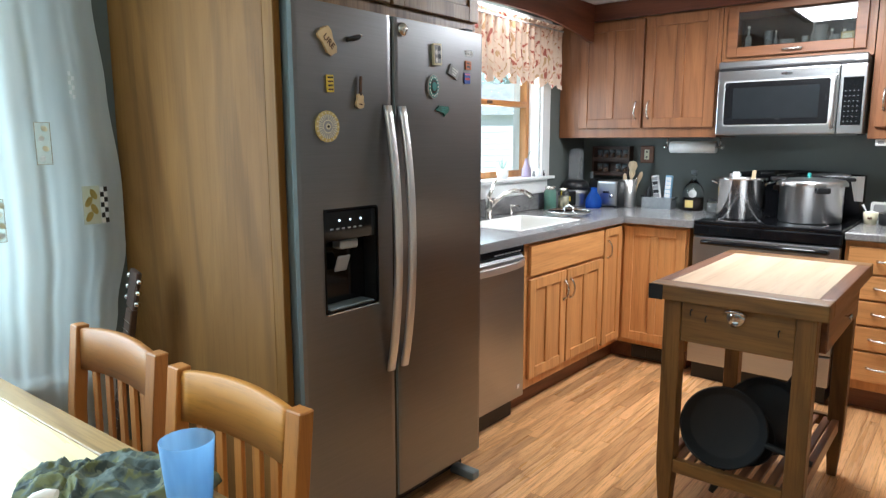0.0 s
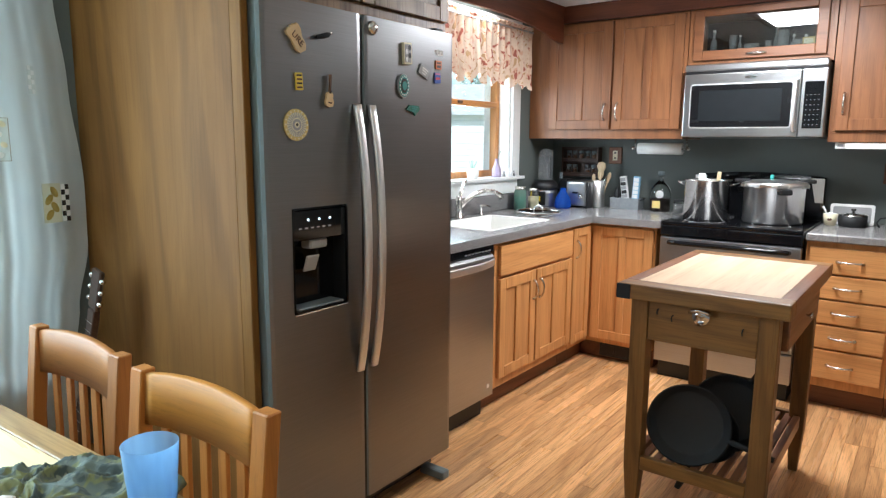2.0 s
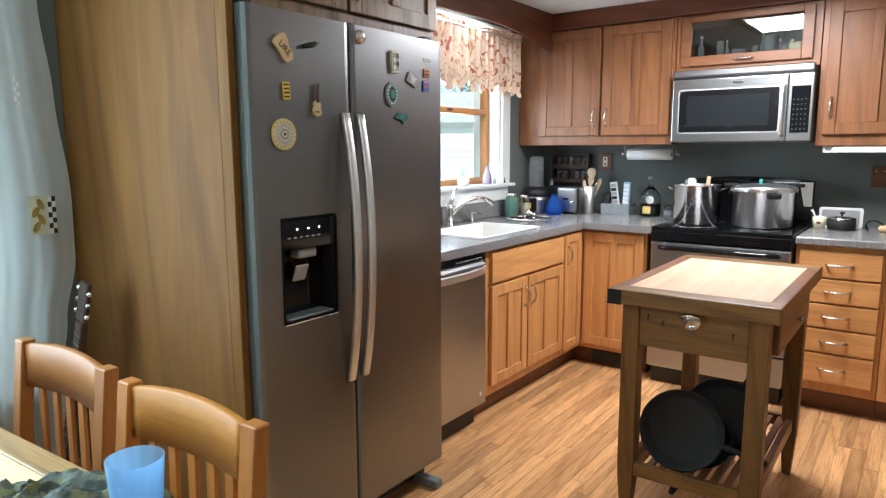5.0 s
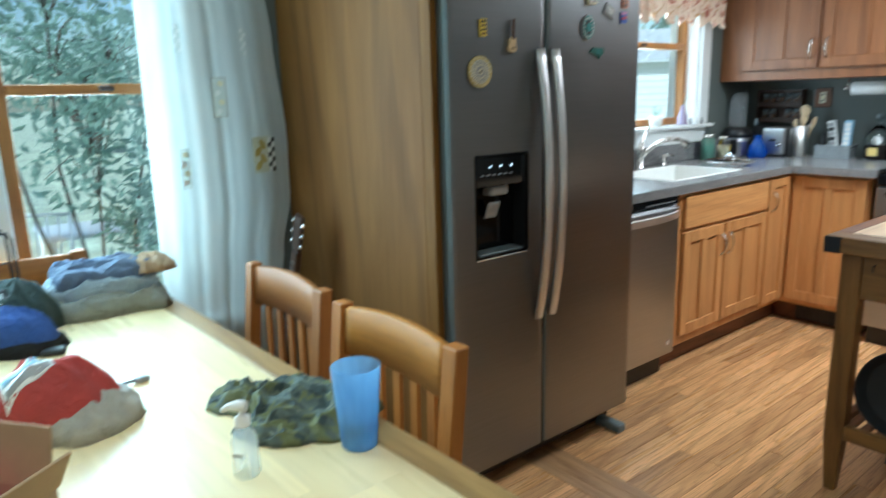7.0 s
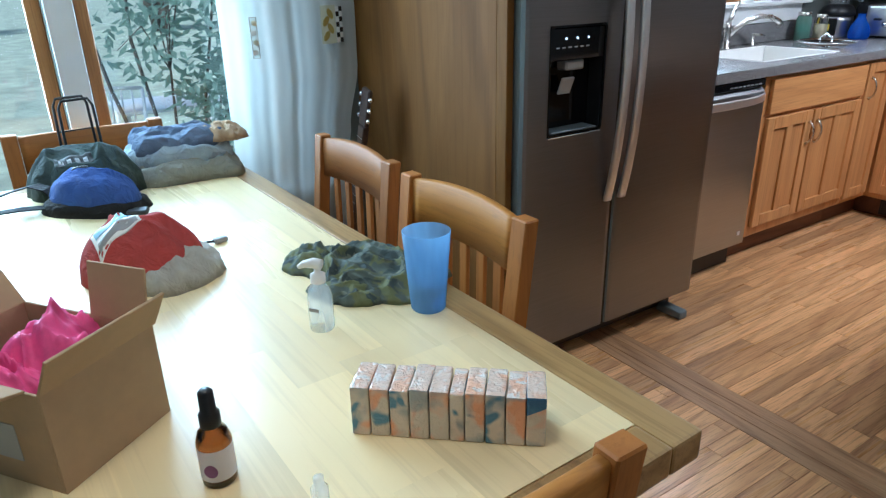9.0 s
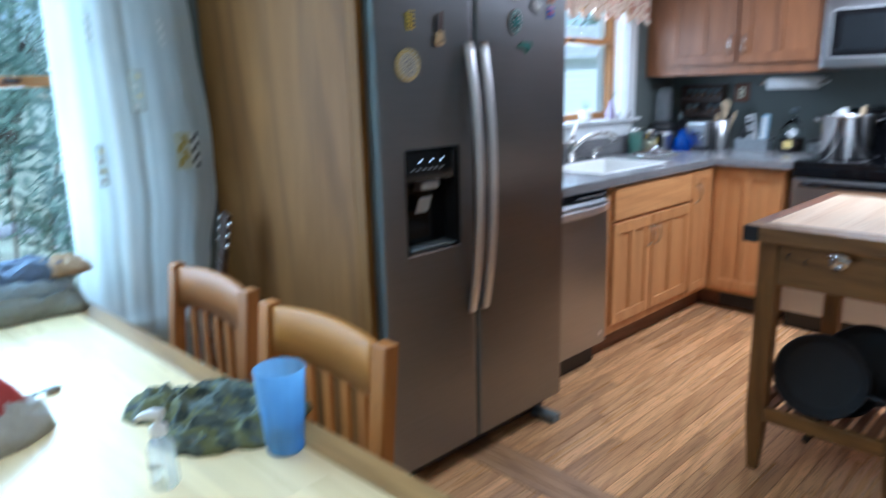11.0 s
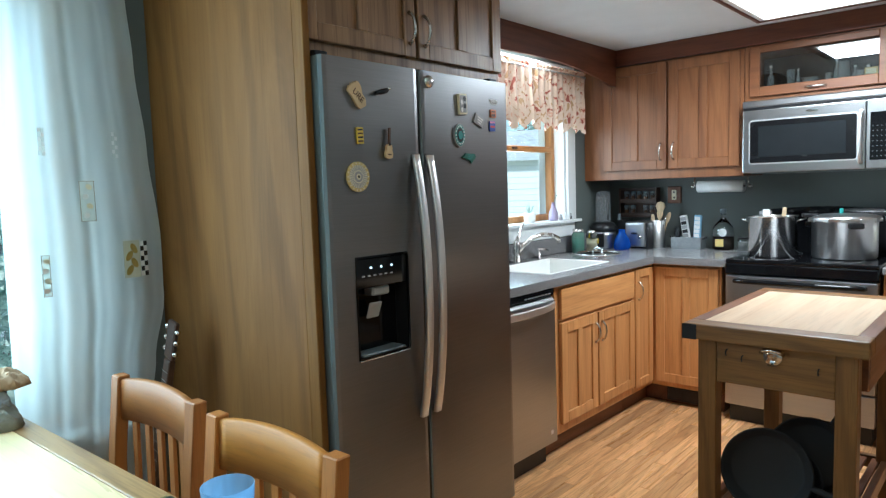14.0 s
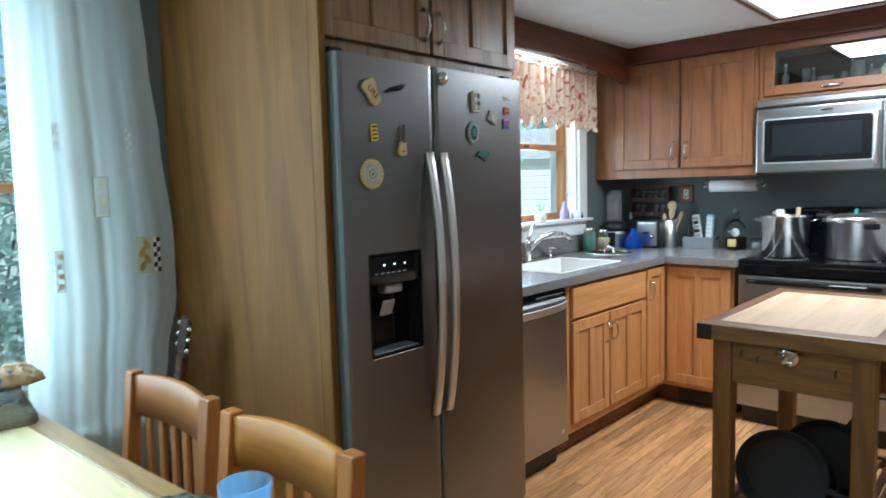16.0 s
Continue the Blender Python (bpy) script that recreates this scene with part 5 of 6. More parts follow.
jar(pose(.985, -.075, CT + .001), .034, .082, "small clear jar with a dark lid", M_clear, M_black, "jar", P["grey"])

c = thing("paper_towel", pose(.885, -.20, 1.325), "paper towel roll on a wire holder under the cabinet", "paper towel")
part("roll", lathe(B(), [(.018, -.14), (.036, -.14), (.036, .14), (.018, .14)], 32, (0, 0, 0), 0, pose(0, 0, 0, 0, 90, 0)), P["white"], c, "white paper roll")
part("rod", tube(B(), [(-.175, 0, 0), (.175, 0, 0)], .005, 8), M_nickel, c)
for s in (-1, 1):
    part("bracket", tube(B(), [(s * .160, 0, 0), (s * .166, 0, .03), (s * .160, .0, .0595)], .004, 6), M_nickel, c)
    part("knob", lathe(B(), [(0, -.012), (.010, -.008), (.012, 0), (.010, .008), (0, .012)], 12, (s * .176, 0, 0)), M_nickel, c)

c = thing("under_cabinet_light", pose(1.86, -.30, 1.337), "slim white under-cabinet light fitting", "light fitting")
part("housing", box(B(), (0, 0, 0), (.62, .06, .035), .006, 0, 2), P["white"], c)
part("diffuser", box(B(), (.05, -.003, .006), (.60, -.0003, .028), .001), M_tube_glow, c, "lit pale diffuser")
part("grip", box(B(), (.012, -.003, .012), (.04, -.0003, .024), .001), P["grey"], c)

# counter right of the stove
c = thing("cup", pose(1.862, -.20, CT), "small cream paper cup with a spoon", "cup")
part("cup", lathe(B(), [(0, 0), (.028, 0), (.037, .065), (.035, .066), (.026, .004), (0, .004)], 24), P["cream"], c)
part("contents", lathe(B(), [(0, .052), (.033, .052), (.028, .068), (0, .074)], 20), P["white"], c)
part("spoon", tube(B(), [(.0, 0, .01), (-.03, .0, .085), (-.042, 0, .105)], [.004, .004, .007], 8), P["white"], c)
part("print", prism(B(), disc(.012, .008), -.0335, -.0315, "y"), P["brown"], c, "", Matrix.Translation((0, 0, .036)))
c = thing("saucepan", pose(1.968, -.19, CT), "small dark saucepan with a lid", "saucepan")
part("pan", lathe(B(), [(0, 0), (.064, 0), (.068, .006), (.070, .062), (.066, .063)], 30), M_iron, c)
part("lid", lathe(B(), [(.071, .062), (.068, .068), (.03, .075), (0, .077)], 30), M_nickel, c)
part("knob", lathe(B(), [(.006, .076), (.006, .086), (.014, .090), (.012, .098), (0, .1)], 16), M_black, c)
part("handle", box(B(), (-.115, -.009, .05), (-.06, .009, .06), .003), M_black, c)
c = thing("serving_tray", pose(1.845, -.10, CT), "pale tray standing on edge against other things", "tray")
part("tray", prism(B(), rounded(.215, .115, .012, 4, .108, .0575), 0, .012, "y"), P["white"], c)
part("panel", prism(B(), rounded(.185, .088, .01, 4, .108, .0575), -.0035, -.0005, "y"), P["grey"], c)
c = thing("hand_brush", pose(2.125, -.19, CT), "dark wire-handled kitchen tool", "kitchen tool")
part("loop", tube(B(), [(-.03, 0, .005), (-.045, 0, .03), (-.03, 0, .055), (.0, 0, .06), (.03, 0, .045), (.05, 0, .012)], .005, 8), M_black, c)
part("head", lathe(B(), [(0, 0), (.02, .002), (.03, .012), (.028, .028), (.012, .036), (0, .036)], 18, (.045, 0, 0)), P["tan"], c)

# glassware behind the cabinet pane
for k, (x, h, r, kind) in enumerate(((.12, .115, .017, 0), (.215, .10, .022, 1), (.265, .085, .010, 0), (.315, .055, .040, 2), (.415, .06, .016, 1), (.445, .115, .013, 0), (.49, .10, .030, 1), (.535, .075, .014, 0), (.565, .055, .018, 1), (.595, .07, .016, 0), (.64, .06, .014, 1))):
    g = thing("glassware", pose(1.065 + x, -.325 + .07 + .05 * (k % 2), 1.8605), ("slim clear glass bottle in the cabinet", "clear glass tumbler in the cabinet", "ribbed clear glass dish in the cabinet")[kind], "glassware", "glassware in the cabinet")
    prof = [(0, 0), (r, 0), (r, h * .6), (r * .4, h * .75), (r * .4, h)] if kind == 0 else [(0, 0), (r * .9, 0), (r, h), (r * .92, h), (r * .82, .006), (0, .006)]
    part("glass", lathe(B(), [(pr, pz * 1.22) for pr, pz in prof], 20), M_glassware, g)
    if kind == 0:
        part("stopper", lathe(B(), [(r * .5, h * 1.22), (r * .5, h * 1.22 + .012), (0, h * 1.22 + .014)], 12), P["white"], g)
g = thing("framed_card", pose(1.685, -.27, 1.8605), "small cream card in a gold frame", "frame")
part("frame", box(B(), (-.03, -.004, 0), (.03, .004, .075), .001), P["gold"], g)
part("card", box(B(), (-.023, -.0055, .008), (.023, -.0042, .067)), P["cream"], g)

# ---- things on the dining table ----
c = thing("cup", on_table(1.405, -3.948), "translucent blue plastic tumbler part filled with water", "cup")
part("tumbler", lathe(B(), [(0, 0), (.029, 0), (.031, .003), (.0425, .146), (.041, .147), (.0295, .005), (0, .004)], 44), M_bluecup_, c)
part("water", lathe(B(), [(0, .0055), (.0290, .0055), (.0325, .052), (0, .052)], 40), M_water, c)
c = thing("pump_bottle", on_table(1.365, -4.135), "small clear pump bottle with a white pump", "bottle")
part("bottle", lathe(B(), [(0, 0), (.019, 0), (.021, .004), (.021, .06), (.017, .075), (.011, .082), (.011, .088)], 26), M_frost, c)
part("collar", lathe(B(), [(.0125, .086), (.0125, .100), (.006, .103), (.005, .112)], 20), P["white"], c)
part("pump_head", tube(B(), [(.006, .006, .117), (-.004, -.004, .119), (-.016, -.016, .116), (-.024, -.022, .110)], [.009, .009, .006, .004], 10), P["white"], c)
part("print", box(B(), (.0205, -.010, .040), (.0215, .010, .046)), P["grey"], c, "grey printed lines", pose(0, 0, 0, 0, 0, -55))
c = thing("spray_bottle", on_table(1.636, -4.387) @ Matrix.Diagonal((.9, .9, .88, 1)), "amber glass bottle with a black spray top", "bottle")
part("bottle", lathe(B(), [(0, 0), (.021, 0), (.0225, .003), (.0225, .066), (.018, .080), (.011, .087), (.011, .092)], 28), M_amber, c)
part("cap", lathe(B(), [(.0135, .088), (.0135, .106), (.010, .110), (.0095, .138), (.006, .142), (0, .142)], 22), M_black, c, "black spray cap")
lab = B()
n = 22
va = [[lab.verts.new((.0229 * math.cos(radians(-70 + 250 * k / n)), .0229 * math.sin(radians(-70 + 250 * k / n)), z)) for k in range(n + 1)] for z in (.012, .060)]
for k in range(n):
    lab.faces.new([va[0][k], va[0][k + 1], va[1][k + 1], va[1][k]]).smooth = True
part("wrap_label", lab, P["label"], c, "pale paper label with a purple bloom", pose(0, 0, 0, 0, 0, -70))
part("bloom", prism(B(), disc(.009, .010), .0231, .0236, "x"), P["purple"], c, "", Matrix.Translation((0, 0, .030)) @ pose(0, 0, 0, 0, 0, -35))
c = thing("vial", on_table(1.752, -4.308), "tiny clear glass vial", "vial")
part("glass", lathe(B(), [(0, 0), (.010, 0), (.010, .03), (.006, .036), (.006, .045), (0, .046)], 18), M_frost, c)

# soap bars in a row, wrapped in film
rd_ = Vector((.167, .191, 0)).normalized()
ang = math.degrees(math.atan2(rd_.y, rd_.x))
rng = random.Random(9)
for k in range(10):
    th = .0245 * (.75 if k == 5 else 1)
    s0 = .0254 * k - (.006 if k > 5 else 0)
    p0 = Vector((1.653, -4.221, 0)) + rd_ * s0
    hh = .072 + rng.uniform(-.002, .002)
    bm = box(B(), (0, 0, 0), (th, .062, hh), .003, 0, 2)
    if k == 9:
        bmesh.ops.bisect_plane(bm, geom=bm.verts[:] + bm.edges[:] + bm.faces[:], plane_co=(0, 0, .045), plane_no=(-.5, 0, 1))
    for f in bm.faces:
        f.normal_update()
        f.material_index = 1 if f.normal.z > .5 else 2 if k == 9 and f.calc_center_median().z > .05 else 0
    solo("soap_bar", bm, [M_soap, M_soap_top, M_soap_blue], pose(p0.x, p0.y, TZ + .0005, 0, 0, ang + rng.uniform(-2, 2)), "handmade marbled orange and blue soap bar in film", "soap", "row of soap bars")

# cardboard box with open flaps and pink tissue
bx = Vector((1.563, -4.543, 0))
e1 = Vector((-.102, .138, 0)).normalized()
ang = math.degrees(math.atan2(e1.y, e1.x))
c = thing("cardboard_box", on_table(bx.x, bx.y, ang), "open brown cardboard box with pink tissue inside", "box")
L1, L2, BH, t = .172, .23, .135, .004
part("bottom", box(B(), (t, t, 0), (L1 - t, L2 - t, t)), M_card, c)
for lo, hi in (((0, 0, 0), (L1, t, BH)), ((0, L2 - t, 0), (L1, L2, BH)), ((0, t, 0), (t, L2 - t, BH)), ((L1 - t, t, 0), (L1, L2 - t, BH))):
    part("side", box(B(), lo, hi, .0008), M_card, c)


def flap(lo, hi, m):
    part("flap", box(B(), lo, hi, .0008), M_card, c, "", m)


flap((0, -t, 0), (L1 + .005, 0, .055), Matrix.Translation((0, t, BH)) @ pose(0, 0, 0, 28, 0, 0))
flap((0, 0, 0), (L1, t, .055), Matrix.Translation((0, L2 - t, BH)) @ pose(0, 0, 0, -35, 0, 0))
flap((0, 0, 0), (t, L2 * .42, .075), Matrix.Translation((L1 - t, .006, BH)) @ pose(0, 0, 0, 0, 10, 0))
flap((0, 0, 0), (t, L2 * .40, .075), Matrix.Translation((0, .02, BH)) @ pose(0, 0, 0, 0, -75, 0))
part("shipping_label", box(B(), (-.0012, .055, .035), (-.0002, .105, .085)), P["grey"], c, "pale shipping label")


def draped(w, d, h, seed, n=64, fold=2.2, power=2.0, env=3.0, ragged=.22, relief=.6):
    """A thrown-down cloth: sharp wandering folds over a low body and a ragged outline."""
    bm = B()
    vs = {}
    off = Vector((seed * 2.7, seed * 1.3, seed * .6))
    for i in range(n + 1):
        for j in range(n + 1):
            u, v = i / n * 2 - 1, j / n * 2 - 1
            s_ = max(abs(u), abs(v))
            ln = max(1e-6, (abs(u) ** power + abs(v) ** power) ** (1 / power))
            uu, vv = u * s_ / ln, v * s_ / ln
            a = Vector((u / ln, v / ln, 0))
            out = 1 + ragged * (noise.noise(a * 1.3 + off) + .45 * noise.noise(a * 3.4 + off)) * s_
            q = Vector((uu, vv * 1.2, 0))
            q = q + .38 * Vector((noise.noise(q * 1.5 + off), noise.noise(q * 1.5 - off), 0))
            f1 = (1 - min(1, abs(noise.noise(q * fold + off)) * 1.7)) ** 2
            f2 = (1 - min(1, abs(noise.noise(Vector((q.y, q.x * 1.4, 2)) * fold * 1.7 - off)) * 1.8)) ** 2
            body = max(0, 1 - s_ ** env) ** .5
            z = h * body * (1 - relief + relief * (.62 * f1 + .28 * f2 + .18 * noise.noise(q * 1.1 + off)))
            vs[i, j] = bm.verts.new((uu * w / 2 * out, vv * d / 2 * out, max(0.0, z)))
    for i in range(n):
        for j in range(n):
            bm.faces.new([vs[i, j], vs[i + 1, j], vs[i + 1, j + 1], vs[i, j + 1]]).smooth = True
    rim = [vs[i, 0] for i in range(n + 1)] + [vs[n, j] for j in range(1, n + 1)] + [vs[i, n] for i in range(n - 1, -1, -1)] + [vs[0, j] for j in range(n - 1, 0, -1)]
    bm.faces.new(rim[::-1])
    return bm


part("tissue", draped(.135, .12, .13, 3, 40, 1.1, 2.6, 1.6, .2, .45), M_pink, c, "crumpled pink tissue", pose(.105, .105, .07, 0, 0, 20))
part("tissue", draped(.06, .15, .07, 5, 40, 1.3, 3.0, 2.2, .25, .5), M_pink, c, "crumpled pink tissue", pose(.036, .125, .088, 0, 0, 4))

c = thing("camouflage_shirt", on_table(1.215, -3.972, 22), "crumpled green camouflage shirt on the table", "shirt")
part("body", draped(.32, .22, .056, 4, 90, 1.8, 2.0, 3.2, .30, .66), M_camo, c)
part("sleeve", draped(.17, .12, .044, 9, 56, 1.6, 2.0, 2.6, .26, .6), M_camo, c, "crumpled sleeve", pose(-.125, -.012, 0, 0, 0, -24))
part("sleeve", draped(.15, .09, .036, 13, 48, 1.6, 2.0, 2.6, .26, .6), M_camo, c, "crumpled sleeve", pose(.03, -.09, 0, 0, 0, 12))


def sewn_on(bm_under, cx, cy, w, d, turn, lift=.002, n=8):
    """A thin patch that follows the top of a heap, centred at (cx, cy)."""
    tops = [v.co.copy() for v in bm_under.verts]
    ca, sa = math.cos(radians(turn)), math.sin(radians(turn))
    bm = B()
    up, dn = [], []
    for i in range(n + 1):
        for j in range(n + 1):
            a, b = (i / n - .5) * w, (j / n - .5) * d
            x, y = cx + a * ca - b * sa, cy + a * sa + b * ca
            near = sorted(((p.x - x) ** 2 + (p.y - y) ** 2 + 1e-7, p.z) for p in tops)[:4]
            z = sum(q / r for r, q in near) / sum(1 / r for r, q in near)
            up.append(bm.verts.new((x, y, z + lift)))
            dn.append(bm.verts.new((x, y, z - .004)))
    m = n + 1
    for i in range(n):
        for j in range(n):
            q = [i * m + j, (i + 1) * m + j, (i + 1) * m + j + 1, i * m + j + 1]
            bm.faces.new([up[k] for k in q]).smooth = True
            bm.faces.new([dn[k] for k in q[::-1]])
    rim = [i * m for i in range(m)] + [n * m + j for j in range(1, m)] + [i * m + n for i in range(n - 1, -1, -1)] + [j for j in range(n - 1, 0, -1)]
    for a, b in zip(rim, rim[1:] + rim[:1]):
        bm.faces.new([up[b], up[a], dn[a], dn[b]])
    return bm


c = thing("stuff_sack", on_table(.945, -4.335, 42), "red and grey drawstring stuff sack with a label", "bag")
heap = draped(.24, .20, .145, 6, 56, .9, 2.3, 2.3, .10, .24)
tag = sewn_on(heap, -.016, -.040, .085, .06, 52)
tag_a = sewn_on(heap, -.027, -.031, .076, .020, 52, .003)
tag_b = sewn_on(heap, -.004, -.050, .076, .016, 52, .003)
part("sack", heap, M_redcloth, c, "red nylon body")
part("base_cloth", draped(.20, .19, .078, 8, 44, 1.4, 2.4, 3.0, .18, .42), M_greycloth, c, "grey nylon end", Matrix.Translation((.060, .006, 0)))
part("patch", tag, P["white"], c, "white and blue printed patch")
part("patch_print", tag_a, P["lightblue"], c)
part("patch_print", tag_b, P["grey"], c)
part("cord", tube(B(), [(.02, .08, .03), (.02, .13, .012), (.035, .165, .008), (.05, .18, .006)], .003, 6), M_black, c, "black cord")
part("toggle", box(B(), (-.009, -.016, -.006), (.009, .016, .006), .003), P["grey"], c, "pale cord toggle", pose(.052, .188, .0065, 0, 0, -25))
c = thing("waist_pouch", on_table(.415, -4.355, 52), "blue nylon waist pouch with a dark strap", "bag")
heap = draped(.245, .145, .118, 11, 44, .8, 2.4, 3.0, .08, .2)
tag = sewn_on(heap, -.02, .01, .05, .03, 8)
tag_a = sewn_on(heap, -.02, .01, .026, .014, 8, .003)
part("pouch", heap, M_bluecloth, c)
part("underside", draped(.275, .165, .045, 12, 24, 1.0, 2.6, 5.0, .06, .15), M_webbing, c, "dark lower panel")
part("emblem", tag, P["black"], c, "dark sewn emblem")
part("emblem_print", tag_a, P["white"], c)


def strap(pts, w=.026):
    bm = B()
    prev = None
    for i, p in enumerate(pts):
        p = Vector(p)
        d = (Vector(pts[min(i + 1, len(pts) - 1)]) - Vector(pts[max(i - 1, 0)])).normalized()
        s = d.cross(Vector((0, 0, 1))).normalized() * w / 2
        ring = [bm.verts.new(p + s), bm.verts.new(p - s), bm.verts.new(p - s + Vector((0, 0, .003))), bm.verts.new(p + s + Vector((0, 0, .003)))]
        if prev:
            for j in range(4):
                bm.faces.new([prev[j], prev[(j + 1) % 4], ring[(j + 1) % 4], ring[j]])
        else:
            bm.faces.new(ring[::-1])
        prev = ring
    bm.faces.new(prev)
    return bm


part("strap", strap([(-.10, .0, .02), (-.13, .005, .05), (-.18, .02, .055), (-.25, .03, .035), (-.31, .01, .015), (-.36, -.03, .003)], .034), M_webbing, c, "dark webbing strap")
part("strap", strap([(-.11, -.03, .012), (-.16, -.075, .02), (-.22, -.10, .016), (-.29, -.08, .008), (-.35, -.05, .004)], .034), M_webbing, c, "dark webbing strap")
part("buckle", box(B(), (-.026, -.02, 0), (.026, .02, .014), .004), P["black"], c, "black plastic buckle", pose(.135, -.045, .001, 0, 0, 20))
c = thing("pillow_sack", on_table(.222, -4.352, 65), "dark green nylon sack with a printed band", "bag")
heap = draped(.33, .23, .172, 15, 50, 1.2, 1.7, 1.9, .16, .34)
tag = sewn_on(heap, .0, -.055, .095, .035, 28)
marks = [sewn_on(heap, -.028 + k * .018, -.070 + k * .0095, .011, .014, 28, .003, 3) for k in range(4)]
part("sack", heap, M_greencloth, c)
part("band", tag, P["black"], c, "dark printed band")
for bm in marks:
    part("print", bm, P["grey"], c)
z = TZ
for k, (dx, dy, hh, w, d, mt, lab) in enumerate(((.20, -4.075, .055, .34, .24, "M_khaki", "folded grey-green trousers"), (.185, -4.085, .05, .31, .21, "M_denim", "folded faded blue jeans"), (.165, -4.07, .045, .28, .19, "M_denimd", "folded dark blue jeans"))):
    solo("folded_clothes", draped(w, d, hh + .022, 20 + k, 60, 1.5, 4.6, 10.0, .16, .42), CLOTH[mt], on_table(dx, dy, 82 + 4 * k, z), lab + " in a pile on the table", "clothes", "pile of folded clothes")
    z += hh * .78
solo("folded_clothes", draped(.15, .13, .055, 31, 36, 1.8, 2.6, 4.0, .3, .55), CLOTH["M_tan"], on_table(.20, -3.955, 20, z - .02), "small tan garment on the clothes pile", "clothes", "pile of folded clothes")

c = thing("napkin_holder", on_table(.105, -4.335, 8), "dark wire napkin holder behind the bags", "napkin holder")
for x in (-.03, .03):
    part("hoop", tube(B(), [(x, -.05, 0), (x, -.045, .225), (x, -.035, .245), (x, .035, .245), (x, .045, .225), (x, .05, 0)], .004, 8), M_iron, c)
for z_ in (.08, .15):
    part("wire", tube(B(), [(-.03, -.047, z_), (-.03, .047, z_)], .0025, 6), M_iron, c)
part("base", box(B(), (-.034, -.05, 0), (.034, .05, .005), .001), M_iron, c)

# guitar behind the chairs
c = thing("guitar", pose(-.055, -3.42, 0, 0, 0, -6), "acoustic guitar leaning in the corner behind the chairs", "guitar")
GM = Matrix.Translation((0, 0, 0)) @ pose(0, 0, 0, -7, 9, 0)
ol = [(0, .0), (.12, .02), (.185, .10), (.18, .20), (.115, .27), (.135, .35), (.11, .42), (.0, .44), (-.11, .42), (-.135, .35), (-.115, .27), (-.18, .20), (-.185, .10), (-.12, .02)]
part("body", prism(B(), [(x * .55, z * .6) for x, z in ol], -.045, .02, "y"), M_chair, c, "", GM)
part("neck", box(B(), (-.026, -.07, .20), (.026, -.046, .80), .004), M_rack, c, "dark fretted neck", GM)
for k in range(16):
    part("fret", box(B(), (-.026, -.0725, .26 + k * .033), (.026, -.0705, .262 + k * .033)), M_chrome, c, "", GM)
part("headstock", box(B(), (-.034, -.068, .801), (.034, -.05, .94), .005), M_rack, c, "", GM)
for k in range(3):
    for s in (-1, 1):
        part("tuner", lathe(B(), [(0, -.010), (.009, -.006), (.011, 0), (.009, .006), (0, .010)], 10, (s * .044, -.06, .83 + k * .04)), M_chrome, c, "chrome tuning peg", GM)

# ---- windows ----


def sash_window(name, x, y0, y1, z0, z1, rail, label, depth=.05, st=.045):
    """A double-hung wooden window in the plane x, between y0 and y1, with its meeting rail at the height rail."""
    c = thing(name, pose(x, y0, z0), label, "window", "", "structure")
    w, h, r = y1 - y0, z1 - z0, rail - z0
    for lo, hi in (((0, 0, 0), (depth, st, h)), ((0, w - st, 0), (depth, w, h)), ((0, st, 0), (depth, w - st, st)), ((0, st, h - st), (depth, w - st, h))):
        part("window_frame", box(B(), lo, hi, .003), M_winwood, c, "varnished pine frame")
    part("meeting_rail", box(B(), (-.004, st, r - .018), (depth + .006, w - st, r + .018), .003), M_winwood_x, c, "varnished pine meeting rail")
    part("sash_lock", box(B(), (depth + .006, w / 2 - .025, r - .006), (depth + .018, w / 2 + .025, r + .012), .004), M_rack, c)
    for lo, hi in (((.02, st, st), (.024, w - st, r - .018)), ((.02, st, r + .018), (.024, w - st, h - st))):
        p = part("pane", box(B(), lo, hi), M_pane, c)
        p.visible_shadow = False
    return c


M_winwood_x = wood("window_pine_level", (.50, .24, .075), (.36, .15, .042), "y", 1.2, .4, .3, .06)
sash_window("window_1", -.125, SW0 + .03, SW1 - .03, SWZ0 + .02, SWZ1 - .02, 1.60, "varnished pine double-hung window over the sink", .05, .04)
sash_window("window_2", WX - .10, -4.245, -3.56, DZ0, DZ1, 1.398, "varnished pine double-hung dining window")
sash_window("window_3", WX - .10, -5.10, -4.335, DZ0, DZ1, 1.398, "varnished pine double-hung dining window")
# white linings and casings
for lo, hi in (((-.199, SW1 - .03, SWZ0), (-.001, SW1 - .0005, SWZ1)), ((-.199, SW0 + .0005, SWZ0), (-.001, SW0 + .03, SWZ1)), ((-.199, SW0 + .031, SWZ1 - .02), (-.001, SW1 - .031, SWZ1 - .0005))):
    structure("trim_lining", box(B(), lo, hi), M_white, "white painted window lining", "trim")
for lo, hi in (((.001, SW1 - .012, SWZ0 + .02), (.020, SW1 + .085, SWZ1 + .08)), ((.001, SW0 - .085, SWZ0 + .02), (.020, SW0 + .012, SWZ1 + .08)), ((.001, SW0 + .0125, SWZ1), (.020, SW1 - .0125, SWZ1 + .08))):
    structure("trim_casing", box(B(), lo, hi, .004, 0, 2), M_white, "white painted window casing", "trim")
structure("window_stool", box(B(), (-.124, SW0 - .10, SWZ0), (.055, SW1 + .105, SWZ0 + .0195), .005, 0, 2), M_white, "white painted window stool over the sink", "window sill")
structure("trim_apron", box(B(), (.001, SW0 - .085, CT + .107), (.018, SW1 + .07, SWZ0 - .001), .004), M_white, "white painted apron under the stool", "trim")
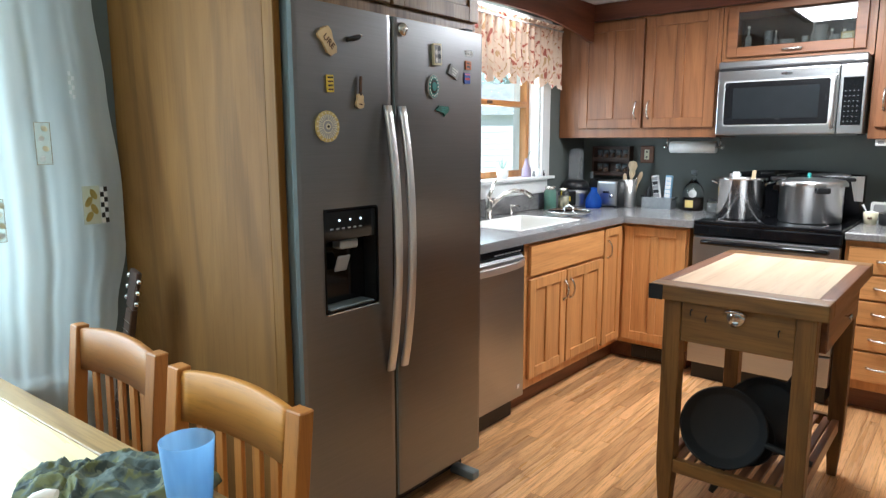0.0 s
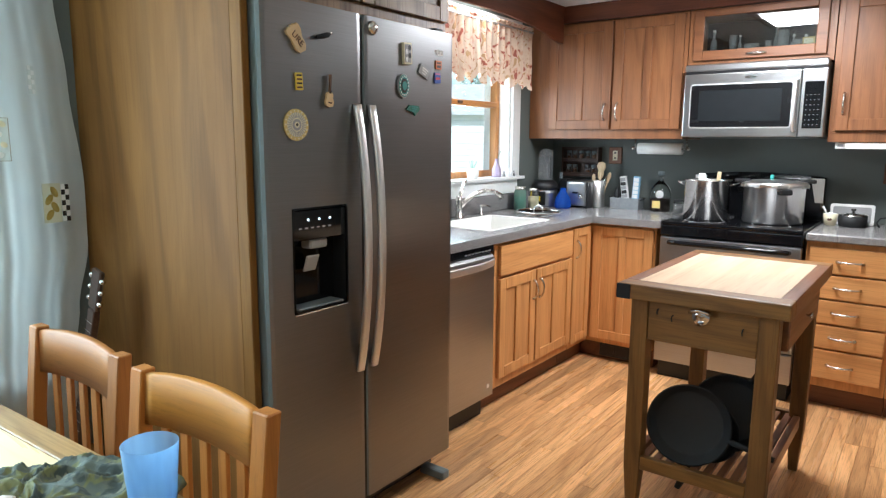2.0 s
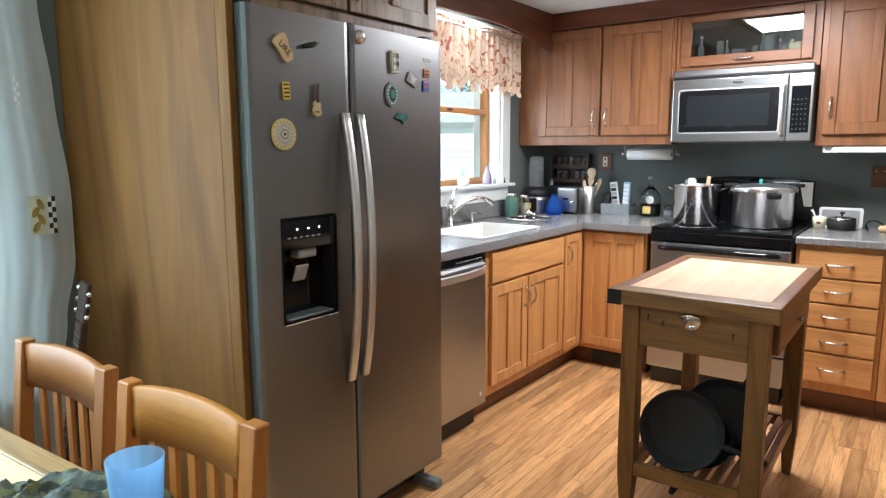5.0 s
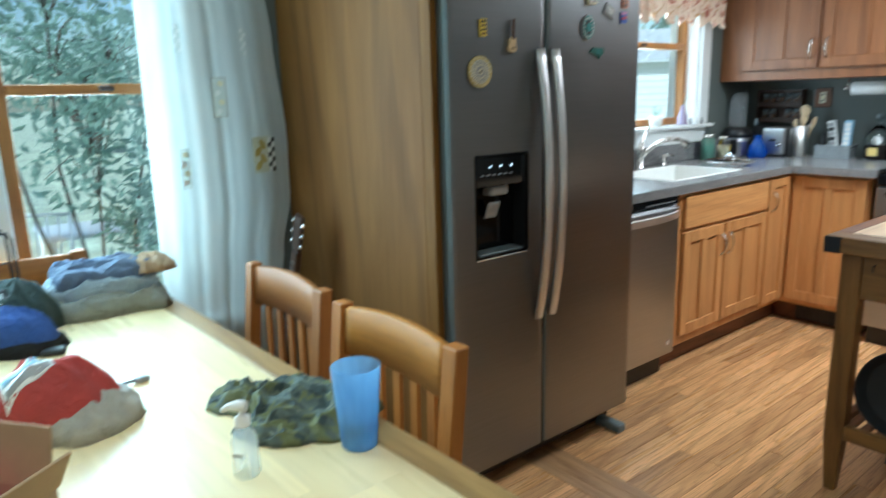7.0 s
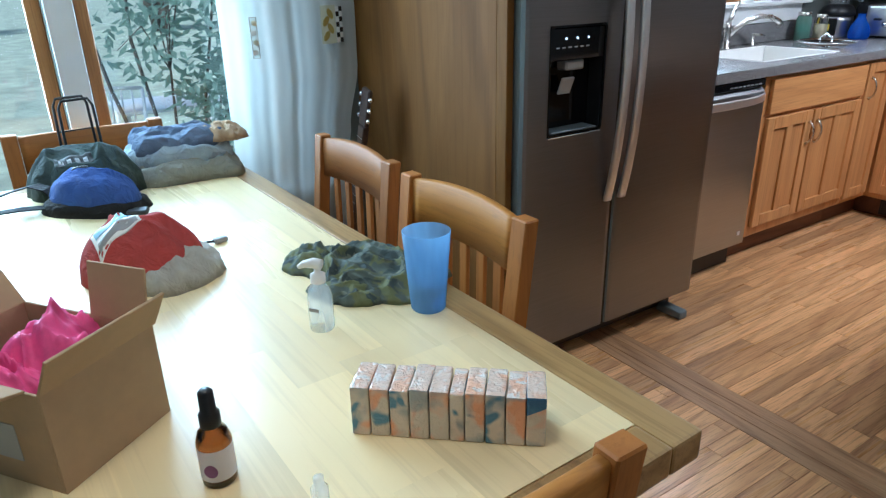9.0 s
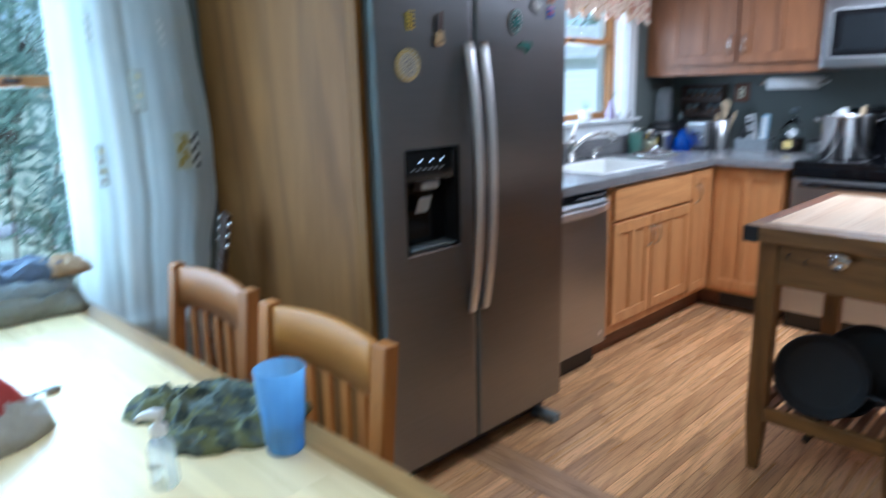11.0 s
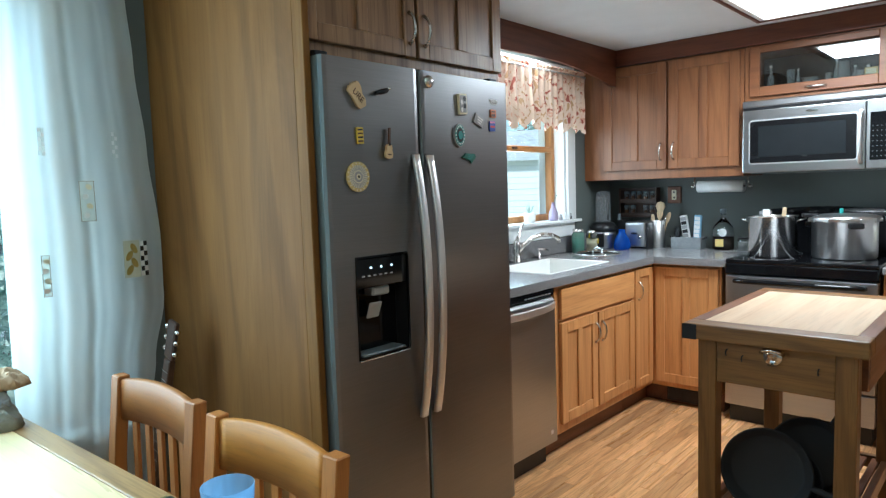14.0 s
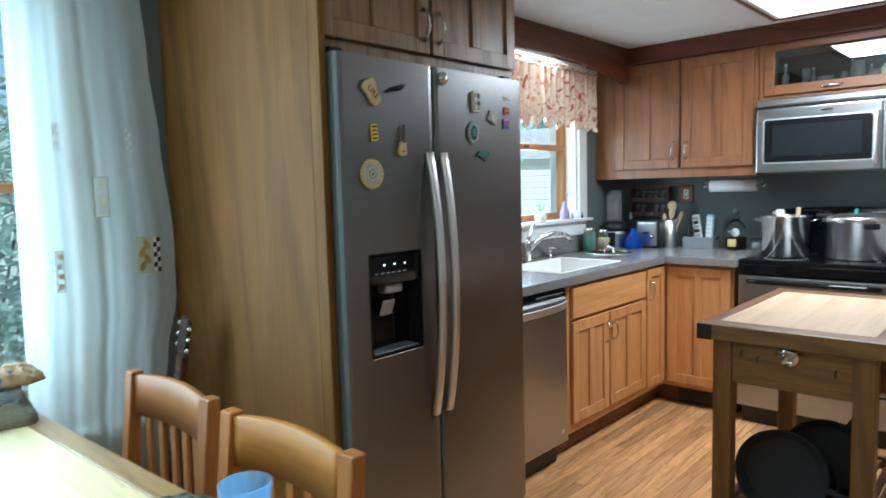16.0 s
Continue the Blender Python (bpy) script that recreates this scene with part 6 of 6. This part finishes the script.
structure("trim_mullion", box(B(), (WX + .001, -4.332, DZ0 + .02), (WX + .016, -4.248, DZ1 + .06), .003), M_white, "white painted mullion between the windows", "trim")
structure("window_stool", box(B(), (WX - .04, -5.18, DZ0 - .022), (WX + .05, -3.42, DZ0 - .0005), .005), M_white, "white painted window stool in the dining area", "window sill")

# on the sink window stool
SZ = SWZ0 + .0205
c = thing("planter", pose(.01, -1.02, SZ), "small white owl-like planter with a sprig", "planter")
part("pot", lathe(B(), [(0, 0), (.030, 0), (.036, .02), (.037, .06), (.032, .063), (.030, .055), (0, .055)], 22), P["white"], c)
for k in range(5):
    a = k * 1.3
    part("sprig", tube(B(), [(0, 0, .05), (.015 * math.cos(a), .015 * math.sin(a), .08), (.03 * math.cos(a), .03 * math.sin(a), .10 + .008 * k)], [.0025, .0025, .001], 6), M_leaf, c)
c = thing("vase", pose(.015, -.755, SZ), "slim lavender glass bud vase", "vase")
part("glass", lathe(B(), [(0, 0), (.028, 0), (.031, .01), (.029, .05), (.014, .085), (.010, .115), (.013, .118)], 24), P["lavender"], c)
part("stem", tube(B(), [(0, 0, .08), (.005, .012, .14), (.01, .03, .165)], .002, 6), M_leaf, c)
for k, (y, h, col) in enumerate(((-.665, .038, "grey"), (-.60, .055, "white"), (-.545, .042, "black"), (-.50, .05, "white"))):
    c = thing("figurine", pose(.015, y, SZ), "tiny ornament on the window stool", "ornament")
    part("ornament", lathe(B(), [(0, 0), (.012, 0), (.010, h * .4), (.006, h * .6), (.009, h * .8), (0, h)], 14), P[col], c)


def drape(bm, y0, y1, z_top, z_bot, folds, depth, n=140, rows=24, gather=None, right=None, left=None, scallop=None, thick=0.0, seed=1):
    """A hanging cloth along y; folds grow towards the hem."""
    grid = []
    off = Vector((seed * 2.3, seed, 0))
    for r in range(rows + 1):
        v = r / rows
        row = []
        for k in range(n + 1):
            u = k / n
            zb = z_bot + (scallop(u) if scallop else 0)
            z = z_top + (zb - z_top) * v
            ya, yb = (left(v) if left else y0), (right(v) if right else y1)
            ph = u * folds * 2 * math.pi + 1.4 * noise.noise(Vector((u * 5, v * .8, 0)) + off)
            x = depth * (.45 + .55 * v) * (math.sin(ph) + .35 * math.sin(2.3 * ph + 1)) + .02 * noise.noise(Vector((u * 3, v * 2, 4)) + off)
            row.append(bm.verts.new((x, ya + (yb - ya) * u + .25 * depth * math.cos(ph), z)))
        grid.append(row)
    for a, b in zip(grid, grid[1:]):
        for k in range(n):
            bm.faces.new([a[k], a[k + 1], b[k + 1], b[k]]).smooth = True
    return bm


c = thing("sheer_curtain", pose(-.145, .027, 0), "sheer white curtain with appliqued patches", "curtain")
HEM = ((0, -3.392), (.13, -3.374), (.28, -3.346), (.45, -3.318), (.56, -3.322), (.68, -3.37), (.76, -3.396), (1, -3.41))


def right_edge(v):
    """The billowing free edge of the sheer from rod to hem."""
    for (a, ya), (b, yb) in zip(HEM, HEM[1:]):
        if v <= b:
            k = (v - a) / (b - a)
            return ya + (yb - ya) * k * k * (3 - 2 * k)


part("cloth", drape(B(), -3.85, -3.37, 2.12, .10, 4.3, .0036, 170, 48, None, right_edge, lambda v: -3.835 - .02 * v, None, 0, 3), M_sheer, c)
cr = thing("curtain_rod", pose(-.145, -5.1, 2.125), "slim white curtain rod", "curtain rod")
part("rod", tube(B(), [(0, 0, 0), (0, 1.80, 0)], .008, 10), M_white, cr)
for y in (.1, 1.7):
    part("bracket", box(B(), (-.0545, y - .008, -.008), (0, y + .008, .008), .002), M_white, cr)


def patch(y, z, w, h, mat, name="patch", dx=.045):
    part(name, box(B(), (dx, y - w / 2, z - h / 2), (dx + .0012, y + w / 2, z + h / 2)), mat, c, "appliqued cloth patch")


M_patch = translucent("patch_cloth", (.80, .78, .62), .2, .8)
M_lace = translucent("lace_cloth", (.88, .92, .88), .25, .8)
M_motif = translucent("motif_cloth", (.60, .47, .16), .05, .8)
patch(-3.452, 1.145, .058, .135, M_patch)
for r in range(7):
    for k in range(2):
        part("check", box(B(), (.047, -3.421 + k * .013, 1.080 + r * .0185), (.0482, -3.409 + k * .013, 1.097 + r * .0185)), P["black"] if (r + k) % 2 else P["white"], c)
for k in range(4):
    part("leaf_motif", prism(B(), disc(.010, .020), .0475, .0485, "x"), M_motif, c, "", Matrix.Translation((0, -3.462 + .018 * (k % 2), 1.105 + .026 * k)) @ pose(0, 0, 0, 25 if k % 2 else -30, 0, 0))
M_outline = plain("tan_stitching", (.42, .36, .27), .9)
for y, z, w, h in ((-3.59, 1.36, .05, .14), (-3.737, 1.115, .026, .14)):
    patch(y, z, w, h, M_lace)
    for lo, hi in (((y - w / 2, z - h / 2), (y - w / 2 + .0022, z + h / 2)), ((y + w / 2 - .0022, z - h / 2), (y + w / 2, z + h / 2)), ((y - w / 2 + .0024, z - h / 2), (y + w / 2 - .0024, z - h / 2 + .0022)), ((y - w / 2 + .0024, z + h / 2 - .0022), (y + w / 2 - .0024, z + h / 2))):
        part("stitching", box(B(), (.0464, *lo), (.0474, *hi)), M_outline, c, "tan stitched outline")
    for k in range(4):
        part("flower_motif", prism(B(), disc(.011, .009), .0475, .0483, "x"), P["cream"] if k % 2 else P["white"], c, "", Matrix.Translation((0, y - w * .12 * (-1) ** k, z - .05 + k * .033)) @ pose(0, 0, 0, 35 * (-1) ** k, 0, 0))
for y, z in ((-3.485, 1.555), (-3.72, 1.56)):
    for r in range(6):
        for k in range(2):
            part("lace_check", box(B(), (.046, y - .010 + k * .0105, z - .045 + r * .0155), (.0471, y - .001 + k * .0105, z - .032 + r * .0155)), P["white"] if (r + k) % 2 else M_lace, c)

# floral valance over the sink
c = thing("valance_curtain", pose(.075, 0, 0), "ruffled floral cotton valance over the sink window", "curtain")
part("cloth", drape(B(), -1.70, -.445, 2.075, 1.76, 17, .014, 260, 16, None, None, None, lambda u: -.075 * abs(math.cos(u * 5.2 * math.pi)) ** .8 + .08 * math.exp(-((u * 5.2 + .5) % 1 - .5) ** 2 / .012), 0, 7), M_floral, c)
part("header", drape(B(), -1.70, -.445, 2.105, 2.073, 30, .010, 240, 4, None, None, None, None, 0, 9), M_floral, c)
part("rod", tube(B(), [(0, -1.72, 2.072), (0, -.43, 2.072)], .006, 8), M_white, c)
for y in (-1.71, -.44):
    part("rod_end", tube(B(), [(0, y, 2.072), (-.0535, y, 2.072)], .006, 8), M_white, c)
# strip light behind the valance board
c = thing("strip_light", pose(.10, -1.72, CEIL - .055), "fluorescent strip behind the valance board", "light fitting")
part("housing", box(B(), (-.04, 0, .022), (.04, .9, .053), .004), M_white, c)
part("lamp_tube", tube(B(), [(0, .02, .008), (0, .88, .008)], .013, 12), M_strip_glow, c, "lit white tube")

# ---- ceiling light ----
LX0, LX1, LY0, LY1, LZ = 1.265, 1.885, -1.42, -.79, 2.155
c = thing("ceiling_light", pose(0, 0, 0), "large lit fluorescent ceiling panel in a dark oak box", "ceiling light")
part("diffuser", box(B(), (LX0 + .0455, LY0 + .0305, LZ + .004), (LX1 - .0455, LY1 - .0305, LZ + .010)), M_panel_glow, c, "lit prismatic diffuser")
for lo, hi in (((LX0 + .0205, LY0 + .0205, LZ), (LX0 + .045, LY1 - .0205, LZ + .012)), ((LX1 - .045, LY0 + .0205, LZ), (LX1 - .0205, LY1 - .0205, LZ + .012)), ((LX0 + .0455, LY0 + .0205, LZ), (LX1 - .0455, LY0 + .03, LZ + .012)), ((LX0 + .0455, LY1 - .03, LZ), (LX1 - .0455, LY1 - .0205, LZ + .012))):
    part("frame", box(B(), lo, hi, .002), M_white, c, "white inner frame")
for lo, hi, mt in (((LX0, LY0, LZ - .004), (LX1, LY0 + .02, CEIL - .001), M_fascia), ((LX0, LY1 - .02, LZ - .004), (LX1, LY1, CEIL - .001), M_fascia), ((LX0, LY0 + .0205, LZ - .004), (LX0 + .02, LY1 - .0205, CEIL - .001), M_fascia_y), ((LX1 - .02, LY0 + .0205, LZ - .004), (LX1, LY1 - .0205, CEIL - .001), M_fascia_y)):
    part("side_board", box(B(), lo, hi, .003), mt, c, "dark red oak side board")

# ---- added fill lamp over the dining table, never in view ----
c = thing("ceiling_lamp", pose(1.75, -4.50, CEIL), "small round lamp added out of view to light the table", "ceiling light")
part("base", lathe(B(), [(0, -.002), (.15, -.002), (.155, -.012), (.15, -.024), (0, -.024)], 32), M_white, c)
part("shade", lathe(B(), [(.14, -.025), (.135, -.055), (.10, -.085), (.05, -.098), (0, -.1)], 32), M_tube_glow, c, "glowing shade of the added lamp")

# ---- outside ----
GZ = -.35
tagged(part("ground", prism(B(), [(-400, -400), (400, -400), (400, 400), (-400, 400)], GZ - .3, GZ), M_lawn), "pale sunlit lawn around the house", "lawn", "", "structure")


def leaf_cloud(n, lobes, size, seed, bm=None):
    """Many small folded leaves scattered in uneven lobes (x, y, z, radius)."""
    rng = random.Random(seed)
    vs, fs = [], []
    for k in range(n):
        cx, cy, cz, r = lobes[k % len(lobes)]
        d = Vector((rng.gauss(0, 1), rng.gauss(0, 1), rng.gauss(0, 1))).normalized() * r * rng.random() ** .4
        p = Vector((cx, cy, cz)) + d
        a = Vector((rng.gauss(0, 1), rng.gauss(0, 1), rng.gauss(0, .5) - .4)).normalized()
        s = a.orthogonal().normalized() * size * .22
        l = size * rng.uniform(.7, 1.3)
        up = a.cross(s).normalized() * size * .05
        i = len(vs)
        vs += [p, p + a * l * .5 + s + up, p + a * l, p + a * l * .5 - s + up]
        fs += [(i, i + 1, i + 2), (i, i + 2, i + 3)]
    me = bpy.data.meshes.new("leaves")
    me.from_pydata([tuple(v) for v in vs], [], fs)
    me.update()
    return me


def shrub(m, lobes, n, size, seed, label, name="shrub", trunk=.016):
    c = thing(name, m, label, name.split("_")[-1])
    rng = random.Random(seed)
    bm = B()
    for k, (x, y, z, r) in enumerate(lobes):
        bx_, by_ = rng.uniform(-.12, .12), rng.uniform(-.12, .12)
        mid = (x * .45 + rng.uniform(-.1, .1), y * .45 + rng.uniform(-.1, .1), z * .5)
        tube(bm, [(bx_, by_, 0), mid, (x * .85, y * .85, z * .85), (x, y, z)], [trunk, trunk * .65, trunk * .4, trunk * .2], 6)
        for q in range(4):
            d = Vector((rng.gauss(0, 1), rng.gauss(0, 1), rng.gauss(.3, .7))).normalized() * r
            tube(bm, [(x * .8, y * .8, z * .8), (x + d.x * .5, y + d.y * .5, z + d.z * .35), (x + d.x, y + d.y, z + d.z)], [trunk * .35, trunk * .22, trunk * .1], 5)
    part("branches", bm, M_bark, c)
    me = leaf_cloud(n, lobes, size, seed + 1)
    me.materials.append(M_leaf)
    ob = new("foliage", me)
    ob.parent = c
    tagged(ob, "", "", "", "stuff")
    return c


shrub(pose(-1.75, -3.75, GZ), [(0, .1, 1.5, .45), (-.1, .5, 2.0, .5), (.1, -.45, 2.25, .5), (-.3, 0, 2.7, .55), (.15, .55, 1.25, .35), (0, .9, 2.6, .5), (.1, .35, 1.0, .3)], 2600, .085, 11, "leafy broadleaf shrub close outside the window")
shrub(pose(-2.3, -5.2, GZ), [(0, .2, 2.3, .5), (-.1, -.3, 2.0, .5), (.1, .5, 2.8, .5), (-.2, .1, 3.0, .6), (0, -.7, 2.6, .5)], 2200, .085, 23, "leafy broadleaf shrub outside the window")
shrub(pose(-7.2, 5.2, GZ), [(0, 0, 2.5, .6), (-.2, .5, 2.2, .5), (.1, -.5, 2.8, .5)], 1200, .09, 31, "leafy shrub outside the sink window")
for k, (x, y, s) in enumerate(((-24, -17, .75), (-28, -8, .8), (-25, 1, .7), (-29, 9, .85), (-24, 18, .75), (-17, 26, .8), (-10, 29, .75))):
    shrub(pose(x, y, GZ), [(0, 0, 4.6 * s, 1.9), (1.0, .9, 3.4 * s, 1.4), (-.9, -1.0, 3.6 * s, 1.5), (.4, -1.1, 5.6 * s, 1.4), (-.4, 1.1, 5.4 * s, 1.5), (.2, .3, 2.4, 1.2)], 1500, .34, 41 + k, "full leafy tree beyond the lawn", "tree", .16)

c = thing("garden_shed", pose(-9.0, 13.0, GZ, 0, 0, 25), "pale sided outbuilding with a roof coloured pale for glare", "shed")
for k in range(14):
    part("siding_board", box(B(), (-1.6, -1.2 - .012 * (k % 2), .1 + k * .17), (1.6, 1.2, .265 + k * .17), .004), M_white, c)
# roof colour lifted to stand in for glare outside the sink window
part("roof", prism(B(), [(-1.5, 2.45), (0, 3.3), (1.5, 2.45), (1.5, 2.55), (0, 3.42), (-1.5, 2.55)], -1.85, 1.85, "x"), plain("shingle_lifted", (.52, .54, .55), .9, 0, .2, 8, .3), c, "shingles coloured pale for outdoor glare")
part("corner_board", box(B(), (-1.62, -1.235, 0), (-1.50, -1.21, 2.5)), M_greyside, c)
c = thing("garden_table", pose(-3.7, -3.3, GZ), "white metal garden table on the lawn", "table")
part("top", box(B(), (-.35, -.45, .70), (.35, .45, .73), .006), M_white, c)
for x in (-.3, .3):
    for y in (-.4, .4):
        part("leg", tube(B(), [(x, y, 0), (x, y, .70)], .018, 8), M_white, c)


def garden_chair(m):
    c = thing("garden_chair", m, "white metal garden chair on the lawn", "chair", "garden chairs")
    part("seat", box(B(), (-.22, -.22, .41), (.22, .22, .44), .006), M_white, c)
    for x in (-.2, .2):
        part("back_post", tube(B(), [(x, .2, 0), (x, .21, .45), (x, .27, .92)], .014, 8), M_white, c)
        part("leg", tube(B(), [(x, -.2, 0), (x, -.2, .41)], .014, 8), M_white, c)
    part("top_rail", tube(B(), [(-.2, .27, .92), (.2, .27, .92)], .014, 8), M_white, c)
    for k in range(4):
        x = -.12 + k * .08
        part("slat", tube(B(), [(x, .21, .44), (x, .268, .92)], .008, 6), M_white, c)
    return c


g = garden_chair(pose(-3.1, -3.9, GZ, 0, 0, 60))
copy_thing(g, pose(-4.3, -2.6, GZ, 0, 0, -70))

# ---- floor boards ----
FLOOR = bpy.data.objects["floor"]
rng = random.Random(21)
BW = .0575


def boards(x0, x1, y0, y1):
    x = x0
    while x < x1 - .001:
        y = y0 - rng.uniform(0, .7)
        while y < y1:
            ln = rng.choice((.45, .6, .75, .95, 1.2))
            a, b = max(y, y0), min(y + ln, y1)
            if b - a > .03:
                part("floor_board", box(B(), (x + .0006, a + .0006, -.0035), (x + BW - .0006, b - .0006, rng.uniform(-.0004, 0)), .0006), M_floor, FLOOR)
            y += ln
        x += BW


boards(.55, .55 + BW * 40, -2.685, -.545)
boards(.70, .70 + BW * 34, -3.95, -2.845)
for y in (-2.844, -2.79, -2.737):
    part("threshold_board", box(B(), (.30, y + .0005, -.0035), (3.2, y + .052, 0), .0006), M_floor_x, FLOOR)
